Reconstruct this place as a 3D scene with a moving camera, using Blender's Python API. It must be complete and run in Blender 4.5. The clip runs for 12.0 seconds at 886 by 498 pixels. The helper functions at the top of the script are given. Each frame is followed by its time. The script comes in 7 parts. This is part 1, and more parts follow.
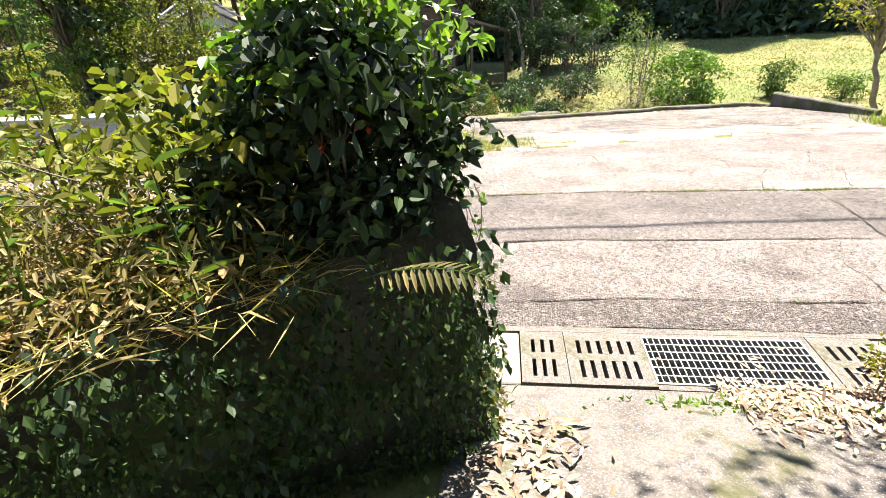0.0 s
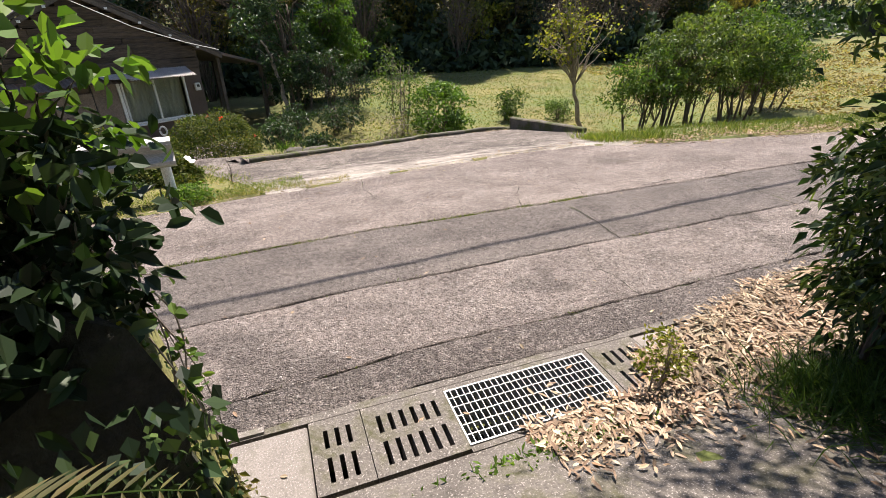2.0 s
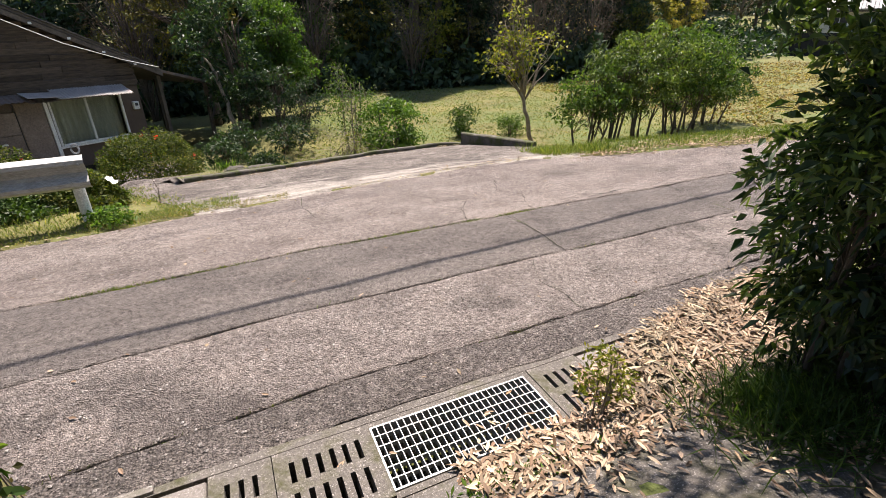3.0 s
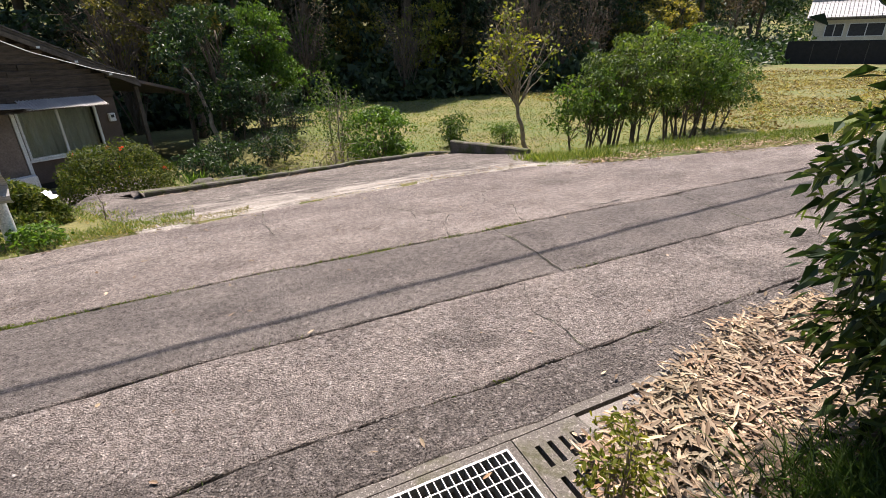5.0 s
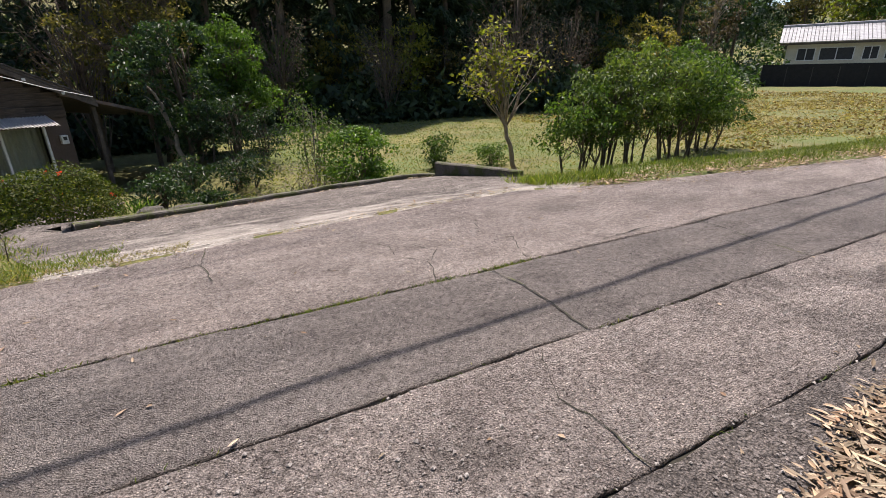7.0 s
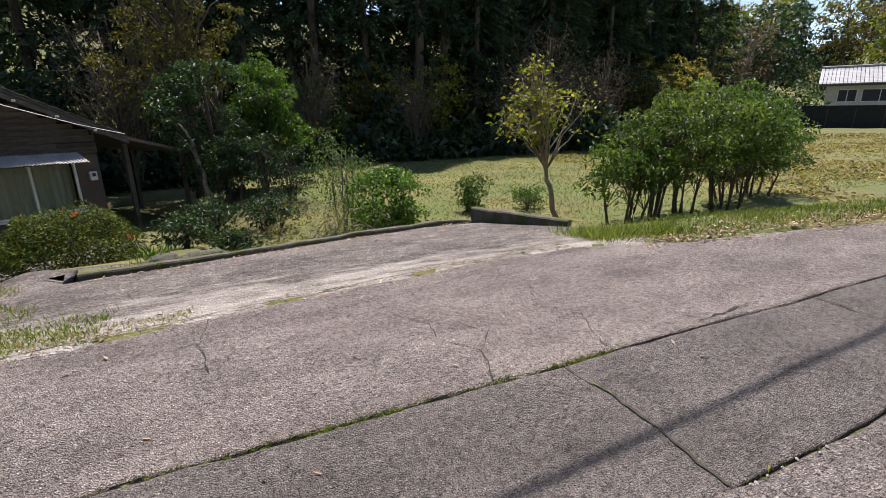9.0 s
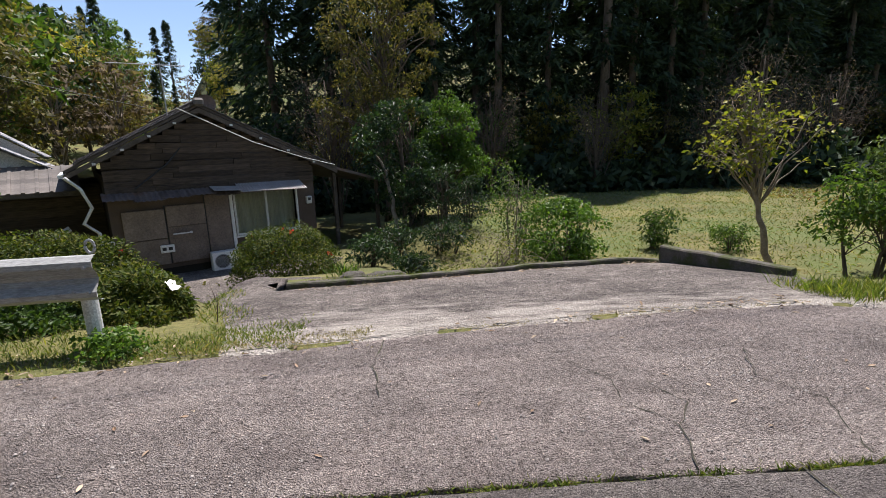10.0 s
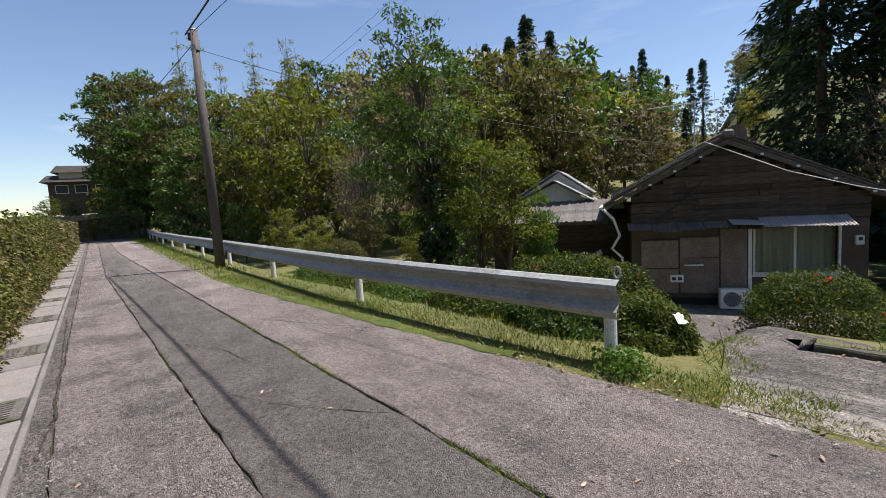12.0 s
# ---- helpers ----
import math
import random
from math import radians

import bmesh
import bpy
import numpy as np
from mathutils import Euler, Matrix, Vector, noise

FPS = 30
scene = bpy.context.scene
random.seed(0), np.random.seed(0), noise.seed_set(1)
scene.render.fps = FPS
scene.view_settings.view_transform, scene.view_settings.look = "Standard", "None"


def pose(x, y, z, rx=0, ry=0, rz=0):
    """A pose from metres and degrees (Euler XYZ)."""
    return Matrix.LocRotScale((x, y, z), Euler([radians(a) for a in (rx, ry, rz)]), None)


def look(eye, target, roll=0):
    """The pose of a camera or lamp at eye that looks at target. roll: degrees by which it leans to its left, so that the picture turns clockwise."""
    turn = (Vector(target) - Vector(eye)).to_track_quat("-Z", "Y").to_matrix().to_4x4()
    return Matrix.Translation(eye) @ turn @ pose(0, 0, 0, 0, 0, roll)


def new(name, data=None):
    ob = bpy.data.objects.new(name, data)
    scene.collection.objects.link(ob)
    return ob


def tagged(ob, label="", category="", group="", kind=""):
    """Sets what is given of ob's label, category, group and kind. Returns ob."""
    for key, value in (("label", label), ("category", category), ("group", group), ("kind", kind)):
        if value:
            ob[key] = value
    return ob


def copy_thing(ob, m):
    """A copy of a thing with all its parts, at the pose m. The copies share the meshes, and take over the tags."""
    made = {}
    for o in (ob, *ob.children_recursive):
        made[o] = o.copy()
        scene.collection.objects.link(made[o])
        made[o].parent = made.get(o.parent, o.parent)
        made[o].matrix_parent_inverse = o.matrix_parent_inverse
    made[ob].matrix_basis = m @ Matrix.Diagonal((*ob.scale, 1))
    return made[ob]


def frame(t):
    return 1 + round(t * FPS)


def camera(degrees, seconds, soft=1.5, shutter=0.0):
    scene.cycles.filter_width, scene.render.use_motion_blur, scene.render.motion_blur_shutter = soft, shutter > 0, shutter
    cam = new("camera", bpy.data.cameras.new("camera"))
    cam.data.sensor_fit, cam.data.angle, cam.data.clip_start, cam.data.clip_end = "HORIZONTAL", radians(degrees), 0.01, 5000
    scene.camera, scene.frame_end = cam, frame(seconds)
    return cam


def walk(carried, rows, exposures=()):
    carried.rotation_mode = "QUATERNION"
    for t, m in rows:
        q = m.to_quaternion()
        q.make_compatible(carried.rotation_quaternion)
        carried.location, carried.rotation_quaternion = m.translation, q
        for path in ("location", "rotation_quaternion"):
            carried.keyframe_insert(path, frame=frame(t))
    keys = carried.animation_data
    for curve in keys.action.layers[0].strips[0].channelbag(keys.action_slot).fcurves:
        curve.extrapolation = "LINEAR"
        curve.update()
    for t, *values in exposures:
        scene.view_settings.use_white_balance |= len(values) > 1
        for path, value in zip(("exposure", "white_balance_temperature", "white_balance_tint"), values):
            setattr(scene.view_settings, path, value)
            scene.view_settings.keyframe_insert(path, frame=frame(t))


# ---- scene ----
cam = camera(87.0, 12.0, soft=0.7)
PATH = [
    (0, (-0.907, -2.493, 2.076), (-1.15, -0.77, 1.09), -3.9),
    (0.5, (-0.836, -2.333, 2.177), (-0.837, -0.6, 1.178), -3.4),
    (1, (-0.795, -2.193, 2.133), (-0.534, -0.465, 1.162), -2.2),
    (1.5, (-0.728, -2.087, 2.111), (-0.257, -0.383, 1.176), -1.5),
    (2, (-0.693, -1.971, 1.996), (-0.089, -0.294, 1.088), -0.8),
    (2.5, (-0.499, -1.938, 1.845), (0.212, -0.282, 0.978), -0.5),
    (3, (-0.407, -1.851, 1.888), (0.351, -0.203, 1.046), -0.5),
    (5, (0.052, -1.329, 1.664), (0.823, 0.336, 0.869), -1.1),
    (5.5, (0.175, -1.124, 1.663), (0.938, 0.554, 0.886), -1.1),
    (6, (0.363, -0.887, 1.63), (1.125, 0.8, 0.872), -1.1),
    (6.5, (0.436, -0.763, 1.603), (1.221, 0.924, 0.87), -1.4),
    (7, (0.44, -0.477, 1.465), (1.288, 1.19, 0.756), -1.1),
    (9, (0.628, 0.369, 1.491), (1.408, 2.121, 0.924), -0.7),
    (9.5, (0.622, 0.54, 1.456), (1.142, 2.407, 0.964), -0.9),
    (10, (0.621, 0.63, 1.465), (0.725, 2.581, 1.035), -1.7),
    (10.5, (0.625, 0.7, 1.473), (0.24, 2.629, 1.112), -2.3),
    (11, (0.6, 0.712, 1.486), (-0.28, 2.482, 1.183), -3.1),
    (11.5, (0.585, 0.705, 1.505), (-0.731, 2.19, 1.253), -3.8),
    (12, (0.529, 0.694, 1.509), (-1.09, 1.85, 1.307), -3.6),
]
EXPOSURES = [(0, 2.52, 6900, 12), (0.5, 2.08, 6900, 12), (1.0, 1.68, 6900, 13), (1.5, 1.52, 6900, 15), (2.5, 1.42, 6900, 17), (5.5, 1.22, 6800, 18), (7.0, 1.05, 6700, 18), (9.0, 0.98, 6500, 17), (12.0, 0.74, 6300, 15)]
walk(cam, [(t, look(eye, target, roll)) for t, eye, target, roll in PATH], EXPOSURES)

# ---- world, sun ----
SUN_AZ = Vector((0.37, 0.93, 0)).normalized()
SUN_EL = radians(68)
world = bpy.data.worlds.new("world")
scene.world = world
world.use_nodes = True
wn, wl = world.node_tree.nodes, world.node_tree.links
sky = wn.new("ShaderNodeTexSky")
sky.sky_type = "NISHITA"
sky.sun_disc = False
sky.sun_elevation = SUN_EL
sky.sun_rotation = math.atan2(SUN_AZ.x, SUN_AZ.y)
sky.ozone_density = 1.2
sky.air_density = 1.0
sky.dust_density = 0.15
# thin streaky cirrus mixed into the sky
tc = wn.new("ShaderNodeTexCoord")
mp = wn.new("ShaderNodeMapping")
mp.inputs["Rotation"].default_value = (0.0, 0.35, 0.5)
mp.inputs["Scale"].default_value = (1.2, 1.2, 9.0)
ns = wn.new("ShaderNodeTexNoise")
ns.inputs["Scale"].default_value = 1.6
ns.inputs["Detail"].default_value = 6
ramp = wn.new("ShaderNodeValToRGB")
ramp.color_ramp.elements[0].position = 0.6
ramp.color_ramp.elements[1].position = 0.9
ramp.color_ramp.elements[1].color = (0.45, 0.45, 0.45, 1)
mx = wn.new("ShaderNodeMix")
mx.data_type = "RGBA"
mx.inputs["B"].default_value = (7.5, 8.0, 8.6, 1)
wl.new(tc.outputs["Generated"], mp.inputs["Vector"])
wl.new(mp.outputs["Vector"], ns.inputs["Vector"])
wl.new(ns.outputs["Fac"], ramp.inputs["Fac"])
wl.new(ramp.outputs["Color"], mx.inputs["Factor"])
wl.new(sky.outputs["Color"], mx.inputs["A"])
wl.new(mx.outputs["Result"], wn["Background"].inputs["Color"])
wn["Background"].inputs["Strength"].default_value = 0.085
sun = bpy.data.lights.new("sun", "SUN")
sun.energy = 4.8
sun.angle = radians(0.53)
sun.color = (1.0, 0.955, 0.88)
sun_ob = new("sun", sun)
sun_dir = SUN_AZ * math.cos(SUN_EL) + Vector((0, 0, math.sin(SUN_EL)))
sun_ob.matrix_world = look(sun_dir * 80, (0, 0, 0))

# ---- materials ----


def nodes_of(name):
    m = bpy.data.materials.new(name)
    m.use_nodes = True
    return m, m.node_tree.nodes, m.node_tree.links


def noise_node(n, l, scale, detail=6, rough=0.6, vec=None, stretch=None):
    t = n.new("ShaderNodeTexNoise")
    t.inputs["Scale"].default_value = scale
    t.inputs["Detail"].default_value = detail
    t.inputs["Roughness"].default_value = rough
    co = n.new("ShaderNodeTexCoord")
    src = co.outputs["Object"]
    if stretch:
        mpn = n.new("ShaderNodeMapping")
        mpn.inputs["Scale"].default_value = stretch
        l.new(src, mpn.inputs["Vector"])
        src = mpn.outputs["Vector"]
    l.new(src, t.inputs["Vector"])
    return t


def ramp_node(n, l, src, stops):
    r = n.new("ShaderNodeValToRGB")
    e = r.color_ramp.elements
    while len(e) < len(stops):
        e.new(0.5)
    for el, (p, c) in zip(e, stops):
        el.position = p
        el.color = (*c, 1)
    l.new(src, r.inputs["Fac"])
    return r


def mix_node(n, l, fac, a, b, mode="MIX"):
    m = n.new("ShaderNodeMix")
    m.data_type = "RGBA"
    m.blend_type = mode
    if isinstance(fac, (int, float)):
        m.inputs["Factor"].default_value = fac
    else:
        l.new(fac, m.inputs["Factor"])
    for key, v in (("A", a), ("B", b)):
        if isinstance(v, tuple):
            m.inputs[key].default_value = (*v, 1)
        else:
            l.new(v, m.inputs[key])
    return m.outputs["Result"]


def surface(name, dark, light, scale=3.0, fine=60.0, rough=0.85, bump=0.3, depth=0.01, metal=0.0, stain=None,
            stain_scale=0.7, stain_pos=(0.55, 0.7), stretch=None, spec=0.4, rand=0.0, speck=None, speck_scale=90, speck_pos=(0.6, 0.66)):
    """Two-scale mottled surface with relief; stain: a second colour in patches; speck: aggregate grains."""
    m, n, l = nodes_of(name)
    p = n["Principled BSDF"]
    a = noise_node(n, l, scale, 6, 0.65, stretch=stretch)
    b = noise_node(n, l, fine, 4, 0.7, stretch=stretch)
    c = ramp_node(n, l, a.outputs["Fac"], [(0.3, dark), (0.7, light)]).outputs["Color"]
    g = ramp_node(n, l, b.outputs["Fac"], [(0.3, (0.62,) * 3), (0.7, (1.3,) * 3)]).outputs["Color"]
    c = mix_node(n, l, 1.0, c, g, "MULTIPLY")
    if speck:
        s = noise_node(n, l, speck_scale, 2, 0.5)
        f = ramp_node(n, l, s.outputs["Fac"], [(speck_pos[0], (0, 0, 0)), (speck_pos[1], (1, 1, 1))]).outputs["Color"]
        c = mix_node(n, l, f, c, speck)
    if stain:
        s = noise_node(n, l, stain_scale, 7, 0.68)
        f = ramp_node(n, l, s.outputs["Fac"], [(stain_pos[0], (0, 0, 0)), (stain_pos[1], (1, 1, 1))]).outputs["Color"]
        c = mix_node(n, l, f, c, stain)
    if rand:
        oi = n.new("ShaderNodeObjectInfo")
        r = ramp_node(n, l, oi.outputs["Random"], [(0, (1 - rand,) * 3), (1, (1 + rand,) * 3)]).outputs["Color"]
        c = mix_node(n, l, 1.0, c, r, "MULTIPLY")
    l.new(c, p.inputs["Base Color"])
    p.inputs["Roughness"].default_value = rough
    p.inputs["Metallic"].default_value = metal
    p.inputs["Specular IOR Level"].default_value = spec
    bn = n.new("ShaderNodeBump")
    bn.inputs["Strength"].default_value = bump
    bn.inputs["Distance"].default_value = depth
    l.new(b.outputs["Fac"], bn.inputs["Height"])
    l.new(bn.outputs["Normal"], p.inputs["Normal"])
    return m


def foliage(name, cols, rough=0.5, trans=0.35, spec=0.4):
    """Leaf material: colour varies leaf by leaf; light shines through."""
    m, n, l = nodes_of(name)
    p, out = n["Principled BSDF"], n["Material Output"]
    geo = n.new("ShaderNodeNewGeometry")
    stops = [(i / max(1, len(cols) - 1), c) for i, c in enumerate(cols)]
    c = ramp_node(n, l, geo.outputs["Random Per Island"], stops).outputs["Color"]
    oi = n.new("ShaderNodeObjectInfo")
    r = ramp_node(n, l, oi.outputs["Random"], [(0, (0.72, 0.74, 0.72)), (1, (1.2, 1.15, 1.1))]).outputs["Color"]
    c = mix_node(n, l, 1.0, c, r, "MULTIPLY")
    jig = n.new("ShaderNodeMath")
    jig.operation = "MULTIPLY"
    jig.inputs[1].default_value = 17.3
    l.new(geo.outputs["Random Per Island"], jig.inputs[0])
    frac = n.new("ShaderNodeMath")
    frac.operation = "FRACT"
    l.new(jig.outputs[0], frac.inputs[0])
    v = ramp_node(n, l, frac.outputs[0], [(0, (0.6, 0.62, 0.6)), (0.7, (1.0, 1.0, 1.0)), (1, (1.55, 1.5, 1.35))]).outputs["Color"]
    c = mix_node(n, l, 1.0, c, v, "MULTIPLY")
    big = noise_node(n, l, 1.3, 3, 0.5)
    v = ramp_node(n, l, big.outputs["Fac"], [(0.3, (0.75, 0.8, 0.7)), (0.7, (1.2, 1.15, 1.05))]).outputs["Color"]
    c = mix_node(n, l, 1.0, c, v, "MULTIPLY")
    l.new(c, p.inputs["Base Color"])
    p.inputs["Roughness"].default_value = rough
    p.inputs["Specular IOR Level"].default_value = spec
    tr = n.new("ShaderNodeBsdfTranslucent")
    tc2 = mix_node(n, l, 1.0, c, (1.35, 1.5, 0.6), "MULTIPLY")
    l.new(tc2, tr.inputs["Color"])
    ms = n.new("ShaderNodeMixShader")
    ms.inputs["Fac"].default_value = trans
    l.new(p.outputs["BSDF"], ms.inputs[1])
    l.new(tr.outputs["BSDF"], ms.inputs[2])
    l.new(ms.outputs["Shader"], out.inputs["Surface"])
    return m


def asphalt(name, dark, light, worn, worn_pos, grit=0.5, grain=55.0, mid_scale=11.0, patchy=0.66, pit=34.0, silt=False, stone=70.0):
    """Worn asphalt: stone grains standing proud in darker binder, with larger worn and patched areas."""
    m, n, l = nodes_of(name)
    p = n["Principled BSDF"]
    vor = n.new("ShaderNodeTexVoronoi")
    vor.inputs["Scale"].default_value = grain
    co = n.new("ShaderNodeTexCoord")
    l.new(co.outputs["Object"], vor.inputs["Vector"])
    fine = noise_node(n, l, grain * 1.7, 5, 0.75)
    mid = noise_node(n, l, mid_scale, 6, 0.75)
    big = noise_node(n, l, 0.8, 7, 0.7)
    c = ramp_node(n, l, big.outputs["Fac"], [(0.35, dark), (0.65, light)]).outputs["Color"]
    f = ramp_node(n, l, mid.outputs["Fac"], [(worn_pos[0], (0, 0, 0)), (worn_pos[1], (1, 1, 1))]).outputs["Color"]
    c = mix_node(n, l, f, c, worn)
    crust = noise_node(n, l, 24, 8, 0.72)
    f = ramp_node(n, l, crust.outputs["Fac"], [(0.43, (0.7, 0.69, 0.68)), (0.49, (1, 1, 1)), (0.62, (1.1, 1.1, 1.09))]).outputs["Color"]
    c = mix_node(n, l, 1.0, c, f, "MULTIPLY")
    wheel = noise_node(n, l, 0.5, 4, 0.5, stretch=(0.25, 2.2, 1))
    f = ramp_node(n, l, wheel.outputs["Fac"], [(0.35, (0.8, 0.79, 0.79)), (0.65, (1.12, 1.11, 1.1))]).outputs["Color"]
    c = mix_node(n, l, 1.0, c, f, "MULTIPLY")
    g = ramp_node(n, l, vor.outputs["Distance"], [(0.15, (1.35, 1.33, 1.3)), (0.55, (0.9,) * 3), (0.8, (1 - grit,) * 3)]).outputs["Color"]
    c = mix_node(n, l, 1.0, c, g, "MULTIPLY")
    g2 = ramp_node(n, l, fine.outputs["Fac"], [(0.3, (0.6,) * 3), (0.5, (1.0,) * 3), (0.7, (1.32,) * 3)]).outputs["Color"]
    c = mix_node(n, l, 1.0, c, g2, "MULTIPLY")
    patch = noise_node(n, l, 0.9, 9, 0.66)
    k = ramp_node(n, l, patch.outputs["Fac"], [(0.52, (1, 1, 1)), (0.57, (patchy, patchy, patchy))]).outputs["Color"]
    c = mix_node(n, l, 1.0, c, k, "MULTIPLY")
    # pits and holes darkened in colour too, standing in for their shade
    pits = noise_node(n, l, pit, 3, 0.6)
    k = ramp_node(n, l, pits.outputs["Fac"], [(0.36, (0.28, 0.26, 0.26)), (0.43, (1, 1, 1)), (0.61, (1, 1, 1)), (0.68, (1.5, 1.48, 1.45))]).outputs["Color"]
    c = mix_node(n, l, 1.0, c, k, "MULTIPLY")
    holes = noise_node(n, l, pit * 0.42, 4, 0.7)
    k = ramp_node(n, l, holes.outputs["Fac"], [(0.335, (0.3, 0.28, 0.28)), (0.385, (1, 1, 1)), (0.66, (1, 1, 1)), (0.71, (1.3, 1.28, 1.26))]).outputs["Color"]
    c = mix_node(n, l, 1.0, c, k, "MULTIPLY")
    soot = noise_node(n, l, 2.4, 6, 0.6, stretch=(0.7, 1.3, 1))
    k = ramp_node(n, l, soot.outputs["Fac"], [(0.34, (0.78, 0.77, 0.77)), (0.5, (0.98, 0.98, 0.98)), (0.64, (1.1, 1.09, 1.08))]).outputs["Color"]
    c = mix_node(n, l, 1.0, c, k, "MULTIPLY")
    if silt:
        sep = n.new("ShaderNodeSeparateXYZ")
        l.new(co.outputs["Object"], sep.inputs["Vector"])
        mr = n.new("ShaderNodeMapRange")
        mr.inputs["From Min"].default_value = 6.2
        mr.inputs["From Max"].default_value = 4.2
        l.new(sep.outputs["Y"], mr.inputs["Value"])
        wash = noise_node(n, l, 2.6, 9, 0.72, stretch=(0.5, 1.6, 1))
        mul = n.new("ShaderNodeMath")
        mul.operation = "MULTIPLY_ADD"
        mul.inputs[1].default_value = 0.42
        l.new(mr.outputs["Result"], mul.inputs[0])
        l.new(wash.outputs["Fac"], mul.inputs[2])
        f = ramp_node(n, l, mul.outputs[0], [(0.73, (0, 0, 0)), (0.95, (1, 1, 1))]).outputs["Color"]
        s2 = mix_node(n, l, 1.0, (0.42, 0.38, 0.335), g2, "MULTIPLY")
        c = mix_node(n, l, f, c, s2)
    # larger stones standing proud here and there
    peb = n.new("ShaderNodeTexVoronoi")
    peb.inputs["Scale"].default_value = stone
    l.new(co.outputs["Object"], peb.inputs["Vector"])
    pick = n.new("ShaderNodeSeparateColor")
    l.new(peb.outputs["Color"], pick.inputs["Color"])
    some = ramp_node(n, l, pick.outputs["Red"], [(0.52, (0, 0, 0)), (0.6, (1, 1, 1))]).outputs["Color"]
    lump = ramp_node(n, l, peb.outputs["Distance"], [(0.0, (1, 1, 1)), (0.3, (0.85,) * 3), (0.5, (0, 0, 0))]).outputs["Color"]
    lump = mix_node(n, l, 1.0, lump, some, "MULTIPLY")
    tone = ramp_node(n, l, pick.outputs["Green"], [(0.0, (0.9, 0.88, 0.87)), (0.55, (1.3, 1.28, 1.26)), (1.0, (2.1, 2.06, 2.0))]).outputs["Color"]
    c = mix_node(n, l, lump, c, mix_node(n, l, 1.0, c, tone, "MULTIPLY"))
    l.new(c, p.inputs["Base Color"])
    p.inputs["Roughness"].default_value = 0.92
    p.inputs["Specular IOR Level"].default_value = 0.3
    add = n.new("ShaderNodeMath")
    add.operation = "MULTIPLY_ADD"
    add.inputs[1].default_value = 1.6
    l.new(mid.outputs["Fac"], add.inputs[0])
    addp = n.new("ShaderNodeMath")
    addc = n.new("ShaderNodeMath")
    l.new(fine.outputs["Fac"], addc.inputs[0])
    l.new(crust.outputs["Fac"], addc.inputs[1])
    l.new(addc.outputs[0], addp.inputs[0])
    l.new(pits.outputs["Fac"], addp.inputs[1])
    l.new(addp.outputs[0], add.inputs[2])
    sub = n.new("ShaderNodeMath")
    sub.operation = "SUBTRACT"
    l.new(add.outputs[0], sub.inputs[0])
    l.new(vor.outputs["Distance"], sub.inputs[1])
    bn = n.new("ShaderNodeBump")
    bn.inputs["Strength"].default_value = 1.0
    bn.inputs["Distance"].default_value = 0.02
    top = n.new("ShaderNodeMath")
    top.operation = "MULTIPLY_ADD"
    top.inputs[1].default_value = 0.45
    l.new(lump, top.inputs[0])
    l.new(sub.outputs[0], top.inputs[2])
    l.new(top.outputs[0], bn.inputs["Height"])
    l.new(bn.outputs["Normal"], p.inputs["Normal"])
    return m


M = {}
M["soil"] = surface("soil", (0.05, 0.038, 0.026), (0.12, 0.095, 0.06), 2, 40, 0.95, 0.6, 0.02)
M["ground"] = surface("meadow_ground", (0.07, 0.072, 0.024), (0.175, 0.155, 0.052), 0.5, 14, 0.95, 0.7, 0.04, stain=(0.085, 0.105, 0.028), stain_scale=0.35, stain_pos=(0.46, 0.6))
M["asphalt_a"] = asphalt("asphalt_dark_strip", (0.215, 0.191, 0.177), (0.28, 0.25, 0.232), (0.345, 0.31, 0.286), (0.5, 0.75), 0.4, 130, 14, 0.88, 95, stone=95.0)
M["asphalt_b"] = asphalt("asphalt_worn_pink", (0.31, 0.264, 0.242), (0.385, 0.335, 0.307), (0.45, 0.396, 0.365), (0.5, 0.7), 0.4, 120, 13, 0.84, 80)
M["asphalt_c"] = asphalt("asphalt_patchy", (0.275, 0.239, 0.219), (0.352, 0.307, 0.282), (0.425, 0.376, 0.348), (0.5, 0.7), 0.4, 110, 12, 0.68, 70)
M["asphalt_d"] = asphalt("asphalt_coarse", (0.165, 0.144, 0.132), (0.245, 0.217, 0.2), (0.33, 0.29, 0.273), (0.5, 0.7), 0.5, 85, 12, 0.78, 60)
M["drive"] = asphalt("driveway_concrete", (0.15, 0.132, 0.12), (0.23, 0.203, 0.185), (0.30, 0.27, 0.245), (0.5, 0.64), 0.45, 50, 5, 0.75, 40, True, stone=42.0)
M["concrete"] = surface("concrete", (0.14, 0.125, 0.11), (0.235, 0.21, 0.19), 2.0, 90, 0.9, 0.6, 0.008, stain=(0.10, 0.095, 0.065), stain_scale=2.2, stain_pos=(0.56, 0.74), rand=0.12, speck=(0.36, 0.33, 0.31), speck_scale=130)
M["concrete_mossy"] = surface("mossy_concrete", (0.075, 0.066, 0.058), (0.17, 0.152, 0.135), 2.6, 60, 0.95, 0.9, 0.015, stain=(0.055, 0.055, 0.022), stain_scale=2.6, stain_pos=(0.52, 0.68), speck=(0.3, 0.27, 0.25), speck_scale=110)
M["crack"] = surface("crack_dirt", (0.02, 0.018, 0.014), (0.05, 0.045, 0.03), 9, 80, 0.95, 0.4, 0.005, stain=(0.09, 0.10, 0.03), stain_scale=3, stain_pos=(0.55, 0.65))
# near-black colour standing for the darkness down the drain and under the house
M["void"] = surface("near_black_void", (0.012, 0.011, 0.009), (0.03, 0.027, 0.02), 4, 50, 0.9)
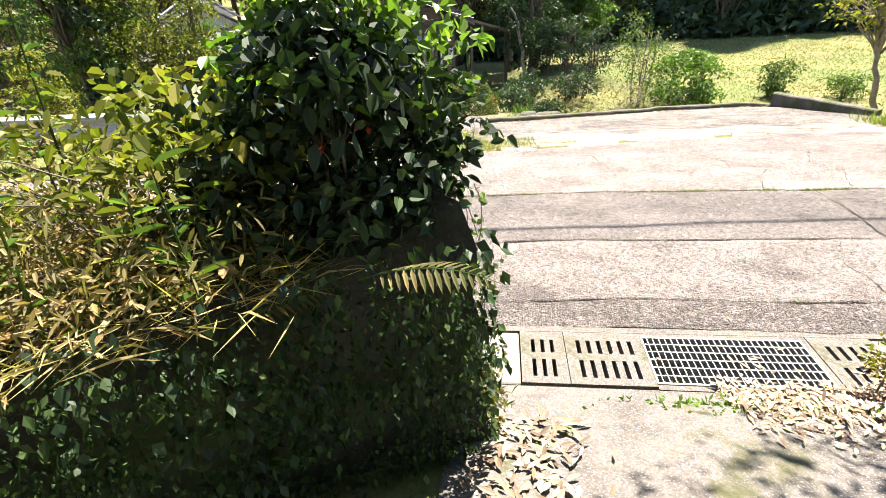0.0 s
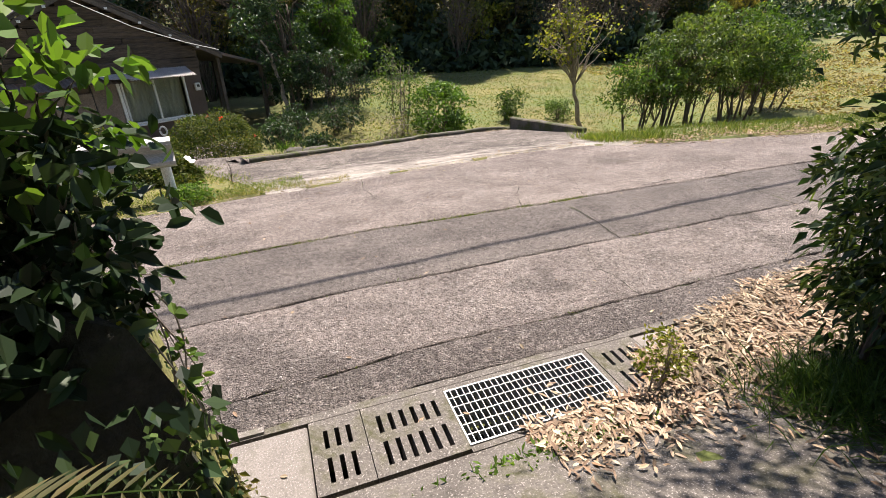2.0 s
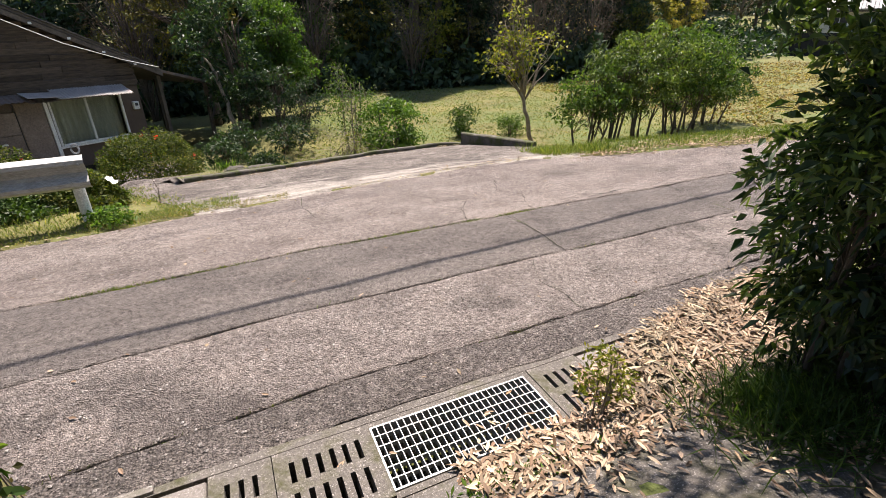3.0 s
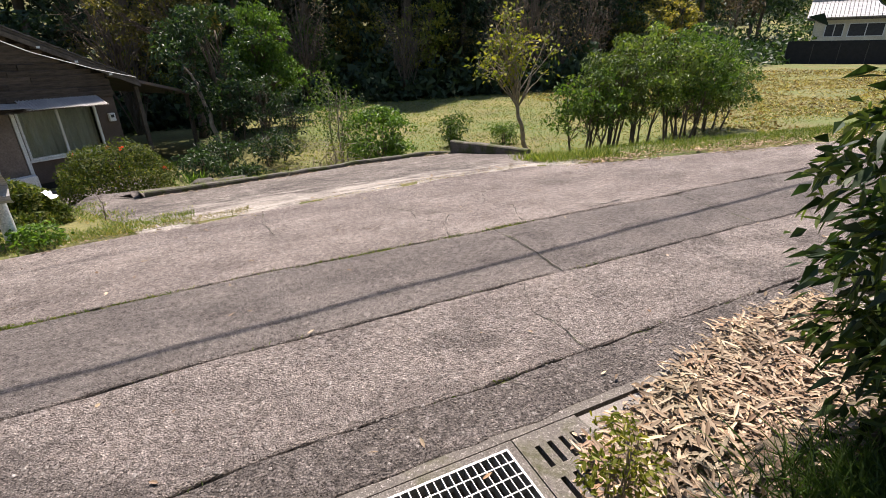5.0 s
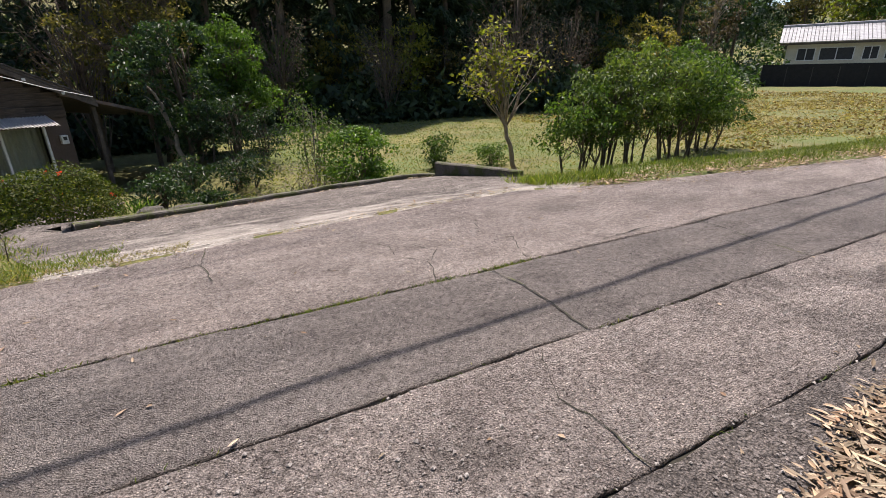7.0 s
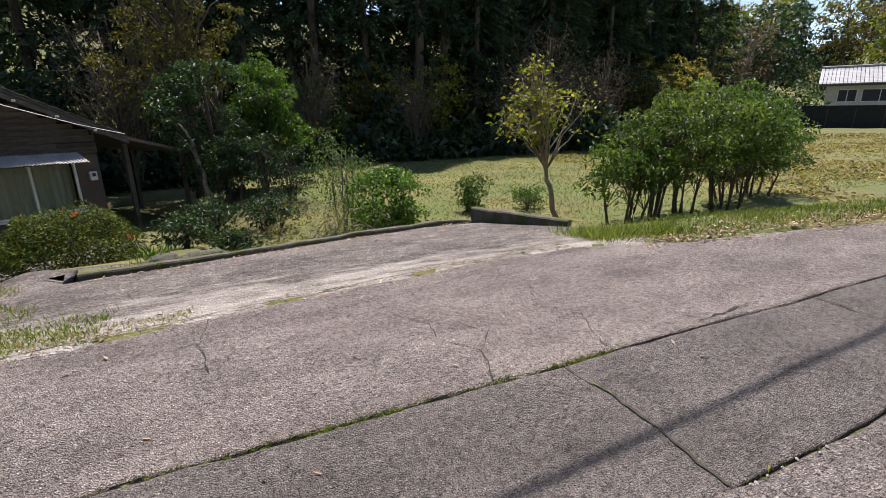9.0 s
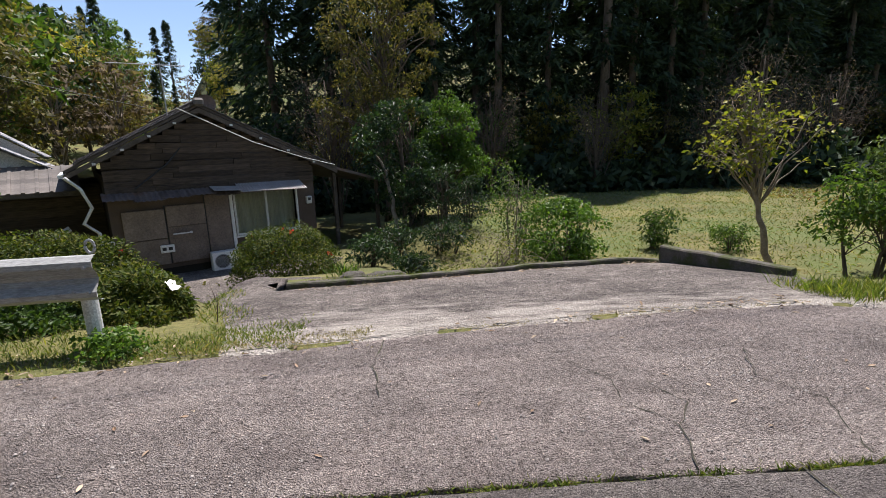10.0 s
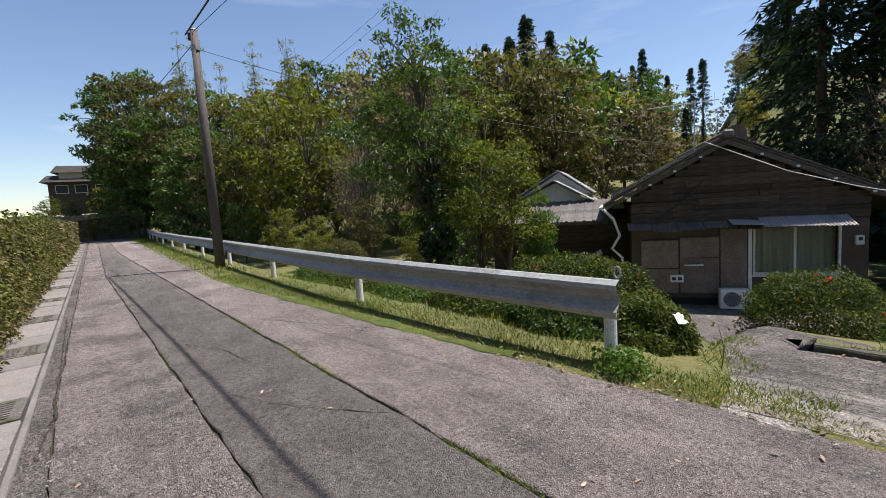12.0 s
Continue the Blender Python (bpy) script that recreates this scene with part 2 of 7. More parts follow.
M["steel"] = surface("galvanised_steel", (0.26, 0.265, 0.26), (0.40, 0.405, 0.40), 6, 60, 0.5, 0.15, 0.002, metal=0.6, stain=(0.22, 0.2, 0.17), stain_scale=3, stain_pos=(0.58, 0.8))
M["rail"] = surface("weathered_rail_paint", (0.30, 0.30, 0.285), (0.42, 0.42, 0.40), 2.0, 40, 0.55, 0.15, 0.002, metal=0.25, stain=(0.19, 0.185, 0.165), stain_scale=3.5, stain_pos=(0.54, 0.75), stretch=(0.5, 0.5, 3.0))
M["post"] = surface("white_post_paint", (0.62, 0.61, 0.57), (0.80, 0.79, 0.75), 5, 60, 0.5, 0.1, 0.002, stain=(0.3, 0.22, 0.14), stain_scale=5, stain_pos=(0.64, 0.8))
M["bark"] = surface("bark", (0.06, 0.045, 0.033), (0.15, 0.12, 0.09), 7, 50, 0.95, 0.9, 0.02, stretch=(1, 1, 0.25))
M["bark_pale"] = surface("pale_twigs", (0.16, 0.13, 0.10), (0.30, 0.25, 0.20), 7, 50, 0.95, 0.5, 0.01)
M["pole"] = surface("concrete_pole", (0.075, 0.062, 0.054), (0.13, 0.11, 0.095), 3, 50, 0.8, 0.3, 0.004, stretch=(1, 1, 0.2))
M["cable"] = surface("cable", (0.015, 0.015, 0.016), (0.03, 0.03, 0.03), 5, 60, 0.6)
M["board"] = surface("weathered_boards", (0.024, 0.018, 0.014), (0.105, 0.075, 0.056), 3.0, 45, 0.85, 0.6, 0.006, stretch=(1, 1, 8), rand=0.35)
M["fascia"] = surface("old_fascia_wood", (0.055, 0.043, 0.034), (0.13, 0.105, 0.085), 4, 45, 0.85, 0.5, 0.004)
M["plaster"] = surface("brown_plaster", (0.07, 0.051, 0.04), (0.115, 0.084, 0.067), 1.5, 60, 0.9, 0.4, 0.004, stain=(0.07, 0.05, 0.04), stain_scale=1.2)
M["panel"] = surface("faded_panel", (0.12, 0.09, 0.07), (0.2, 0.155, 0.125), 1.5, 30, 0.7, 0.2, 0.003, rand=0.25)
M["tile"] = surface("roof_tile", (0.07, 0.06, 0.054), (0.15, 0.13, 0.115), 3, 50, 0.7, 0.4, 0.004, rand=0.3)
M["tile_grey"] = surface("grey_roof_tile", (0.20, 0.20, 0.205), (0.34, 0.34, 0.35), 2, 40, 0.6, 0.3, 0.004, rand=0.2)
M["tin"] = surface("corrugated_tin", (0.36, 0.33, 0.31), (0.55, 0.52, 0.5), 2.5, 40, 0.5, 0.2, 0.003, metal=0.3, stain=(0.26, 0.13, 0.07), stain_scale=2.5, stain_pos=(0.56, 0.72))
M["tin_dark"] = surface("rusty_tin", (0.09, 0.07, 0.06), (0.2, 0.16, 0.14), 2.5, 40, 0.6, 0.2, 0.003, metal=0.2, stain=(0.16, 0.08, 0.045), stain_scale=2.5)
M["frame"] = surface("aluminium_frame", (0.55, 0.55, 0.53), (0.70, 0.70, 0.68), 4, 50, 0.45, 0.05, 0.001)
M["white"] = surface("white_enamel", (0.66, 0.65, 0.61), (0.78, 0.77, 0.73), 3, 50, 0.45, 0.05, 0.001)
M["whitewall"] = surface("white_plaster", (0.62, 0.62, 0.6), (0.78, 0.78, 0.76), 2, 40, 0.85, 0.2, 0.002)
M["cream"] = surface("cream_plaster", (0.50, 0.46, 0.36), (0.62, 0.57, 0.46), 2, 40, 0.85, 0.2, 0.002)
M["dark"] = surface("dark_plastic", (0.02, 0.02, 0.02), (0.04, 0.04, 0.04), 5, 50, 0.6)
M["net"] = surface("dark_fence_net", (0.008, 0.008, 0.01), (0.018, 0.018, 0.02), 3, 60, 0.9)
# mossy stone, its base near black to hold the entry wall's shade
M["stone"] = surface("shade_dark_mossy_stone", (0.014, 0.013, 0.011), (0.04, 0.038, 0.032), 3, 40, 0.95, 0.8, 0.015, stain=(0.03, 0.04, 0.012), stain_scale=2.0, stain_pos=(0.45, 0.6), rand=0.3)
M["curtain"] = surface("dusty_curtain", (0.30, 0.28, 0.22), (0.42, 0.40, 0.33), 1.0, 25, 0.9, 0.2, 0.004, stretch=(6, 6, 0.5))
m, n, l = nodes_of("window_glass")
p = n["Principled BSDF"]
p.inputs["Base Color"].default_value = (0.8, 0.85, 0.82, 1)
p.inputs["Transmission Weight"].default_value = 1.0
p.inputs["Roughness"].default_value = 0.06
p.inputs["IOR"].default_value = 1.3
M["glass"] = m
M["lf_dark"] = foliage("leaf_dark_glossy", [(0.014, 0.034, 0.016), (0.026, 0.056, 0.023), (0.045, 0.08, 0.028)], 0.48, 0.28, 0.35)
M["lf_mid"] = foliage("leaf_mid_green", [(0.035, 0.075, 0.02), (0.066, 0.122, 0.028), (0.105, 0.155, 0.04)], 0.5, 0.4, 0.3)
M["lf_bright"] = foliage("leaf_bright_green", [(0.06, 0.13, 0.025), (0.085, 0.155, 0.03), (0.11, 0.18, 0.04)], 0.48, 0.4, 0.3)
M["lf_yellow"] = foliage("leaf_yellow_green", [(0.09, 0.115, 0.022), (0.15, 0.17, 0.03), (0.21, 0.19, 0.045)], 0.5, 0.45, 0.25)
M["lf_olive"] = foliage("leaf_olive_brown", [(0.06, 0.06, 0.024), (0.11, 0.105, 0.04), (0.16, 0.125, 0.055)], 0.6, 0.35, 0.22)
M["lf_brown"] = foliage("twig_brown", [(0.09, 0.065, 0.045), (0.14, 0.105, 0.075), (0.18, 0.14, 0.10)], 0.8, 0.2, 0.2)
M["lf_cedar"] = foliage("cedar_needles", [(0.022, 0.042, 0.028), (0.036, 0.06, 0.036), (0.056, 0.084, 0.046)], 0.7, 0.2, 0.2)
# leaf colour darkened to stand in for shade on the entry wall
M["lf_hollow"] = foliage("leaf_dark_for_shade", [(0.016, 0.032, 0.014), (0.028, 0.052, 0.02), (0.045, 0.075, 0.028)], 0.8, 0.2, 0.1)
M["lf_azalea"] = foliage("azalea_leaf", [(0.035, 0.06, 0.014), (0.08, 0.108, 0.022), (0.15, 0.145, 0.034)], 0.6, 0.35, 0.18)
M["flower"] = foliage("red_flower", [(0.65, 0.05, 0.035), (0.75, 0.12, 0.06), (0.7, 0.06, 0.08)], 0.6, 0.3)
M["lf_bamboo"] = foliage("bamboo_gold", [(0.13, 0.13, 0.035), (0.19, 0.17, 0.045), (0.28, 0.21, 0.055)], 0.55, 0.45, 0.25)
M["grass"] = foliage("grass_blade", [(0.07, 0.11, 0.02), (0.12, 0.17, 0.03), (0.22, 0.21, 0.07)], 0.6, 0.4)
M["straw"] = foliage("dry_straw", [(0.30, 0.24, 0.12), (0.40, 0.33, 0.18), (0.24, 0.2, 0.10)], 0.8, 0.3, 0.2)
M["litter"] = foliage("dry_leaf", [(0.12, 0.078, 0.058), (0.28, 0.205, 0.165), (0.46, 0.37, 0.31), (0.17, 0.105, 0.078)], 0.8, 0.05, 0.3)
M["lf_camellia"] = foliage("camellia_leaf", [(0.008, 0.02, 0.01), (0.016, 0.036, 0.016), (0.03, 0.052, 0.02)], 0.5, 0.2, 0.3)
M["lf_shrub"] = foliage("shrub_leaf", [(0.055, 0.095, 0.026), (0.095, 0.14, 0.036), (0.13, 0.165, 0.05)], 0.46, 0.36, 0.35)
M["kerb"] = surface("dark_mossy_kerb", (0.06, 0.054, 0.045), (0.14, 0.125, 0.105), 4, 50, 0.95, 0.9, 0.02, stain=(0.055, 0.065, 0.018), stain_scale=3.5, stain_pos=(0.46, 0.6))
M["lf_dry"] = foliage("dry_vine_leaf", [(0.10, 0.095, 0.04), (0.17, 0.145, 0.07), (0.24, 0.20, 0.11), (0.13, 0.12, 0.04)], 0.7, 0.25, 0.2)
M["lf_rust"] = foliage("rusty_dry_leaf", [(0.15, 0.09, 0.045), (0.30, 0.22, 0.12), (0.44, 0.36, 0.22), (0.24, 0.12, 0.05)], 0.7, 0.35, 0.2)
M["chip"] = surface("stone_chips", (0.2, 0.18, 0.165), (0.46, 0.42, 0.39), 60, 150, 0.85, 0.2, 0.002)
M["endstone"] = surface("lane_end_stone", (0.09, 0.085, 0.06), (0.2, 0.18, 0.13), 2, 20, 0.95, 0.8, 0.03)
M["moss"] = surface("moss", (0.05, 0.075, 0.012), (0.12, 0.14, 0.025), 5, 90, 1.0, 0.8, 0.02)

# ---- mesh helpers ----
RNG = np.random.default_rng(7)


def mesh_ob(name, verts, faces, material, parent=None, label="", smooth=False):
    me = bpy.data.meshes.new(name)
    me.from_pydata([tuple(map(float, v)) for v in verts] if not isinstance(verts, np.ndarray) else verts.tolist(), [], faces)
    me.materials.append(material)
    if smooth:
        me.polygons.foreach_set("use_smooth", [True] * len(me.polygons))
    me.update()
    ob = new(name, me)
    if parent:
        ob.parent = parent
    if label:
        ob["label"] = label
    return ob


def part(name, bm, material, parent=None, label="", smooth=False):
    me = bpy.data.meshes.new(name)
    bm.to_mesh(me)
    bm.free()
    me.materials.append(material)
    if smooth:
        me.polygons.foreach_set("use_smooth", [True] * len(me.polygons))
    ob = new(name, me)
    if parent:
        ob.parent = parent
    if label:
        ob["label"] = label
    return ob


def empty(name, m=None, **tags):
    ob = new(name)
    if m is not None:
        ob.matrix_world = m
    return tagged(ob, **tags)


def box(bm, x0, y0, z0, x1, y1, z1, bev=0.0):
    r = bmesh.ops.create_cube(bm, size=1, matrix=Matrix.Translation(((x0 + x1) / 2, (y0 + y1) / 2, (z0 + z1) / 2)) @ Matrix.Diagonal((x1 - x0, y1 - y0, z1 - z0, 1)))
    if bev:
        es = list({e for v in r["verts"] for e in v.link_edges})
        bmesh.ops.bevel(bm, geom=es, offset=bev, segments=1, affect="EDGES")
    return bm


def boxbm(*a, bev=0.0):
    return box(bmesh.new(), *a, bev=bev)


def tube(points, radii, sides=6, cap=True):
    """Tapered tube along points; returns verts, faces."""
    pts = [Vector(q) for q in points]
    vs, fs = [], []
    for i, q in enumerate(pts):
        d = (pts[min(i + 1, len(pts) - 1)] - pts[max(i - 1, 0)])
        d = d.normalized() if d.length > 1e-9 else Vector((0, 0, 1))
        a = d.orthogonal().normalized()
        if abs(d.z) < 0.99:
            a = d.cross(Vector((0, 0, 1))).normalized()
        b = d.cross(a)
        for k in range(sides):
            w = 2 * math.pi * k / sides
            vs.append(q + (a * math.cos(w) + b * math.sin(w)) * radii[i])
    for i in range(len(pts) - 1):
        for k in range(sides):
            k2 = (k + 1) % sides
            fs.append((i * sides + k, i * sides + k2, (i + 1) * sides + k2, (i + 1) * sides + k))
    if cap:
        fs.append(tuple(range(sides))[::-1])
        fs.append(tuple((len(pts) - 1) * sides + k for k in range(sides)))
    return vs, fs


def joined(pieces):
    vs, fs = [], []
    for v, f in pieces:
        o = len(vs)
        vs.extend(v)
        fs.extend(tuple(i + o for i in q) for q in f)
    return vs, fs


def leaf_mesh(pos, grow, length, width, rng, fine=False, droop=0.0, flat=0.6, facing=None, simple=False):
    """Leaves as small folded blades: pos Nx3, grow Nx3 directions. Returns verts array, faces."""
    n_ = len(pos)
    d = grow / (np.linalg.norm(grow, axis=1, keepdims=True) + 1e-9)
    up = rng.normal(0, 1, (n_, 3)) * (1 - flat) + np.array([0, 0, 1.0]) * flat
    if facing is not None:
        up = facing
    s = np.cross(d, up)
    s /= np.linalg.norm(s, axis=1, keepdims=True) + 1e-9
    nn = np.cross(s, d)
    ln = (length * rng.uniform(0.6, 1.3, n_))[:, None]
    wd = (width * rng.uniform(0.7, 1.25, n_))[:, None] * 0.5
    tip = pos + d * ln
    tip[:, 2] -= droop * ln[:, 0]
    if simple:
        v = np.stack([pos - s * wd, pos + s * wd, tip], 1).reshape(-1, 3)
        faces = (np.arange(n_) * 3)[:, None] + np.arange(3)[None]
        return v, faces.tolist()
    if not fine:
        mid = pos + d * ln * 0.45 + nn * ln * 0.06
        v = np.stack([pos, mid + s * wd, tip, mid - s * wd], 1).reshape(-1, 3)
        base = np.arange(n_) * 4
        faces = np.stack([base, base + 1, base + 2, base + 3], 1).tolist()
    else:
        m1 = pos + d * ln * 0.3
        m2 = pos + d * ln * 0.68
        m2[:, 2] -= droop * ln[:, 0] * 0.4
        lift = nn * wd * 0.35
        v = np.stack([pos, m1 + s * wd * 0.92 + lift, m2 + s * wd * 0.85 + lift, tip, m2 - s * wd * 0.85 + lift, m1 - s * wd * 0.92 + lift], 1).reshape(-1, 3)
        b = np.arange(n_) * 6
        faces = np.concatenate([np.stack([b, b + 1, b + 2, b + 3], 1), np.stack([b, b + 3, b + 4, b + 5], 1)]).tolist()
    return v, faces


# ---- terrain ----
EDGE_X = [-60, -40, -11, -4.6, -1.7, -0.6, 0.4, 2.5, 4.0, 5.5, 10.5, 20, 60]
EDGE_Y = [2.2, 2.3, 2.65, 3.4, 3.8, 3.95, 4.1, 4.35, 4.4, 4.0, 3.2, 2.7, 2.2]


def edge_y(x):
    return np.interp(x, EDGE_X, EDGE_Y)


def bend(x):
    return np.where(np.asarray(x, float) < 0, 0.05 * np.asarray(x, float), 0.0)


def gutter_y(x):
    return np.where(np.asarray(x, float) < -3, 0.018 * (np.asarray(x, float) + 3), 0.0)


def wall_y(x):
    return gutter_y(x) - 0.55


def sstep(a, b, v):
    t = np.clip((np.asarray(v, float) - a) / (b - a), 0, 1)
    return t * t * (3 - 2 * t)


def height(x, y):
    x, y = np.asarray(x, float), np.asarray(y, float)
    e = edge_y(x)
    dn = np.maximum(y - e, 0)
    # north: driveway slope in the middle, bank on the left, verge and field on the right
    drive = -0.125 * np.minimum(dn, 3.2) - 0.225 * np.clip(y - 7.4, 0, 5.0)
    bank = -1.1 * sstep(0.9, 4.0, dn) - 0.35 * sstep(6, 11, dn)
    verge = -0.95 * sstep(0.6, 4.4, dn)
    left_w = sstep(-1.4, -2.2, x - 0.18 * (4.2 - y))
    right_w = np.maximum(sstep(5.4, 6.2, x), sstep(7.0, 7.9, y - 0.17 * x) * sstep(-0.2, 0.8, x))
    z = drive * (1 - left_w) + bank * left_w
    z = z * (1 - right_w) + verge * right_w
    pit = sstep(-0.4, 0.6, x) * sstep(4.2, 2.8, x) * sstep(8.2, 9.5, y) * sstep(15, 12, y)
    z = z - 0.6 * pit
    yard = sstep(-2.6, -3.6, x) * sstep(9.0, 11.0, y)
    z = z * (1 - yard) + (-1.62) * yard
    # hills
    z = z + 0.42 * np.maximum(y - 27 - 0.1 * np.abs(x - 8), 0) * sstep(70, 30, x) * sstep(95, 60, y) * sstep(-7, 3, x - 0.6 + 0.40 * (y - 0.5))
    z = z + 0.28 * np.maximum(-x - 14, 0) * sstep(9, 22, y) * 0.9 * sstep(-120, -60, x)
    z = z + 0.014 * np.maximum(x - 24, 0) * sstep(4, 14, y) * sstep(80, 50, x)
    z = z + 17 * np.exp(-((x - 125) ** 2 + (y - 75) ** 2) / 40.0 ** 2) + 6 * np.exp(-((x + 47) ** 2 + (y - 92) ** 2) / 26.0 ** 2)
    z = z + 3.0 * sstep(-46.5, -57, x) * sstep(10, 3, y)
    # south: garden bank, and the entry slope between
    bank_s = 1.28 + 0.05 * np.maximum(-y - 2, 0)
    entry = 0.30 * np.clip(-0.55 - y, 0, 2.0) + 0.05
    right_bank = 0.5 * sstep(1.9, 3.2, x) * sstep(-0.5, -1.6, y)
    south = np.where(wall_front(x, y) > 0.22, bank_s, entry + right_bank)
    z = np.where(y < wall_y(x) - 0.05, np.where((x < -1.0) & (wall_front(x, y) > 0.22) & (y < wall_y(x) - 0.22), bank_s, south), z)
    z = np.where((y >= wall_y(x) - 0.05) & (y < e + 0.0), -0.07, z)
    z = np.where((y >= gutter_y(x) - 0.58) & (y < gutter_y(x) + 0.06) & (x < 4), -0.5, z)
    rough = 0.05 * np.sin(x * 1.7 + 0.6 * y) * np.sin(y * 1.3 - 0.4 * x)
    return z + rough * (sstep(0.4, 2.0, dn) * 0.6 + (y < -1.2) * 0.2) * np.where(right_w + left_w > 0.5, 1, 0.15)


def wall_front(x, y):
    """Positive inside the raised garden west of the entry: its corner stands at (-0.9, -0.5), and its front face runs south-west."""
    x, y = np.asarray(x, float), np.asarray(y, float)
    a = -0.90 - x                      # west of the corner face
    b = (y + 0.93) * 0.86 + (-x - 0.85) * 0.51   # north of the slanting face
    return np.minimum(a, b)


def gz(x, y):
    return float(height(x, y))


def span(parts):
    return np.unique(np.concatenate([np.arange(a, b, s) for a, b, s in parts]).round(4))


xs = span([(-640, -60, 30), (-60, -16, 1.2), (-16, -4, 0.4), (-4, 7, 0.16), (7, 20, 0.5), (20, 60, 2), (60, 640, 30)])
ys = span([(-640, -20, 40), (-20, -4, 1.0), (-4, 0.2, 0.12), (0.2, 3.2, 0.5), (3.2, 9, 0.14), (9, 18, 0.4), (18, 60, 1.5), (60, 640, 25)])
gx, gy = np.meshgrid(xs, ys)
gzv = height(gx, gy)
verts = np.stack([gx.ravel(), gy.ravel(), gzv.ravel()], 1)
nx_, ny_ = len(xs), len(ys)
ii = (np.arange(ny_ - 1)[:, None] * nx_ + np.arange(nx_ - 1)[None]).ravel()
ground = mesh_ob("ground", verts, np.stack([ii, ii + 1, ii + nx_ + 1, ii + nx_], 1).tolist(), M["ground"], smooth=True)
tagged(ground, "mown straw-green meadow and bare earth rising to wooded hills", "ground", kind="structure")

# ---- road ----
road = empty("road", label="narrow worn asphalt lane in lengthwise strips with cracked joints", category="road", kind="structure")


def strip(name, y_low, y_high, x0, x1, material, label, seed, step=0.12):
    """One lengthwise asphalt strip with ragged edges; y_low and y_high are functions of x."""
    r = np.random.default_rng(seed)
    xv = np.concatenate([np.arange(x0, -12, 0.6), np.arange(max(x0, -12), 12, step), np.arange(12, x1, 0.8)])
    k = len(xv)
    fr = (0.0, 0.012, 0.03, 0.25, 0.5, 0.75, 0.97, 0.988, 1.0)
    cols = len(fr)

    def ragged(amp):
        return amp * (np.sin(xv * 3.1 + seed) + 0.7 * np.sin(xv * 7.7 + 2 * seed) + 0.8 * np.sin(xv * 17.3 + seed * 3)) + r.normal(0, amp * 0.5, k)
    lo, hi = y_low(xv) + ragged(0.006), y_high(xv) + ragged(0.006)
    vv = []
    for j in range(cols):
        f = fr[j]
        yv = lo + (hi - lo) * f
        zz = 0.004 * np.sin(xv * 2.3 + yv * 3) + 0.003 * np.sin(xv * 5.1 - yv * 4 + seed)
        zz = zz - (0.008 if j in (0, cols - 1) else 0.0)
        vv.append(np.stack([xv, yv, zz], 1))
    vv = [vv[0] - np.array([0, 0, 0.06])] + vv + [vv[-1] - np.array([0, 0, 0.06])]
    rows = len(vv)
    v = np.concatenate(vv)
    f = []
    for j in range(rows - 1):
        a = j * k + np.arange(k - 1)
        f += np.stack([a, a + 1, a + k + 1, a + k], 1).tolist()
    return mesh_ob(name, v, f, material, road, label, smooth=True)


J = 0.008


def joint(y):
    return lambda x: y + bend(x)


strip("asphalt_strip", lambda x: gutter_y(x) + 0.07, lambda x: joint(0.40)(x) * 0 + np.maximum(0.40 + bend(x), gutter_y(x) + 0.2) - J, -52, 60, M["asphalt_d"], "coarse dark patched asphalt strip", 1)
strip("asphalt_strip", lambda x: np.maximum(0.40 + bend(x), gutter_y(x) + 0.2) + J, lambda x: np.maximum(1.31 + bend(x), gutter_y(x) + 0.75) - J, -52, 60, M["asphalt_c"], "worn patchy asphalt strip", 2)
strip("asphalt_strip", lambda x: np.maximum(1.31 + bend(x), gutter_y(x) + 0.75) + J, lambda x: np.maximum(2.39 + bend(x), gutter_y(x) + 1.5) - 1.6 * J, -52, 60, M["asphalt_a"], "darker smooth asphalt strip", 3)
strip("asphalt_strip", lambda x: np.maximum(2.39 + bend(x), gutter_y(x) + 1.5) + 1.6 * J, lambda x: edge_y(x), -52, 60, M["asphalt_b"], "pale pinkish worn asphalt strip", 4)


bed = empty("road_bed", label="dark earth and moss in the joints under the asphalt", category="road bed", kind="structure")
bxv = np.arange(-52, 60, 1.0)
v = [q for x in bxv for q in ((x, float(gutter_y(x)) + 0.09, -0.03), (x, float(edge_y(x)) - 0.03, -0.03))]
mesh_ob("bed", v, [(2 * i, 2 * i + 2, 2 * i + 3, 2 * i + 1) for i in range(len(bxv) - 1)], M["crack"], bed)


def crack(points, width, seed, parent=road):
    r = random.Random(seed)
    pts = []
    for (ax, ay), (bx, by) in zip(points, points[1:]):
        k = max(2, int(math.hypot(bx - ax, by - ay) / 0.06))
        for i in range(k):
            f = i / k
            pts.append((ax + (bx - ax) * f + r.gauss(0, 0.008), ay + (by - ay) * f + r.gauss(0, 0.008)))
    pts.append(points[-1])
    vs, fs = [], []
    for i, (x, y) in enumerate(pts):
        x2, y2 = pts[min(i + 1, len(pts) - 1)]
        x1, y1 = pts[max(i - 1, 0)]
        dl = math.hypot(x2 - x1, y2 - y1) or 1
        w = width * r.uniform(0.15, 0.75) / 2
        nx, ny = -(y2 - y1) / dl * w, (x2 - x1) / dl * w
        z = 0.008 if y < edge_y(x) else gz(x, y) + 0.016
        vs += [(x + nx, y + ny, z), (x - nx, y - ny, z)]
    fs = [(2 * i, 2 * i + 1, 2 * i + 3, 2 * i + 2) for i in range(len(pts) - 1)]
    return mesh_ob("crack", vs, fs, M["crack"], parent)


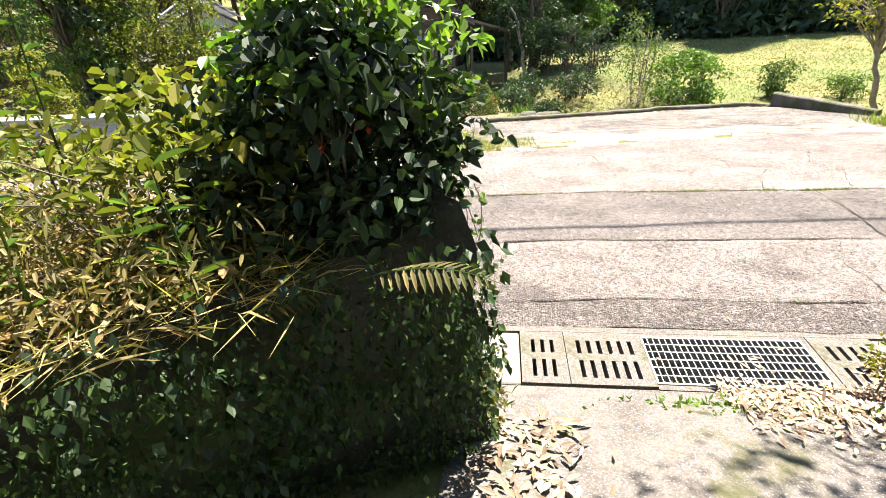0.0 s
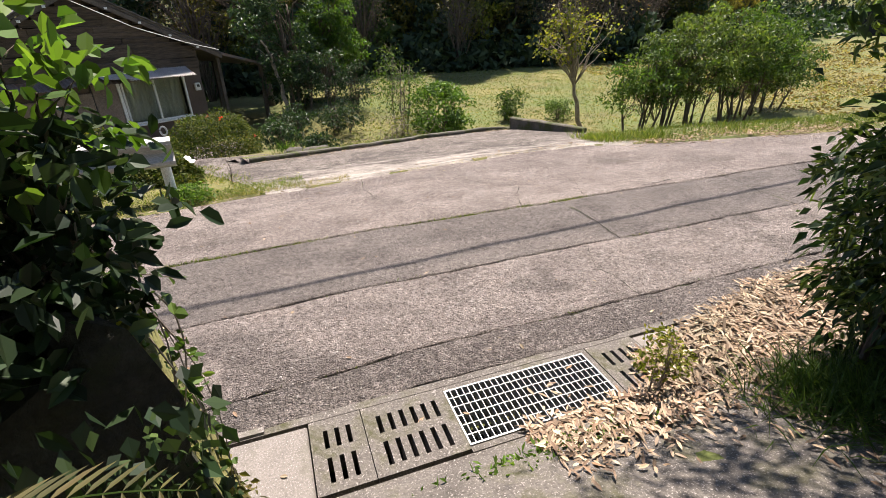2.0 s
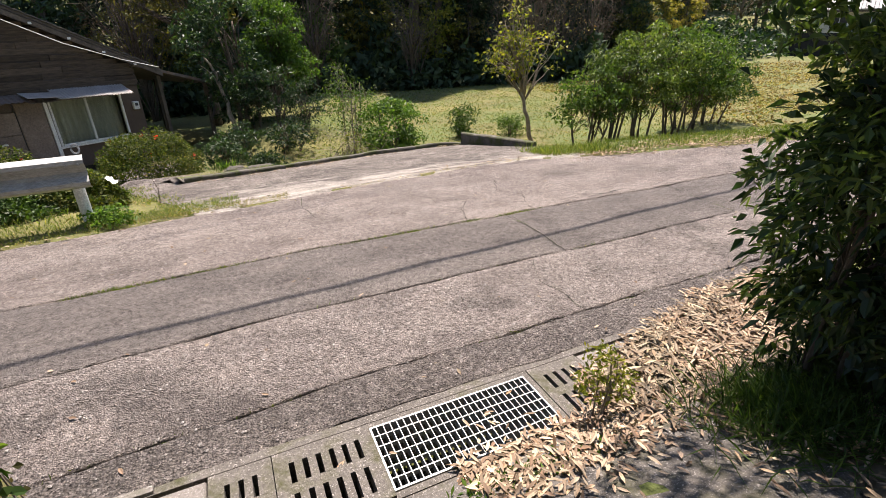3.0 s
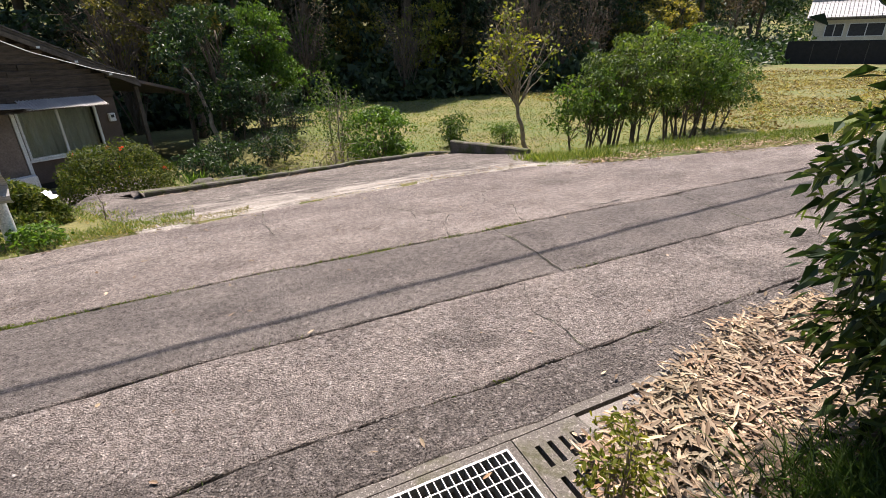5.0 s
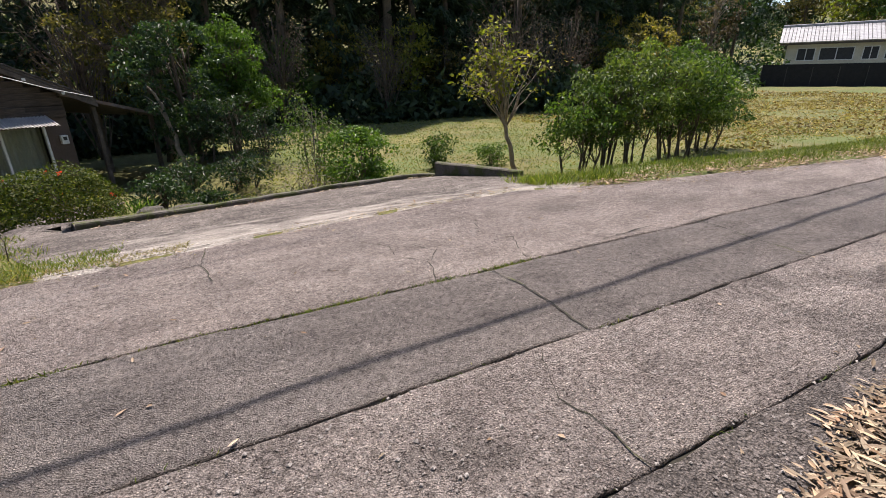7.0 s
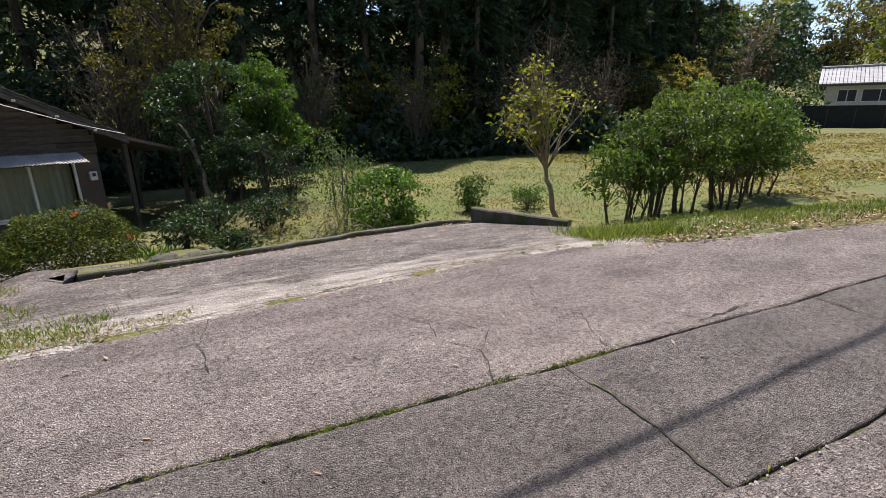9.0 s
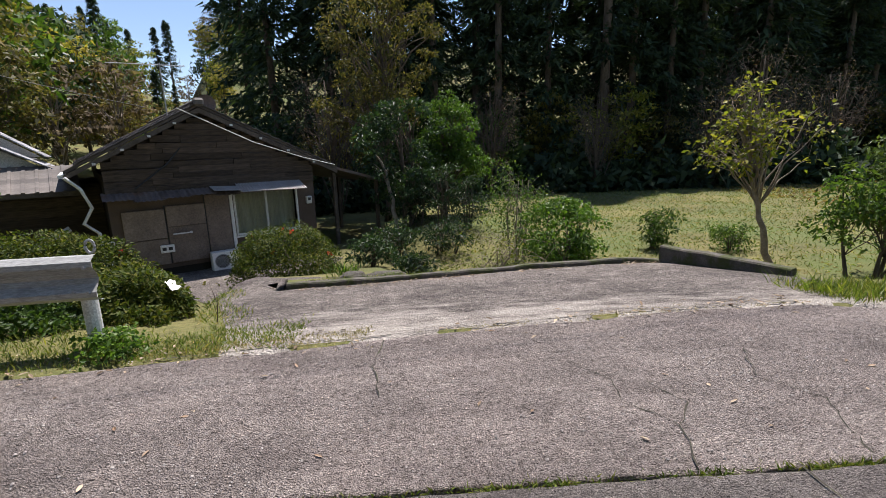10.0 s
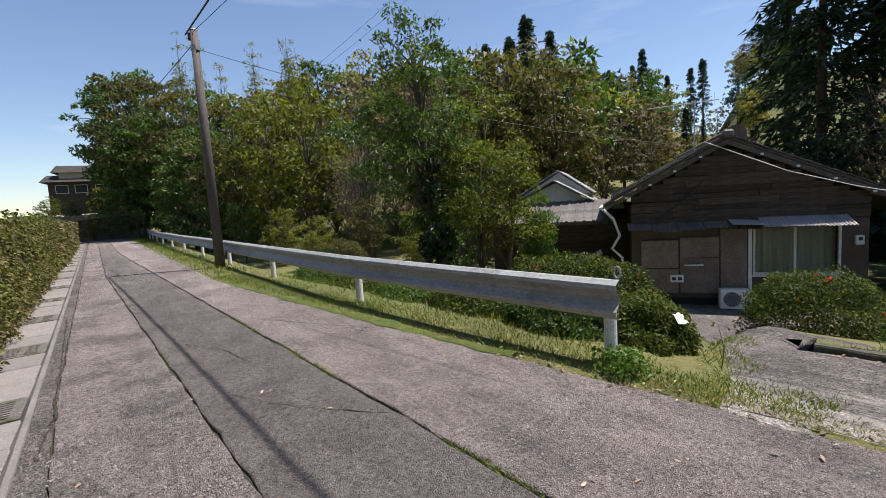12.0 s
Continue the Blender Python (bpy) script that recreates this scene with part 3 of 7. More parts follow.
crack([(2.30, 2.38), (2.36, 2.0), (2.34, 1.66), (2.32, 1.32)], 0.026, 1)
crack([(1.9, 1.25), (1.75, 0.9), (1.80, 0.68), (1.79, 0.41)], 0.013, 2)
crack([(4.84, 2.38), (4.8, 2.1), (4.75, 1.76), (4.72, 1.32)], 0.024, 3)
crack([(1.85, 2.42), (1.95, 2.75), (1.75, 3.0), (1.8, 3.25), (1.6, 3.5)], 0.015, 4)
crack([(1.95, 2.75), (2.1, 2.95), (2.0, 3.2)], 0.015, 5)
crack([(2.7, 2.45), (2.9, 2.9), (2.7, 3.2), (2.9, 3.6)], 0.015, 6)
crack([(0.35, 3.2), (0.28, 3.6), (0.32, 4.05)], 0.016, 7)
crack([(-2.4, 2.2), (-3.0, 1.75), (-3.6, 1.4)], 0.022, 8)
crack([(-6.8, 2.05), (-6.2, 2.4), (-5.2, 2.9), (-4.5, 3.3)], 0.02, 9)
crack([(-4.2, 2.15), (-4.6, 1.7), (-5.2, 1.6), (-6.0, 1.15)], 0.022, 10)
crack([(-1.3, 3.9), (0.4, 4.15), (2.5, 4.42), (4.0, 4.45)], 0.02, 11)
crack([(3.6, 2.45), (4.3, 2.5)], 0.03, 12)
crack([(-3.4, 0.15), (-4.2, 0.2), (-5.4, 0.15), (-9.0, 0.02)], 0.03, 13)

# driveway apron, sloping down from the lane to the house
dv, df = [], []
us, vs_ = np.linspace(0, 1, 46), np.linspace(0, 1, 60)
for v_ in vs_:
    yy = 3.8 + v_ * 9.8
    left = np.interp(yy, [3.8, 4.6, 6, 8, 9.5, 13.6], [-0.85, -1.1, -1.75, -2.4, -4.2, -6.2])
    right = np.interp(yy, [4, 5.2, 5.5, 6.3, 7.5, 7.62, 8.3, 9.5, 13.6], [5.1, 5.3, 5.3, 5.1, 4.4, -0.6, -1.9, -2.2, -1.5])
    lowk = np.interp(yy, [6.6, 7.55], [1, 0])
    for u_ in us:
        xx = left + (right - left) * u_
        ye = float(edge_y(xx))
        y2 = max(yy, ye - 0.1) if yy < 5 else yy
        # the far border follows the kerb
        kerb = 6.80 + 0.17 * (xx + 0.2)
        if -1.3 < xx < 4.5 and yy > 6 and yy < 7.7:
            y2 = min(y2, kerb)
        dv.append((xx, y2, (gz(xx, max(y2, ye)) + 0.012 + 0.004 * math.sin(xx * 5) * math.sin(y2 * 4)) if y2 > ye else -0.03))
for a in range(59):
    for b in range(45):
        i = a * 46 + b
        df.append((i, i + 1, i + 47, i + 46))
driveway = mesh_ob("driveway", dv, df, M["drive"], smooth=True)
tagged(driveway, "rough pale concrete driveway sloping down to the house", "driveway", kind="structure")


# mossy concrete kerb round the driveway
def swept(points, w, h, z_of, name, material, parent=None, label="", jitter=0.006, seed=3, step=0.2):
    """A low bar of section w x h along points on the plan, set on z_of(x, y)."""
    r = random.Random(seed)
    pts = []
    for (ax, ay), (bx, by) in zip(points, points[1:]):
        k = max(1, int(math.hypot(bx - ax, by - ay) / step))
        pts += [(ax + (bx - ax) * i / k, ay + (by - ay) * i / k) for i in range(k)]
    pts.append(points[-1])
    v, f = [], []
    for i, (x, y) in enumerate(pts):
        x2, y2 = pts[min(i + 1, len(pts) - 1)]
        x1, y1 = pts[max(i - 1, 0)]
        dl = math.hypot(x2 - x1, y2 - y1)
        nx, ny = -(y2 - y1) / dl, (x2 - x1) / dl
        z = z_of(x, y)
        hw = w / 2 + r.gauss(0, jitter)
        hh = h + r.gauss(0, jitter)
        for s, zz in ((-1, -0.3), (-1, hh - 0.02), (-0.8, hh), (0.8, hh), (1, hh - 0.02), (1, -0.3)):
            v.append((x + nx * hw * s, y + ny * hw * s, z + zz))
        if i:
            o = (i - 1) * 6
            f += [(o + j, o + j + 1, o + 7 + j, o + 6 + j) for j in range(5)]
    f += [(0, 1, 2, 3, 4, 5), tuple(len(v) - 6 + j for j in range(6))[::-1]]
    return mesh_ob(name, v, f, material, parent, label)


KERB = [(-1.15, 6.72), (0.9, 7.02), (3.2, 7.4), (4.15, 7.62), (4.4, 7.56)]
kerb = swept(KERB, 0.11, 0.075, lambda x, y: gz(x, min(y, 6.75 + 0.17 * (x + 0.2))), "kerb", M["kerb"])
tagged(kerb, "low mossy concrete kerb edging the driveway", "kerb", kind="structure")
kerb = swept([(4.4, 7.5), (4.72, 6.9), (5.05, 6.2), (5.2, 5.9)], 0.16, 0.3, lambda x, y: -0.42, "kerb", M["kerb"], seed=5)
tagged(kerb, "taller dark mossy kerb closing the driveway corner", "kerb", kind="structure")

# ---- guard rail ----
RAIL = [(-1.82, 4.22), (-4.0, 3.98), (-6.5, 3.78), (-11.5, 3.66), (-17, 3.56), (-24, 3.4), (-34, 3.3), (-46, 3.5)]


def along(points, s):
    for (ax, ay), (bx, by) in zip(points, points[1:]):
        d = math.hypot(bx - ax, by - ay)
        if s <= d:
            return ax + (bx - ax) * s / d, ay + (by - ay) * s / d, (bx - ax) / d, (by - ay) / d
        s -= d
    return points[-1][0], points[-1][1], -1.0, 0.0


guard = empty("guard_rail", label="weathered grey steel guard rail on white posts beside the lane", category="guard rail")
# W section: offset towards the road (south), height
PROFILE = [(0.0, 0.744), (-0.025, 0.742), (-0.078, 0.705), (-0.082, 0.665), (-0.03, 0.61), (-0.012, 0.568), (-0.03, 0.526), (-0.082, 0.471), (-0.078, 0.431), (-0.025, 0.396), (0.0, 0.394)]


def beam(s0, s1):
    v, f = [], []
    st = np.linspace(s0, s1, max(2, int((s1 - s0) / 0.5) + 1))
    k = len(PROFILE)
    for i, s in enumerate(st):
        x, y, dx, dy = along(RAIL, s)
        nx, ny = -dy, dx
        if ny > 0:
            nx, ny = -nx, -ny
        base = 0.0
        for t_ in (0, 1):
            for o, z in PROFILE:
                o2 = -o + (0.004 if t_ else 0)
                v.append((x + nx * o2, y + ny * o2, z + base))
    n2 = 2 * k
    for i in range(len(st) - 1):
        for t_ in (0, 1):
            for j in range(k - 1):
                a = i * n2 + t_ * k + j
                f.append((a, a + 1, a + n2 + 1, a + n2))
        f.append((i * n2, i * n2 + k, (i + 1) * n2 + k, (i + 1) * n2))
    return v, f


s = 0.0
while s < 44:
    v, f = beam(s - (0.06 if s else 0), s + 4.33)
    mesh_ob("beam", v, f, M["rail"], guard)
    s += 4.33
post_mesh = None
for i in range(11):
    s = 0.14 + i * 4.33
    x, y, dx, dy = along(RAIL, s)
    y += 0.03
    zg = gz(x, y) - 0.3
    if post_mesh is None:
        v, f = tube([(0, 0, -0.6), (0, 0, 0.40)], [0.057, 0.057], 16)
        ob = mesh_ob("post", v, f, M["post"], guard, "round white painted steel post", smooth=False)
        post_mesh = ob.data
    else:
        ob = new("post", post_mesh)
        ob.parent = guard
    ob.location = (x, y + 0.03, 0.02)
    bx = tube([(0, 0, 0.40), (0, 0, 0.70)], [0.057, 0.057], 12)
    up = mesh_ob("post_head", *bx, M["rail"], guard)
    up.location = (x, y + 0.03, 0.02)
    for zz in (0.66, 0.48):
        bt = mesh_ob("bolt", *tube([(0, 0, 0), (0, -0.018, 0)], [0.016, 0.012], 8), M["steel"], guard)
        bt.location = (x, y - 0.105, zz)
# lifting loop on the end post
ring = [(-1.87 - 0.0 + 0.034 * math.cos(a), 4.25, 0.80 + 0.05 * math.sin(a)) for a in np.linspace(0, 2 * math.pi, 17)]
mesh_ob("loop", *tube(ring, [0.011] * 17, 6), M["steel"], guard, "galvanised loop on the end post")
for xx, zz in ((-1.86, 0.66), (-1.86, 0.47), (-1.98, 0.66), (-2.0, 0.47)):
    bt = mesh_ob("bolt", *tube([(0, 0, 0), (0, -0.02, 0)], [0.017, 0.013], 8), M["steel"], guard)
    bt.location = (xx, 4.14, zz)

# ---- utility pole and wires ----
upole = empty("utility_pole", pose(-14.3, 3.27, 0.0, 0, -1.0, 0), label="brown wooden utility pole beside the guard rail", category="utility pole")
mesh_ob("shaft", *tube([(0, 0, -0.4), (0, 0, 3.6), (0, 0, 6.7)], [0.14, 0.12, 0.10], 14), M["pole"], upole, smooth=True)
mesh_ob("band", *tube([(0, 0, 6.15), (0, 0, 6.28)], [0.125, 0.125], 14), M["steel"], upole)
mesh_ob("insulator", *tube([(0, -0.12, 6.42), (0, -0.12, 6.49), (0, -0.12, 6.61)], [0.05, 0.035, 0.05], 10), M["dark"], upole)
mesh_ob("cap", *tube([(0, 0, 6.7), (0, 0, 6.75)], [0.105, 0.06], 14), M["steel"], upole)


def wire(a, b, sag, r, label):
    pts = [Vector(a).lerp(Vector(b), t) - Vector((0, 0, sag * 4 * t * (1 - t))) for t in np.linspace(0, 1, 25)]
    ob = mesh_ob("power_cable", *tube(pts, [r] * 25, 5), M["cable"])
    return tagged(ob, label, "cable")


wire((-14.4, 3.05, 6.55), (13, 5.12, 7.9), 0.25, 0.022, "thick black overhead cable above the lane")
wire((-14.4, 3.2, 6.6), (12, 9.0, 9.5), 0.3, 0.008, "thin overhead wire from the pole")
wire((-14.4, 3.3, 6.2), (-5.9, 13.0, 2.6), 0.35, 0.007, "thin service wire running to the house")
wire((-14.4, 3.2, 6.3), (-60, 0.5, 9.5), 0.4, 0.012, "overhead wire running on along the lane")
wire((-40, 14.0, 11.5), (14, 8.0, 9.5), 0.6, 0.007, "overhead wire crossing the sky")
wire((-40, 14.6, 11.5), (14, 8.6, 9.5), 0.6, 0.007, "overhead wire crossing the sky")

# ---- house ----
UH = Vector((0.827, 0.562, 0)).normalized()
NH = Vector((UH.y, -UH.x, 0))
HOUSE = Matrix(((UH.x, -NH.x, 0, -4.39), (UH.y, -NH.y, 0, 13.79), (0, 0, 1, 0), (0, 0, 0, 1)))
# local axes: x along the front wall, y into the house, z up
house = empty("house", HOUSE, label="old single-storey timber house with weathered boards and a tiled gable roof", category="house")
ZB, ZE = -1.62, 0.55
DEPTH = 8.5
AP = (-0.64, 2.62)


def hpart(name, bm, mat, label="", parent=None):
    return part(name, bm, mat, parent or house, label)


# walls with the window opening
hpart("wall", boxbm(-2.85, 0, ZB + 0.2, -0.03, 0.12, ZE), M["plaster"])
hpart("wall", boxbm(1.77, 0, ZB + 0.2, 2.3, 0.12, ZE), M["plaster"])
hpart("wall", boxbm(-0.03, 0, ZB + 0.2, 1.77, 0.12, -0.81), M["plaster"])
hpart("wall", boxbm(-0.03, 0, 0.41, 1.77, 0.12, ZE), M["plaster"])
hpart("side_wall", boxbm(2.18, 0.12, ZB + 0.2, 2.3, DEPTH, 1.0), M["plaster"])
hpart("side_wall", boxbm(-2.85, 0.12, ZB + 0.2, -2.73, DEPTH, 1.0), M["board"])
hpart("back_wall", boxbm(-2.73, DEPTH - 0.12, ZB + 0.2, 2.18, DEPTH, 1.0), M["board"])
# foundation coloured near black, the shade below the walls put into its colour
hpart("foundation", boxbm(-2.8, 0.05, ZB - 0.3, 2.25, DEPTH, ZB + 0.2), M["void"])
hpart("inner_floor", boxbm(-2.7, 0.15, -0.95, 2.15, DEPTH - 0.15, -0.9), M["board"])


def gable_z(u):
    return AP[1] - (u - AP[0]) * 0.475 if u > AP[0] else AP[1] - (AP[0] - u) * 0.525


# gable clapboards, each its own board
r = random.Random(4)
z = ZE
while z < AP[1] - 0.25:
    top = z + 0.15
    u0 = max(-2.85, AP[0] - (AP[1] - 0.12 - top) / 0.525)
    u1 = min(2.3, AP[0] + (AP[1] - 0.12 - top) / 0.475)
    cuts = [u0] + sorted(c for c in (r.uniform(-2.2, -0.6), r.uniform(-0.3, 1.6)) if u0 + 0.3 < c < u1 - 0.3) + [u1]
    for a, b in zip(cuts, cuts[1:]):
        ob = hpart("board", boxbm(a + 0.006, -0.035, 0, b - 0.006, 0.006, 0.165), M["board"])
        ob.matrix_local = pose(0, -0.02 + r.uniform(-0.008, 0.008), z + r.uniform(-0.012, 0.012), 10 + r.uniform(-3.5, 3.5), r.uniform(-0.8, 0.8), 0)
    z = top
bm = bmesh.new()
vs4 = [bm.verts.new(q) for q in ((-2.85, 0.05, ZE), (2.3, 0.05, ZE), (2.3, 0.05, gable_z(2.3) - 0.1), (AP[0], 0.05, AP[1] - 0.08), (-2.85, 0.05, gable_z(-2.85) - 0.1))]
bm.faces.new(vs4)
hpart("gable_backing", bm, M["board"])

# roof: two slopes of tile courses, bargeboards, purlin ends, ridge
OV = 0.22


def slope(u_from, u_to, k, name):
    pm = empty(name)
    pm.parent = house
    ln = abs(u_to - u_from)
    sgn = 1 if u_to > u_from else -1
    rows = int(ln / 0.27)
    bm = bmesh.new()
    za = gable_z(u_from)
    q = [(u_from, -OV, za), (u_to, -OV, za - ln * k), (u_to, DEPTH + 0.4, za - ln * k), (u_from, DEPTH + 0.4, za)]
    lo = [bm.verts.new(Vector(p_)) for p_ in q]
    hi = [bm.verts.new(Vector(p_) + Vector((0, 0, 0.07))) for p_ in q]
    bm.faces.new(lo), bm.faces.new(hi[::-1])
    for i in range(4):
        bm.faces.new((lo[i], lo[(i + 1) % 4], hi[(i + 1) % 4], hi[i]))
    part("roof_deck", bm, M["fascia"], pm)
    me = None
    for i in range(rows):
        u = u_from + sgn * (i + 0.5) * 0.27
        bm = bmesh.new()
        cols = 28
        w = (DEPTH + 0.9 + OV - 0.45) / cols
        for c in range(cols):
            y0 = -OV - 0.03 + c * w
            box(bm, -0.155, y0 + 0.004, 0.0, 0.155, y0 + w - 0.004, 0.022)
            box(bm, -0.155, y0 + w - 0.06, 0.02, 0.155, y0 + w - 0.01, 0.045)
        ob = part("tile_course", bm, M["tile"], pm) if me is None else new("tile_course", me)
        me = ob.data
        ob.parent = pm
        ob.matrix_local = pose(u, 0, za - abs(u - u_from) * k + 0.085, 0, math.degrees(math.atan(k)) * sgn + (-3 if sgn < 0 else 3), 0)
    # bargeboard on the gable edge
    bm = bmesh.new()
    pts = [(u_from, za - 0.02), (u_to, za - ln * k - 0.02), (u_to, za - ln * k - 0.13), (u_from, za - 0.15)]
    f0 = [bm.verts.new((a, -OV - 0.035, b)) for a, b in pts]
    f1 = [bm.verts.new((a, -OV, b)) for a, b in pts]
    bm.faces.new(f0), bm.faces.new(f1[::-1])
    for i in range(4):
        bm.faces.new((f0[i], f0[(i + 1) % 4], f1[(i + 1) % 4], f1[i]))
    part("bargeboard", bm, M["fascia"], pm, "weathered grey bargeboard")
    for i in range(1, 5):
        u = u_from + sgn * ln * i / 5
        zz = za - abs(u - u_from) * k
        part("purlin_end", boxbm(u - 0.05, -OV + 0.0, zz - 0.14, u + 0.05, 0.06, zz - 0.02), M["fascia"], pm)
        part("purlin_cap", boxbm(u - 0.035, -OV - 0.062, zz - 0.13, u + 0.035, -OV - 0.04, zz - 0.08), M["frame"], pm, "pale purlin end cap")
    return pm


slope(AP[0], 3.0, 0.475, "roof")
slope(AP[0], -3.55, 0.525, "roof")
bm = bmesh.new()
for i in range(26):
    box(bm, AP[0] - 0.13, -OV - 0.1 + i * 0.36, AP[1] + 0.08, AP[0] + 0.13, -OV + 0.25 + i * 0.36, AP[1] + 0.15 + 0.006 * (i % 2), bev=0.03)
hpart("ridge_cap", bm, M["tile"], "thick ridge tiles")
bm = bmesh.new()
box(bm, AP[0] - 0.13, -OV - 0.2, AP[1] + 0.0, AP[0] + 0.13, -OV - 0.1, AP[1] + 0.2, bev=0.05)
hpart("ridge_end_tile", bm, M["tile"])


def corrugated(u0, u1, y0, z0, y1, z1, pitch=0.075, amp=0.014):
    n_ = int((u1 - u0) / (pitch / 6))
    v, f = [], []
    for i in range(n_ + 1):
        u = u0 + (u1 - u0) * i / n_
        w = amp * math.sin((u - u0) / pitch * 2 * math.pi)
        v += [(u, y0, z0 + w), (u, y1, z1 + w), (u, y0, z0 + w - 0.004), (u, y1, z1 + w - 0.004)]
        if i:
            a = (i - 1) * 4
            f += [(a, a + 1, a + 5, a + 4), (a + 2, a + 3, a + 7, a + 6), (a + 1, a + 3, a + 7, a + 5)]
    return v, f


rr = random.Random(9)
u = 0.05
for i in range(3):
    v, f = corrugated(u, u + 0.66, 0.0, 0.66 - 0.005 * i, -0.6, 0.44 + rr.uniform(-0.03, 0.03))
    mesh_ob("awning_sheet", v, f, M["tin"], house, "pale corrugated awning sheet")
    u += 0.58
u = -2.95
for i in range(5):
    v, f = corrugated(u, u + 0.66, 0.0, 0.60, -0.5, 0.42 + rr.uniform(-0.04, 0.03), 0.12, 0.008)
    mesh_ob("pent_roof_sheet", v, f, M["tin_dark"], house, "rusty pent roof sheet")
    u += 0.60
ob = hpart("loose_sheet", boxbm(-0.62, -0.55, 0.50, 0.08, 0.0, 0.507), M["tin"])
ob.matrix_local = pose(0, 0, 0.08, 9, 3, 0)
hpart("awning_batten", boxbm(0.0, -0.55, 0.40, 1.8, -0.51, 0.43), M["fascia"])

# window
win = empty("window")
win.parent = house
for a in ((-0.03, -0.03, -0.81, 0.02, 0.06, 0.41), (1.72, -0.03, -0.81, 1.77, 0.06, 0.41), (0.02, -0.03, 0.36, 1.72, 0.06, 0.41), (0.02, -0.035, -0.81, 1.72, 0.06, -0.76), (0.83, -0.02, -0.76, 0.88, 0.05, 0.36)):
    part("window_frame", boxbm(*a, bev=0.006), M["frame"], win)
for a, b in ((0.02, 0.83), (0.88, 1.72)):
    ob = part("pane", boxbm(a, 0.02, -0.76, b, 0.026, 0.36), M["glass"], win)
    ob.visible_shadow = False
part("window_sill", boxbm(-0.08, -0.07, -0.86, 1.82, 0.0, -0.813, bev=0.005), M["frame"], win)
bm = bmesh.new()
kk = 60
prev = None
for i in range(kk + 1):
    u = 0.0 + 1.75 * i / kk
    yy = 0.24 + 0.02 * math.sin(i * 1.3)
    a, b = bm.verts.new((u, yy, -0.85)), bm.verts.new((u, yy, 0.45))
    if prev:
        bm.faces.new((prev[0], a, b, prev[1]))
    prev = (a, b)
part("curtain", bm, M["curtain"], win, "dusty beige curtain behind the glass")
hpart("door_post", boxbm(-0.14, -0.06, ZB + 0.25, -0.06, 0.0, 0.42), M["frame"], "white vertical batten")
# old entrance panels
for a, b, z0, z1, tilt in ((-2.62, -1.72, -0.62, 0.12, 2.5), (-1.68, -0.78, -0.35, 0.18, 1.0), (-1.68, -0.78, -1.3, -0.36, 0), (-0.75, -0.16, -1.3, 0.38, 0), (-2.62, -1.72, -1.3, -0.64, 0)):
    ob = hpart("wall_panel", boxbm(a, -0.05, z0, b, -0.004, z1, bev=0.006), M["panel"])
    ob.matrix_local = pose(0, 0, 0, 0, 0, 0) @ Matrix.Translation((0, -0.012 * tilt, 0))
hpart("panel_gap", boxbm(-1.72, -0.03, -1.3, -1.68, -0.002, 0.2), M["dark"])
hpart("panel_gap", boxbm(-0.78, -0.03, -1.3, -0.75, -0.002, 0.36), M["dark"])
hpart("towel_bar", boxbm(-1.6, -0.16, -0.55, -1.15, -0.13, -0.52), M["frame"])
hpart("bar_arm", boxbm(-1.2, -0.13, -0.56, -1.15, -0.05, -0.51), M["frame"])
# drain pipe
hpart("gutter", boxbm(-3.66, -OV, 1.0, -3.54, DEPTH, 1.08), M["frame"])
mesh_ob("drain_pipe", *tube([(-3.55, -0.3, 1.02), (-3.3, -0.25, 0.75), (-3.15, -0.2, 0.3), (-3.35, -0.2, -0.05), (-3.1, -0.2, -0.3), (-3.1, -0.2, -1.5)], [0.038] * 6, 8), M["frame"], house, "grey drain pipe")
# lean-to on the east side
hpart("lean_to_roof", boxbm(2.3, -0.2, 0.62, 4.9, 6, 0.7), M["tin_dark"]).matrix_local = Matrix.Translation((0, 0, 1.7)) @ pose(0, 0, 0, 0, 16, 0) @ Matrix.Translation((0, 0, -0.6))
for uu, vv_ in ((3.0, 0.1), (4.5, 0.1), (4.5, 3), (3.0, 3.0)):
    hpart("lean_to_post", boxbm(uu, vv_, ZB - 0.3, uu + 0.1, vv_ + 0.1, 0.75), M["fascia"])
# west annex with white gables
annex = empty("annex", HOUSE @ Matrix.Translation((-5.2, 2.2, 0)), label="small outbuilding with grey tiled roof and white gable", category="outbuilding")
part("wall", boxbm(-2.0, 0, ZB - 0.2, 2.33, 5, 0.75), M["board"], annex)
for k_ in range(9):
    ob = part("board", boxbm(-2.02, -0.03, 0, 2.33, -0.004, 0.26), M["board"], annex)
    ob.matrix_local = pose(0, -0.01, ZB + 0.05 + k_ * 0.25, 5, 0, 0)
for i in range(6):
    bm = bmesh.new()
    for c in range(15):
        box(bm, -2.15 + c * 0.27, -0.15, 0, -1.9 + c * 0.27, 0.15, 0.035)
        box(bm, -1.95 + c * 0.27, -0.15, 0.03, -1.88 + c * 0.27, 0.15, 0.06)
    ob = part("lower_tile_course", bm, M["tile"], annex)
    ob.matrix_local = pose(0, -0.55 + i * 0.25, 0.66 + i * 0.1, 24, 0, 0)
part("eave_board", boxbm(-2.15, -0.72, 0.52, 2.0, -0.68, 0.62), M["fascia"], annex)
part("rafter_tie", boxbm(-2.0, -0.6, 0.50, 2.0, 0.0, 0.55), M["fascia"], annex)
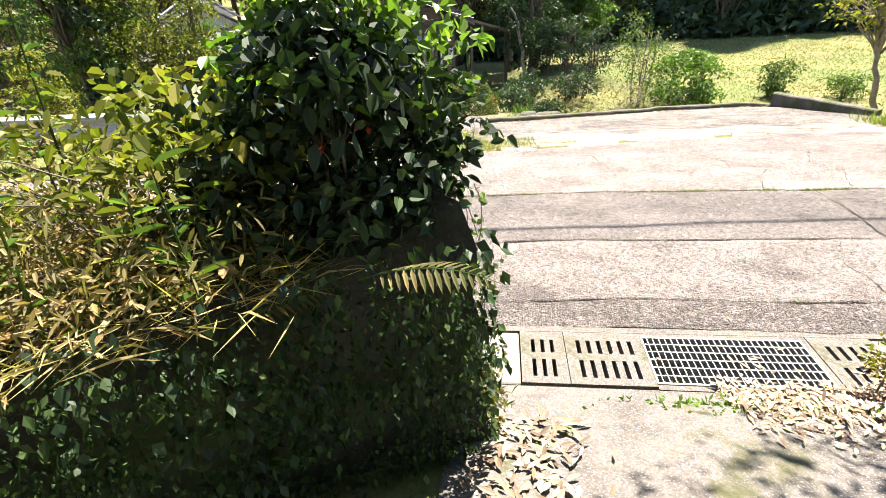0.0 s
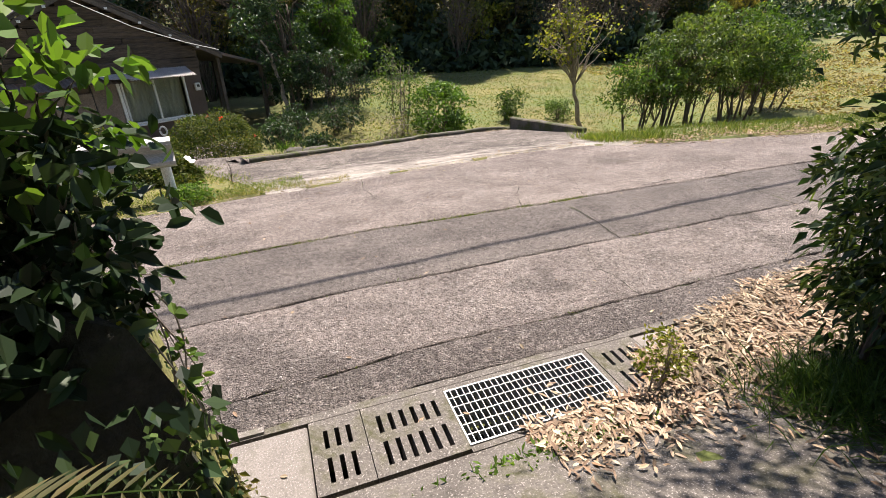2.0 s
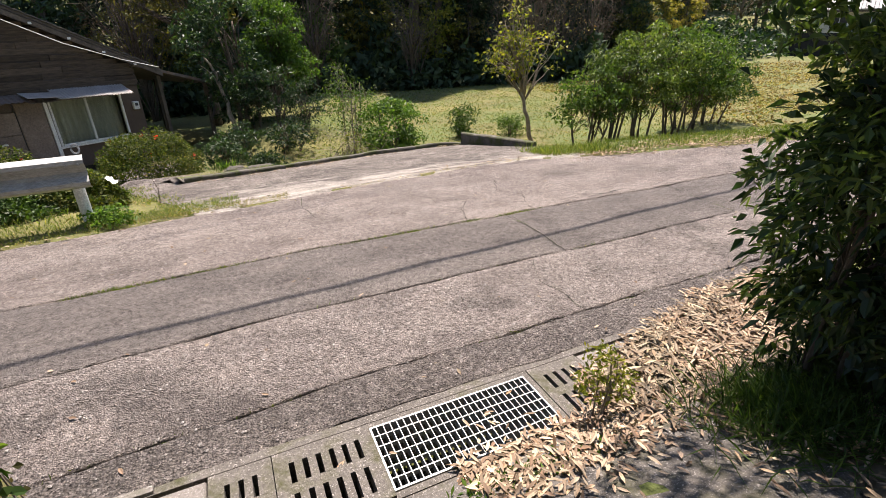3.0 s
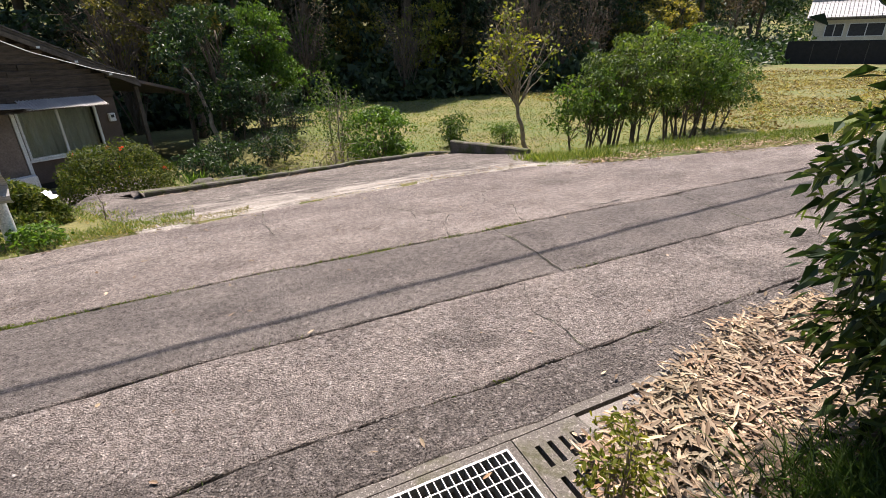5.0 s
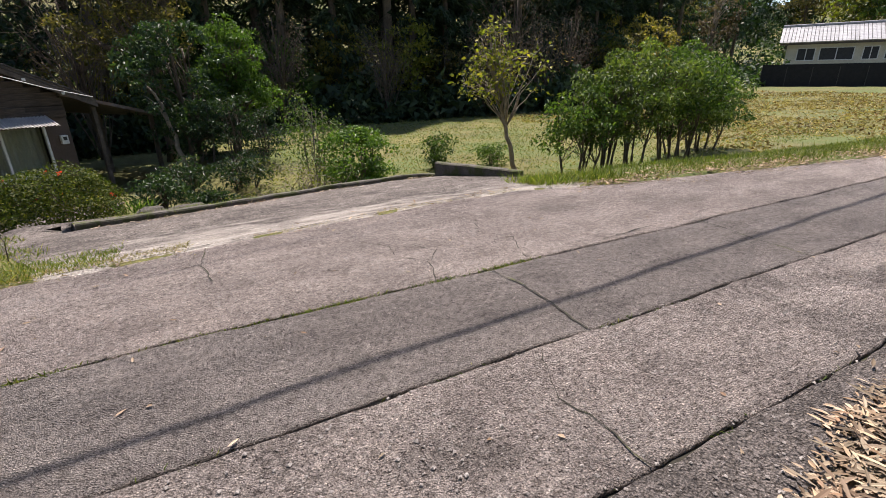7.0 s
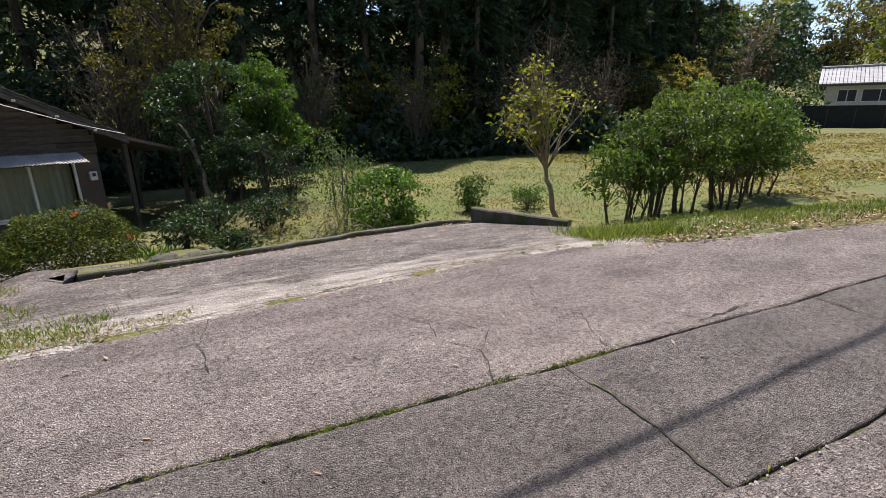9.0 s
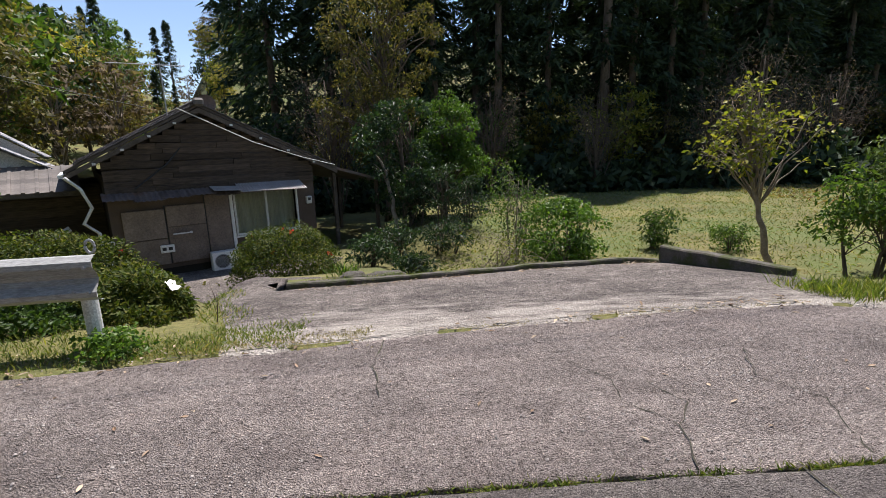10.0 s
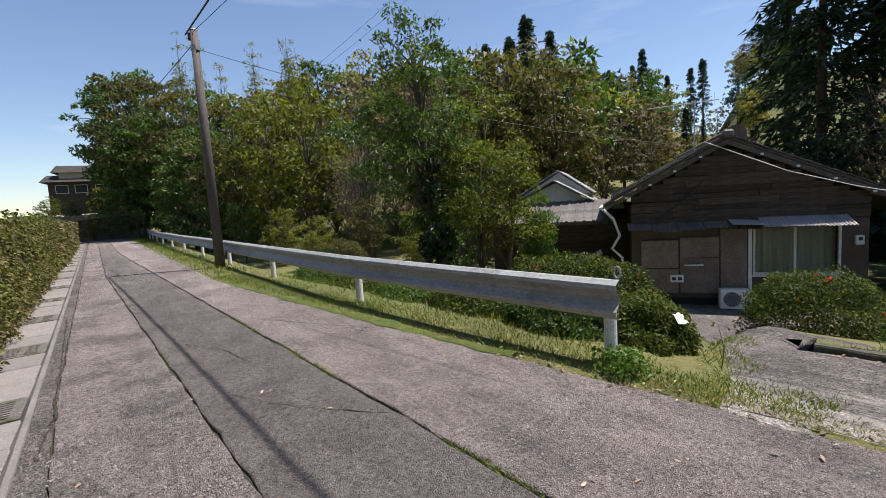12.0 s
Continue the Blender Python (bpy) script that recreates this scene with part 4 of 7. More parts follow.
for dy, dz, w in ((1.0, 0.35, 1.7), (2.4, 0.75, 1.4)):
    bm = bmesh.new()
    v5 = [bm.verts.new(q) for q in ((-w, dy + 0.02, 0.75 + dz), (w * 0.8, dy + 0.02, 0.75 + dz), (0, dy + 0.02, 1.55 + dz))]
    v6 = [bm.verts.new(v_.co + Vector((0, 0.1, 0))) for v_ in v5]
    bm.faces.new(v5), bm.faces.new(v6[::-1])
    for i in range(3):
        bm.faces.new((v5[i], v5[(i + 1) % 3], v6[(i + 1) % 3], v6[i]))
    part("gable", bm, M["whitewall"], annex, "white plaster gable")
    for sgn, ww in ((-1, w + 0.3), (1, w * 0.8 + 0.3)):
        kk_ = 0.8 / (w if sgn < 0 else w * 0.8)
        me = None
        for i in range(int(ww / 0.25)):
            bm = bmesh.new()
            for c in range(12):
                box(bm, -0.14, dy - 0.35 + c * 0.3, 0, 0.14, dy - 0.06 + c * 0.3, 0.03)
            ob = part("tile_course", bm, M["tile_grey"], annex)
            ob.matrix_local = pose(sgn * (i + 0.5) * 0.25, 0, 1.62 + dz - (i + 0.5) * 0.25 * kk_, 0, math.degrees(math.atan(kk_)) * sgn, 0)

# air conditioner
ac = empty("air_conditioner", HOUSE @ Matrix.Translation((-0.82, -0.42, gz(-5.0, 13.0) + 0.0)), label="white outdoor air conditioner unit beside the house wall", category="air conditioner")
ac.location.z = -1.68
part("casing", boxbm(0, 0, 0.06, 0.68, 0.26, 0.56, bev=0.012), M["white"], ac)
mesh_ob("fan_grille", *tube([(0.25, -0.008, 0.31), (0.25, 0.01, 0.31)], [0.19, 0.19], 24), M["dark"], ac)
for k_ in range(5):
    rg = [(0.25 + (0.035 + 0.035 * k_) * math.cos(a), -0.012, 0.31 + (0.035 + 0.035 * k_) * math.sin(a)) for a in np.linspace(0, 2 * math.pi, 25)]
    mesh_ob("grille_ring", *tube(rg, [0.004] * 25, 4), M["frame"], ac)
for a in (0.06, 0.54):
    part("foot", boxbm(a, -0.02, 0, a + 0.09, 0.28, 0.06), M["white"], ac)
part("side_panel", boxbm(0.52, -0.006, 0.1, 0.66, 0.002, 0.52), M["white"], ac)

gm = empty("gas_meter", HOUSE @ Matrix.Translation((2.02, -0.1, -0.1)), label="small grey meter box on the house wall", category="meter box")
part("box", boxbm(0, 0, 0, 0.16, 0.1, 0.22, bev=0.01), M["frame"], gm)
part("dial", boxbm(0.04, -0.008, 0.1, 0.12, 0.0, 0.18), M["dark"], gm)
vent = empty("wall_vent", HOUSE @ Matrix.Translation((-1.92, -0.1, -1.0)), label="white wall vent box with two outlets", category="vent")
part("cover", boxbm(0, 0, 0, 0.32, 0.05, 0.2, bev=0.008), M["white"], vent)
part("outlet", boxbm(0.04, -0.006, 0.06, 0.13, 0.0, 0.14), M["dark"], vent)
part("outlet", boxbm(0.18, -0.006, 0.06, 0.27, 0.0, 0.14), M["dark"], vent)
# dish and antenna
dish = empty("satellite_dish", HOUSE @ Matrix.Translation((-0.3, 0.5, 2.42)) @ Matrix.Rotation(-0.5, 4, "Z"), label="grey satellite dish on the roof ridge", category="satellite dish")
v, f = [], []
for i in range(7):
    rr_ = 0.26 * i / 6
    for k_ in range(20):
        a = 2 * math.pi * k_ / 20
        v.append((rr_ * math.cos(a), -0.25 * (0.26 ** 2 - rr_ ** 2) / 0.26 * -1.0, 0.32 + rr_ * math.sin(a)))
for i in range(6):
    for k_ in range(20):
        f.append((i * 20 + k_, i * 20 + (k_ + 1) % 20, (i + 1) * 20 + (k_ + 1) % 20, (i + 1) * 20 + k_))
mesh_ob("reflector", v, f, M["tin_dark"], dish, smooth=True)
mesh_ob("mast", *tube([(0, 0.06, -0.25), (0, 0.06, 0.3)], [0.02, 0.02], 8), M["steel"], dish)
mesh_ob("feed_arm", *tube([(0, 0, 0.08), (0, -0.3, 0.22)], [0.012, 0.012], 6), M["steel"], dish)
ant = empty("tv_antenna", HOUSE @ Matrix.Translation((-1.3, 0.1, 2.3)), label="old television antenna on a mast above the roof", category="antenna")
mesh_ob("mast", *tube([(0, 0, -0.4), (0, 0, 1.35)], [0.018, 0.015], 8), M["steel"], ant)
mesh_ob("boom", *tube([(-1.1, 0, 1.28), (0.55, 0, 1.32)], [0.012, 0.012], 6), M["steel"], ant)
for k_ in range(8):
    xk = 0.5 - k_ * 0.08
    mesh_ob("element", *tube([(xk, -0.15, 1.31), (xk, 0.15, 1.31)], [0.005, 0.005], 4), M["steel"], ant)
for k_ in range(3):
    mesh_ob("element", *tube([(0.45 - 0.1 * k_, 0, 1.2), (0.45 - 0.1 * k_, 0, 1.5)], [0.005, 0.005], 4), M["steel"], ant)

# ---- trees and shrubs ----


def ellipsoid_points(rng, n_, c, rad, shell=0.55):
    d = rng.normal(0, 1, (n_, 3))
    d /= np.linalg.norm(d, axis=1, keepdims=True)
    t = (shell ** 3 + (1 - shell ** 3) * rng.random(n_)) ** (1 / 3)
    return np.array(c) + d * t[:, None] * np.array(rad)


def limb(a, b, r0, r1, rng, wig=0.08, k=6):
    a, b = np.array(a, float), np.array(b, float)
    ln = np.linalg.norm(b - a)
    pts = []
    for i in range(k):
        t = i / (k - 1)
        q = a + (b - a) * t + rng.normal(0, wig * ln * 0.25, 3) * math.sin(math.pi * t)
        q[2] += 0.12 * ln * math.sin(math.pi * t)
        pts.append(q)
    return tube(pts, [r0 + (r1 - r0) * i / (k - 1) for i in range(k)], 5)


def make_tree(name, seed, trunk_pts, r0, crowns, leaves, leaf_len, leaf_wid, leaf_mat, label, category="tree", clump=0.35,
              clumps=60, bark="bark", stems=1, fine=False, flat=0.45, droop=0.15, limbs=40, m=None, extra=None, twigs=0, fork=0.33, dome=True, simple=False, spread_=1.75):
    """Trunk with limbs under a crown of leaf clumps. crowns: ellipsoids (x, y, z, rx, ry, rz) over the base."""
    rng = np.random.default_rng(seed)
    t = empty(name, m, label=label, category=category)
    vol = np.array([c[3] * c[4] * c[5] for c in crowns])
    cents = np.concatenate([ellipsoid_points(rng, max(1, int(round(clumps * w))), c[:3], c[3:]) for c, w in zip(crowns, vol / vol.sum())])
    pieces = []
    tops = []
    for s_ in range(stems):
        off = np.array([0, 0, 0]) if stems == 1 else np.array([*rng.normal(0, 0.17 * crowns[0][3], 2), 0])
        pts = [np.array(q, float) + off * (1 if i == 0 else 1.6) for i, q in enumerate(trunk_pts)]
        dense = []
        for a, b in zip(pts, pts[1:]):
            for k in range(4):
                dense.append(a + (b - a) * k / 4 + rng.normal(0, r0 * 0.25, 3) * (1 if dense else 0))
        dense.append(pts[-1])
        rad = [r0 * (1 - 0.75 * i / (len(dense) - 1)) for i in range(len(dense))]
        rad[0] *= 1.35
        pieces.append(tube(dense, rad, 8))
        tops.append(dense)
    idx = rng.permutation(len(cents))[:limbs]
    for i in idx:
        dense = tops[rng.integers(len(tops))]
        q = cents[i]
        cand = [p_ for p_ in dense[int(len(dense) * fork):] if p_[2] < q[2] - 0.05] or [dense[len(dense) // 2]]
        a = cand[rng.integers(len(cand))]
        pieces.append(limb(a, q, r0 * 0.28, r0 * 0.06, rng))
    for _ in range(twigs):
        q = cents[rng.integers(len(cents))] + rng.normal(0, clump * 0.5, 3)
        e = q + rng.normal(0, 1, 3) * clump * 1.2 + np.array([0, 0, clump * 0.7])
        pieces.append(tube([q, (q + e) / 2 + rng.normal(0, 0.03, 3), e], [r0 * 0.07, r0 * 0.05, r0 * 0.02], 4))
    mesh_ob("trunk", *joined(pieces), M[bark], t, smooth=True)
    if leaves:
        ci = rng.integers(0, len(cents), leaves)
        # leaves lie over the upper side of each bough, facing outwards, with shade beneath
        dirs = rng.normal(0, 1, (leaves, 3))
        dirs[:, 2] = np.abs(dirs[:, 2]) - 0.35
        dirs /= np.linalg.norm(dirs, axis=1, keepdims=True)
        size = rng.uniform(0.6, 1.35, len(cents))[ci]
        if dome:
            pos = cents[ci] + dirs * np.array([1, 1, 0.6]) * (clump * spread_ * size * (0.55 + 0.5 * rng.random(leaves) ** 0.5))[:, None]
        else:
            pos = cents[ci] + rng.normal(0, clump, (leaves, 3)) * np.array([1, 1, 0.7])
        mid = np.mean([c[:3] for c in crowns], axis=0)
        grow = (pos - mid) * 0.35 + (pos - cents[ci]) / clump * 0.5 + rng.normal(0, 0.7, (leaves, 3))
        face = None
        if dome:
            face = dirs * 0.7 + rng.normal(0, 0.4, (leaves, 3)) + np.array([0, 0, 0.35])
            grow = np.cross(dirs, rng.normal(0, 1, (leaves, 3))) + dirs * 0.5
        v, f = leaf_mesh(pos, grow, leaf_len, leaf_wid, rng, fine, droop, flat, face, simple)
        mesh_ob("crown", v, f, M[leaf_mat], t)
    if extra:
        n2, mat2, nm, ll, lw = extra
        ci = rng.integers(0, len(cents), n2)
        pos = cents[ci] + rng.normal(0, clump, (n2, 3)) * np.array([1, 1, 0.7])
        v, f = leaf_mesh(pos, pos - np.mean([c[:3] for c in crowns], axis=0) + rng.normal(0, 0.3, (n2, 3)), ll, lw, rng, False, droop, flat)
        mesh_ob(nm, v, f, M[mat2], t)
    return t


def make_cedar(name, seed, h, r, n_, m=None, low=0.12, mat="lf_cedar"):
    """Tall narrow conifer: trunk and drooping sprays in tiers."""
    rng = np.random.default_rng(seed)
    t = empty(name, m, label="tall dark green cedar in a dense stand", category="tree", group="cedar stand")
    mesh_ob("trunk", *tube([(0, 0, -2), (0.05, 0, h * 0.5), (0, 0, h * 0.97)], [h * 0.014, h * 0.009, 0.03], 7), M["bark"], t, smooth=True)
    br = n_ // 34
    zf = low + (1 - low) * rng.random(br) ** 0.8
    ang = rng.uniform(0, 2 * math.pi, br)
    rad = r * (1 - zf) ** 0.62 * rng.uniform(0.55, 1.15, br) + 0.15
    f_ = rng.random((br, 34)) ** 0.7
    rr_ = rad[:, None] * f_
    x = np.cos(ang)[:, None] * rr_
    y = np.sin(ang)[:, None] * rr_
    z = (zf * h)[:, None] - 0.22 * rr_ ** 1.2 + 0.1
    pos = np.stack([x, y, z], 2).reshape(-1, 3) + rng.normal(0, 0.13, (br * 34, 3))
    grow = np.stack([np.repeat(np.cos(ang), 34), np.repeat(np.sin(ang), 34), np.full(br * 34, -0.1)], 1) + rng.normal(0, 0.55, (br * 34, 3))
    v, f = leaf_mesh(pos, grow, 0.44, 0.16, rng, False, 0.35, 0.5, None, True)
    mesh_ob("crown", v, f, M[mat], t)
    return t


def at(x, y, dz=0.0, rz=0.0, s=1.0):
    return Matrix.Translation((x, y, gz(x, y) + dz)) @ Matrix.Rotation(rz, 4, "Z") @ Matrix.Scale(s, 4)


def scatter(src, spots, rng, smin=0.85, smax=1.2):
    """Copies of the trees in src on the spots; the first ones are used up in place."""
    used = set()
    for i, (x, y, s) in enumerate(spots):
        k = int(rng.integers(len(src)))
        sc = s * rng.uniform(smin, smax)
        if k not in used:
            used.add(k)
            ob = src[k]
            ob.matrix_world = at(x, y, -0.1, rng.uniform(0, 6.3), sc)
        else:
            ob = copy_thing(src[k], Matrix.Identity(4))
            ob.matrix_basis = at(x, y, -0.1, rng.uniform(0, 6.3), sc)
    for k in range(len(src)):
        if k not in used:
            bpy.data.objects.remove(src[k])


TR = np.random.default_rng(11)
# single trees near the lane
make_tree("tree", 21, [(0, 0, -0.2), (0.15, 0, 2.2), (0.0, 0.1, 4.5), (-0.3, 0, 7.2)], 0.13, [(0, 0, 5.4, 1.7, 1.7, 2.6), (0.3, -0.3, 3.4, 1.8, 1.8, 1.8), (-0.3, 0, 7.1, 0.9, 0.9, 1.3)], 9500, 0.15, 0.062, "lf_mid",
          "tall slender broadleaf tree with glossy green leaves behind the guard rail", clumps=130, clump=0.19, limbs=90, m=at(-11.0, 8.35), extra=(2200, "lf_yellow", "new_leaves", 0.14, 0.05), twigs=60)
make_tree("tree", 22, [(0, 0, -0.2), (0.1, 0, 1.6), (0.2, 0.1, 3.6)], 0.08, [(0, 0, 3.0, 1.45, 1.4, 1.2), (0.5, 0, 2.0, 1.2, 1.2, 0.8)], 6500, 0.12, 0.05, "lf_yellow",
          "leafy tree with yellow-green new leaves behind the hedge", clumps=110, clump=0.17, limbs=60, m=at(-8.9, 9.0), stems=2)
make_tree("vine_clad_trunk", 23, [(0, 0, -0.2), (0.05, 0, 1.6), (0.0, 0, 3.2)], 0.07, [(0, 0, 1.9, 0.38, 0.38, 1.9)], 2600, 0.12, 0.09, "lf_dark",
          "tree trunk thickly clad in dark ivy", clumps=40, clump=0.14, limbs=8, m=at(-9.9, 8.0))
make_tree("cypress", 24, [(0, 0, -0.2), (0, 0, 1.2), (0, 0, 2.5)], 0.06, [(0, 0, 1.4, 0.42, 0.42, 1.4)], 5200, 0.13, 0.03, "lf_bright",
          "narrow bright green cypress beside the outbuilding", clumps=80, clump=0.13, limbs=10, m=at(-9.3, 11.4, 0.3), flat=0.1, droop=-0.6)
make_tree("tree", 25, [(0, 0, -0.3), (0.1, 0, 3.5), (0.0, 0.2, 8.6)], 0.16, [(0, 0, 6.6, 2.3, 2.2, 2.6), (0.4, 0, 8.4, 1.3, 1.3, 1.3), (-0.4, 0, 4.4, 2.0, 2.0, 1.4)], 9000, 0.17, 0.075, "lf_olive",
          "tall tree with brownish spring foliage behind the house", clumps=160, clump=0.22, limbs=80, m=at(-0.6, 20.0))
make_tree("tree", 26, [(0, 0, -0.3), (0.15, 0, 1.6), (0.3, 0, 3.4)], 0.13, [(0.3, 0, 2.9, 0.9, 1.0, 1.2), (0.65, 0, 1.9, 0.95, 1.0, 0.85), (-0.3, 0, 2.0, 0.75, 0.9, 1.0)], 9500, 0.15, 0.058, "lf_bright",
          "rounded evergreen tree with bright green crown beside the house", clumps=120, clump=0.16, limbs=60, m=at(1.5, 17.2), flat=0.5)
make_tree("tree", 36, [(0, 0, -0.3), (0.1, 0, 1.8), (0.0, 0, 3.6)], 0.1, [(0, 0, 2.6, 1.5, 1.5, 1.8), (0.2, 0, 1.2, 1.2, 1.2, 0.9)], 9000, 0.15, 0.065, "lf_dark",
          "dark evergreen shrub tree in the hollow beside the house", clumps=100, clump=0.2, limbs=40, m=at(0.2, 16.6), stems=2)
make_tree("dead_trunk", 27, [(0, 0, -0.2), (-0.1, 0, 1.0), (-0.3, 0.1, 2.2), (-0.6, 0, 2.75)], 0.09, [(-0.4, 0, 2.5, 0.4, 0.3, 0.3)], 0, 0.1, 0.1, "lf_olive",
          "bare broken trunk leaning beside the house", category="dead tree", clumps=4, limbs=3, m=at(0.0, 15.4), bark="bark_pale")
make_tree("shrub", 28, [(0, 0, -0.1), (0.05, 0, 0.8), (0.1, 0, 2.0)], 0.03, [(0, 0, 1.3, 0.75, 0.75, 0.75), (-0.3, 0, 1.9, 0.45, 0.4, 0.6)], 1500, 0.09, 0.04, "lf_mid",
          "straggly half-bare shrub with fresh green shoots", category="shrub", clumps=50, clump=0.16, limbs=48, m=at(3.2, 12.3), stems=4, bark="bark_pale", twigs=120, dome=False)
make_tree("shrub", 29, [(0, 0, -0.1), (0.05, 0, 0.5), (0.1, 0, 1.1)], 0.03, [(0, 0, 0.75, 0.8, 0.8, 0.7), (0.25, 0, 1.35, 0.3, 0.3, 0.5)], 4200, 0.1, 0.05, "lf_bright",
          "dense green shrub at the edge of the meadow", category="shrub", clumps=60, clump=0.17, limbs=40, m=at(3.6, 10.2), stems=5)
make_tree("shrub", 30, [(0, 0, -0.1), (0.3, 0, 0.5), (0.7, 0, 1.0)], 0.025, [(0, 0, 0.8, 1.0, 0.8, 0.6)], 900, 0.07, 0.03, "lf_yellow",
          "low twiggy shrub with small yellow-green leaves", category="shrub", clumps=50, clump=0.2, limbs=50, m=at(1.9, 9.6), stems=6, bark="bark_pale", twigs=140, dome=False)
make_tree("shrub", 31, [(0, 0, -0.1), (0, 0, 0.4), (0.05, 0, 0.8)], 0.02, [(0, 0, 0.45, 0.34, 0.34, 0.5)], 1300, 0.1, 0.035, "lf_mid",
          "small upright evergreen shrub in the meadow", category="shrub", clumps=30, clump=0.1, limbs=20, m=at(6.0, 10.6), stems=4)
make_tree("shrub", 32, [(0, 0, -0.1), (0, 0, 0.3), (0.05, 0, 0.5)], 0.02, [(0, 0, 0.3, 0.4, 0.4, 0.3)], 900, 0.09, 0.035, "lf_mid",
          "small upright evergreen shrub in the meadow", category="shrub", clumps=24, clump=0.1, limbs=15, m=at(7.4, 10.2), stems=4)
make_tree("young_tree", 33, [(0, 0, -0.1), (-0.25, 0, 0.8), (-0.5, 0.05, 1.6), (-0.7, 0.1, 2.6)], 0.07, [(-0.85, 0, 2.35, 0.65, 0.6, 0.55), (0.45, 0, 2.45, 0.22, 0.25, 0.7), (-0.62, 0, 2.95, 0.36, 0.36, 0.55)], 900, 0.1, 0.065, "lf_yellow",
          "leaning young tree with sparse yellow-green leaf buds", clumps=60, clump=0.13, limbs=60, m=at(7.2, 8.75), bark="bark_pale", twigs=150, fork=0.5, dome=False)
for i, (x, y, h, w) in enumerate(((8.3, 7.8, 2.2, 0.8), (9.2, 7.9, 2.7, 1.1), (10.4, 8.0, 3.05, 1.3), (11.8, 8.0, 2.95, 1.35), (13.0, 8.4, 2.6, 1.3), (14.3, 8.9, 2.2, 1.2))):
    make_tree("shrub", 40 + i, [(0, 0, -0.1), (0.1, 0, h * 0.35), (0.0, 0, h * 0.8)], 0.035, [(0.1 * (i % 3 - 1), 0, h * 0.66, w, w * 0.85, h * 0.27), (0.3 - 0.25 * (i % 3), 0, h * 0.86, w * 0.5, w * 0.5, h * 0.16), (0.1 * i - 0.3, 0, h * 0.42, w * 0.9, w * 0.7, h * 0.16)], (2600, 4200, 5200, 5200, 4600, 4000)[i], 0.115, 0.05,
              ("lf_mid", "lf_shrub", "lf_shrub", "lf_mid", "lf_shrub", "lf_mid")[i], "tall leafy evergreen shrub with many thin stems along the verge", category="shrub", clumps=(46, 64, 74, 74, 66, 60)[i], clump=0.15, limbs=60, m=at(x, y), stems=5, twigs=30)

for i, (x, y, h, w) in enumerate(((0.0, 13.6, 1.0, 0.6), (0.5, 11.6, 0.45, 0.4), (-0.6, 12.2, 0.7, 0.5), (1.3, 14.8, 1.9, 0.9), (1.3, 13.0, 0.9, 0.7), (2.2, 14.6, 1.6, 0.8), (0.6, 15.6, 1.8, 0.8))):
    make_tree("shrub", 46 + i, [(0, 0, -0.1), (0.05, 0, h * 0.4), (0.0, 0, h * 0.9)], 0.025, [(0, 0, h * 0.55, w, w * 0.8, h * 0.5)], 1100, 0.12, 0.045, "lf_dark", "dark straggling shrub in the hollow beside the house", category="shrub",
              clumps=40, clump=0.13, limbs=40, m=at(x, y), stems=4, twigs=30)


def azalea(seed, x, y, rx, ry, rz, flowers, label, zc=None, leaves=15000, mat="lf_azalea"):
    rng = np.random.default_rng(seed)
    t = empty("azalea_bush", Matrix.Translation((x, y, gz(x, y) if zc is None else zc)), label=label, category="bush")
    d = rng.normal(0, 1, (leaves, 3))
    d[:, 2] = np.abs(d[:, 2]) - 0.25
    d /= np.linalg.norm(d, axis=1, keepdims=True)
    lump = 1 + 0.09 * np.sin(d[:, 0] * 7 + seed) * np.sin(d[:, 1] * 8) + 0.06 * np.sin(d[:, 2] * 13 + d[:, 0] * 5)
    rr_ = lump * (0.66 + 0.36 * rng.random(leaves) ** 0.5)
    sq = np.sign(d) * np.abs(d) ** 0.85
    pos = sq * np.array([rx, ry, rz]) * rr_[:, None] + np.array([0, 0, rz * 0.32])
    pos[:, 2] = np.maximum(pos[:, 2], 0.03)
    v, f = leaf_mesh(pos, np.cross(d, rng.normal(0, 1, (leaves, 3))) + d * 0.6, 0.058, 0.027, rng, False, 0.0, 0.4, d + rng.normal(0, 0.45, (leaves, 3)))
    mesh_ob("foliage", v, f, M[mat], t)
    pieces = []
    for k in range(14):
        q = pos[rng.integers(leaves)] * 0.85
        a = np.array([*rng.normal(0, 0.12, 2) * np.array([rx, ry]), 0])
        pieces.append(limb(a, q, 0.014, 0.004, rng))
    mesh_ob("stem_tangle", *joined(pieces), M["bark"], t)
    if flowers:
        top = pos[(pos[:, 2] > rz * 0.35)]
        for k in range(flowers):
            c = top[rng.integers(len(top))] * 1.04
            fp = np.repeat(c[None], 10, 0) + rng.normal(0, 0.012, (10, 3))
            v, f = leaf_mesh(fp, rng.normal(0, 1, (10, 3)) + np.array([0, -0.4, 0.5]), 0.045, 0.034, rng, False, 0.0, 0.3)
            mesh_ob("flower", v, f, M["flower"], t, "red azalea flower")
    return t


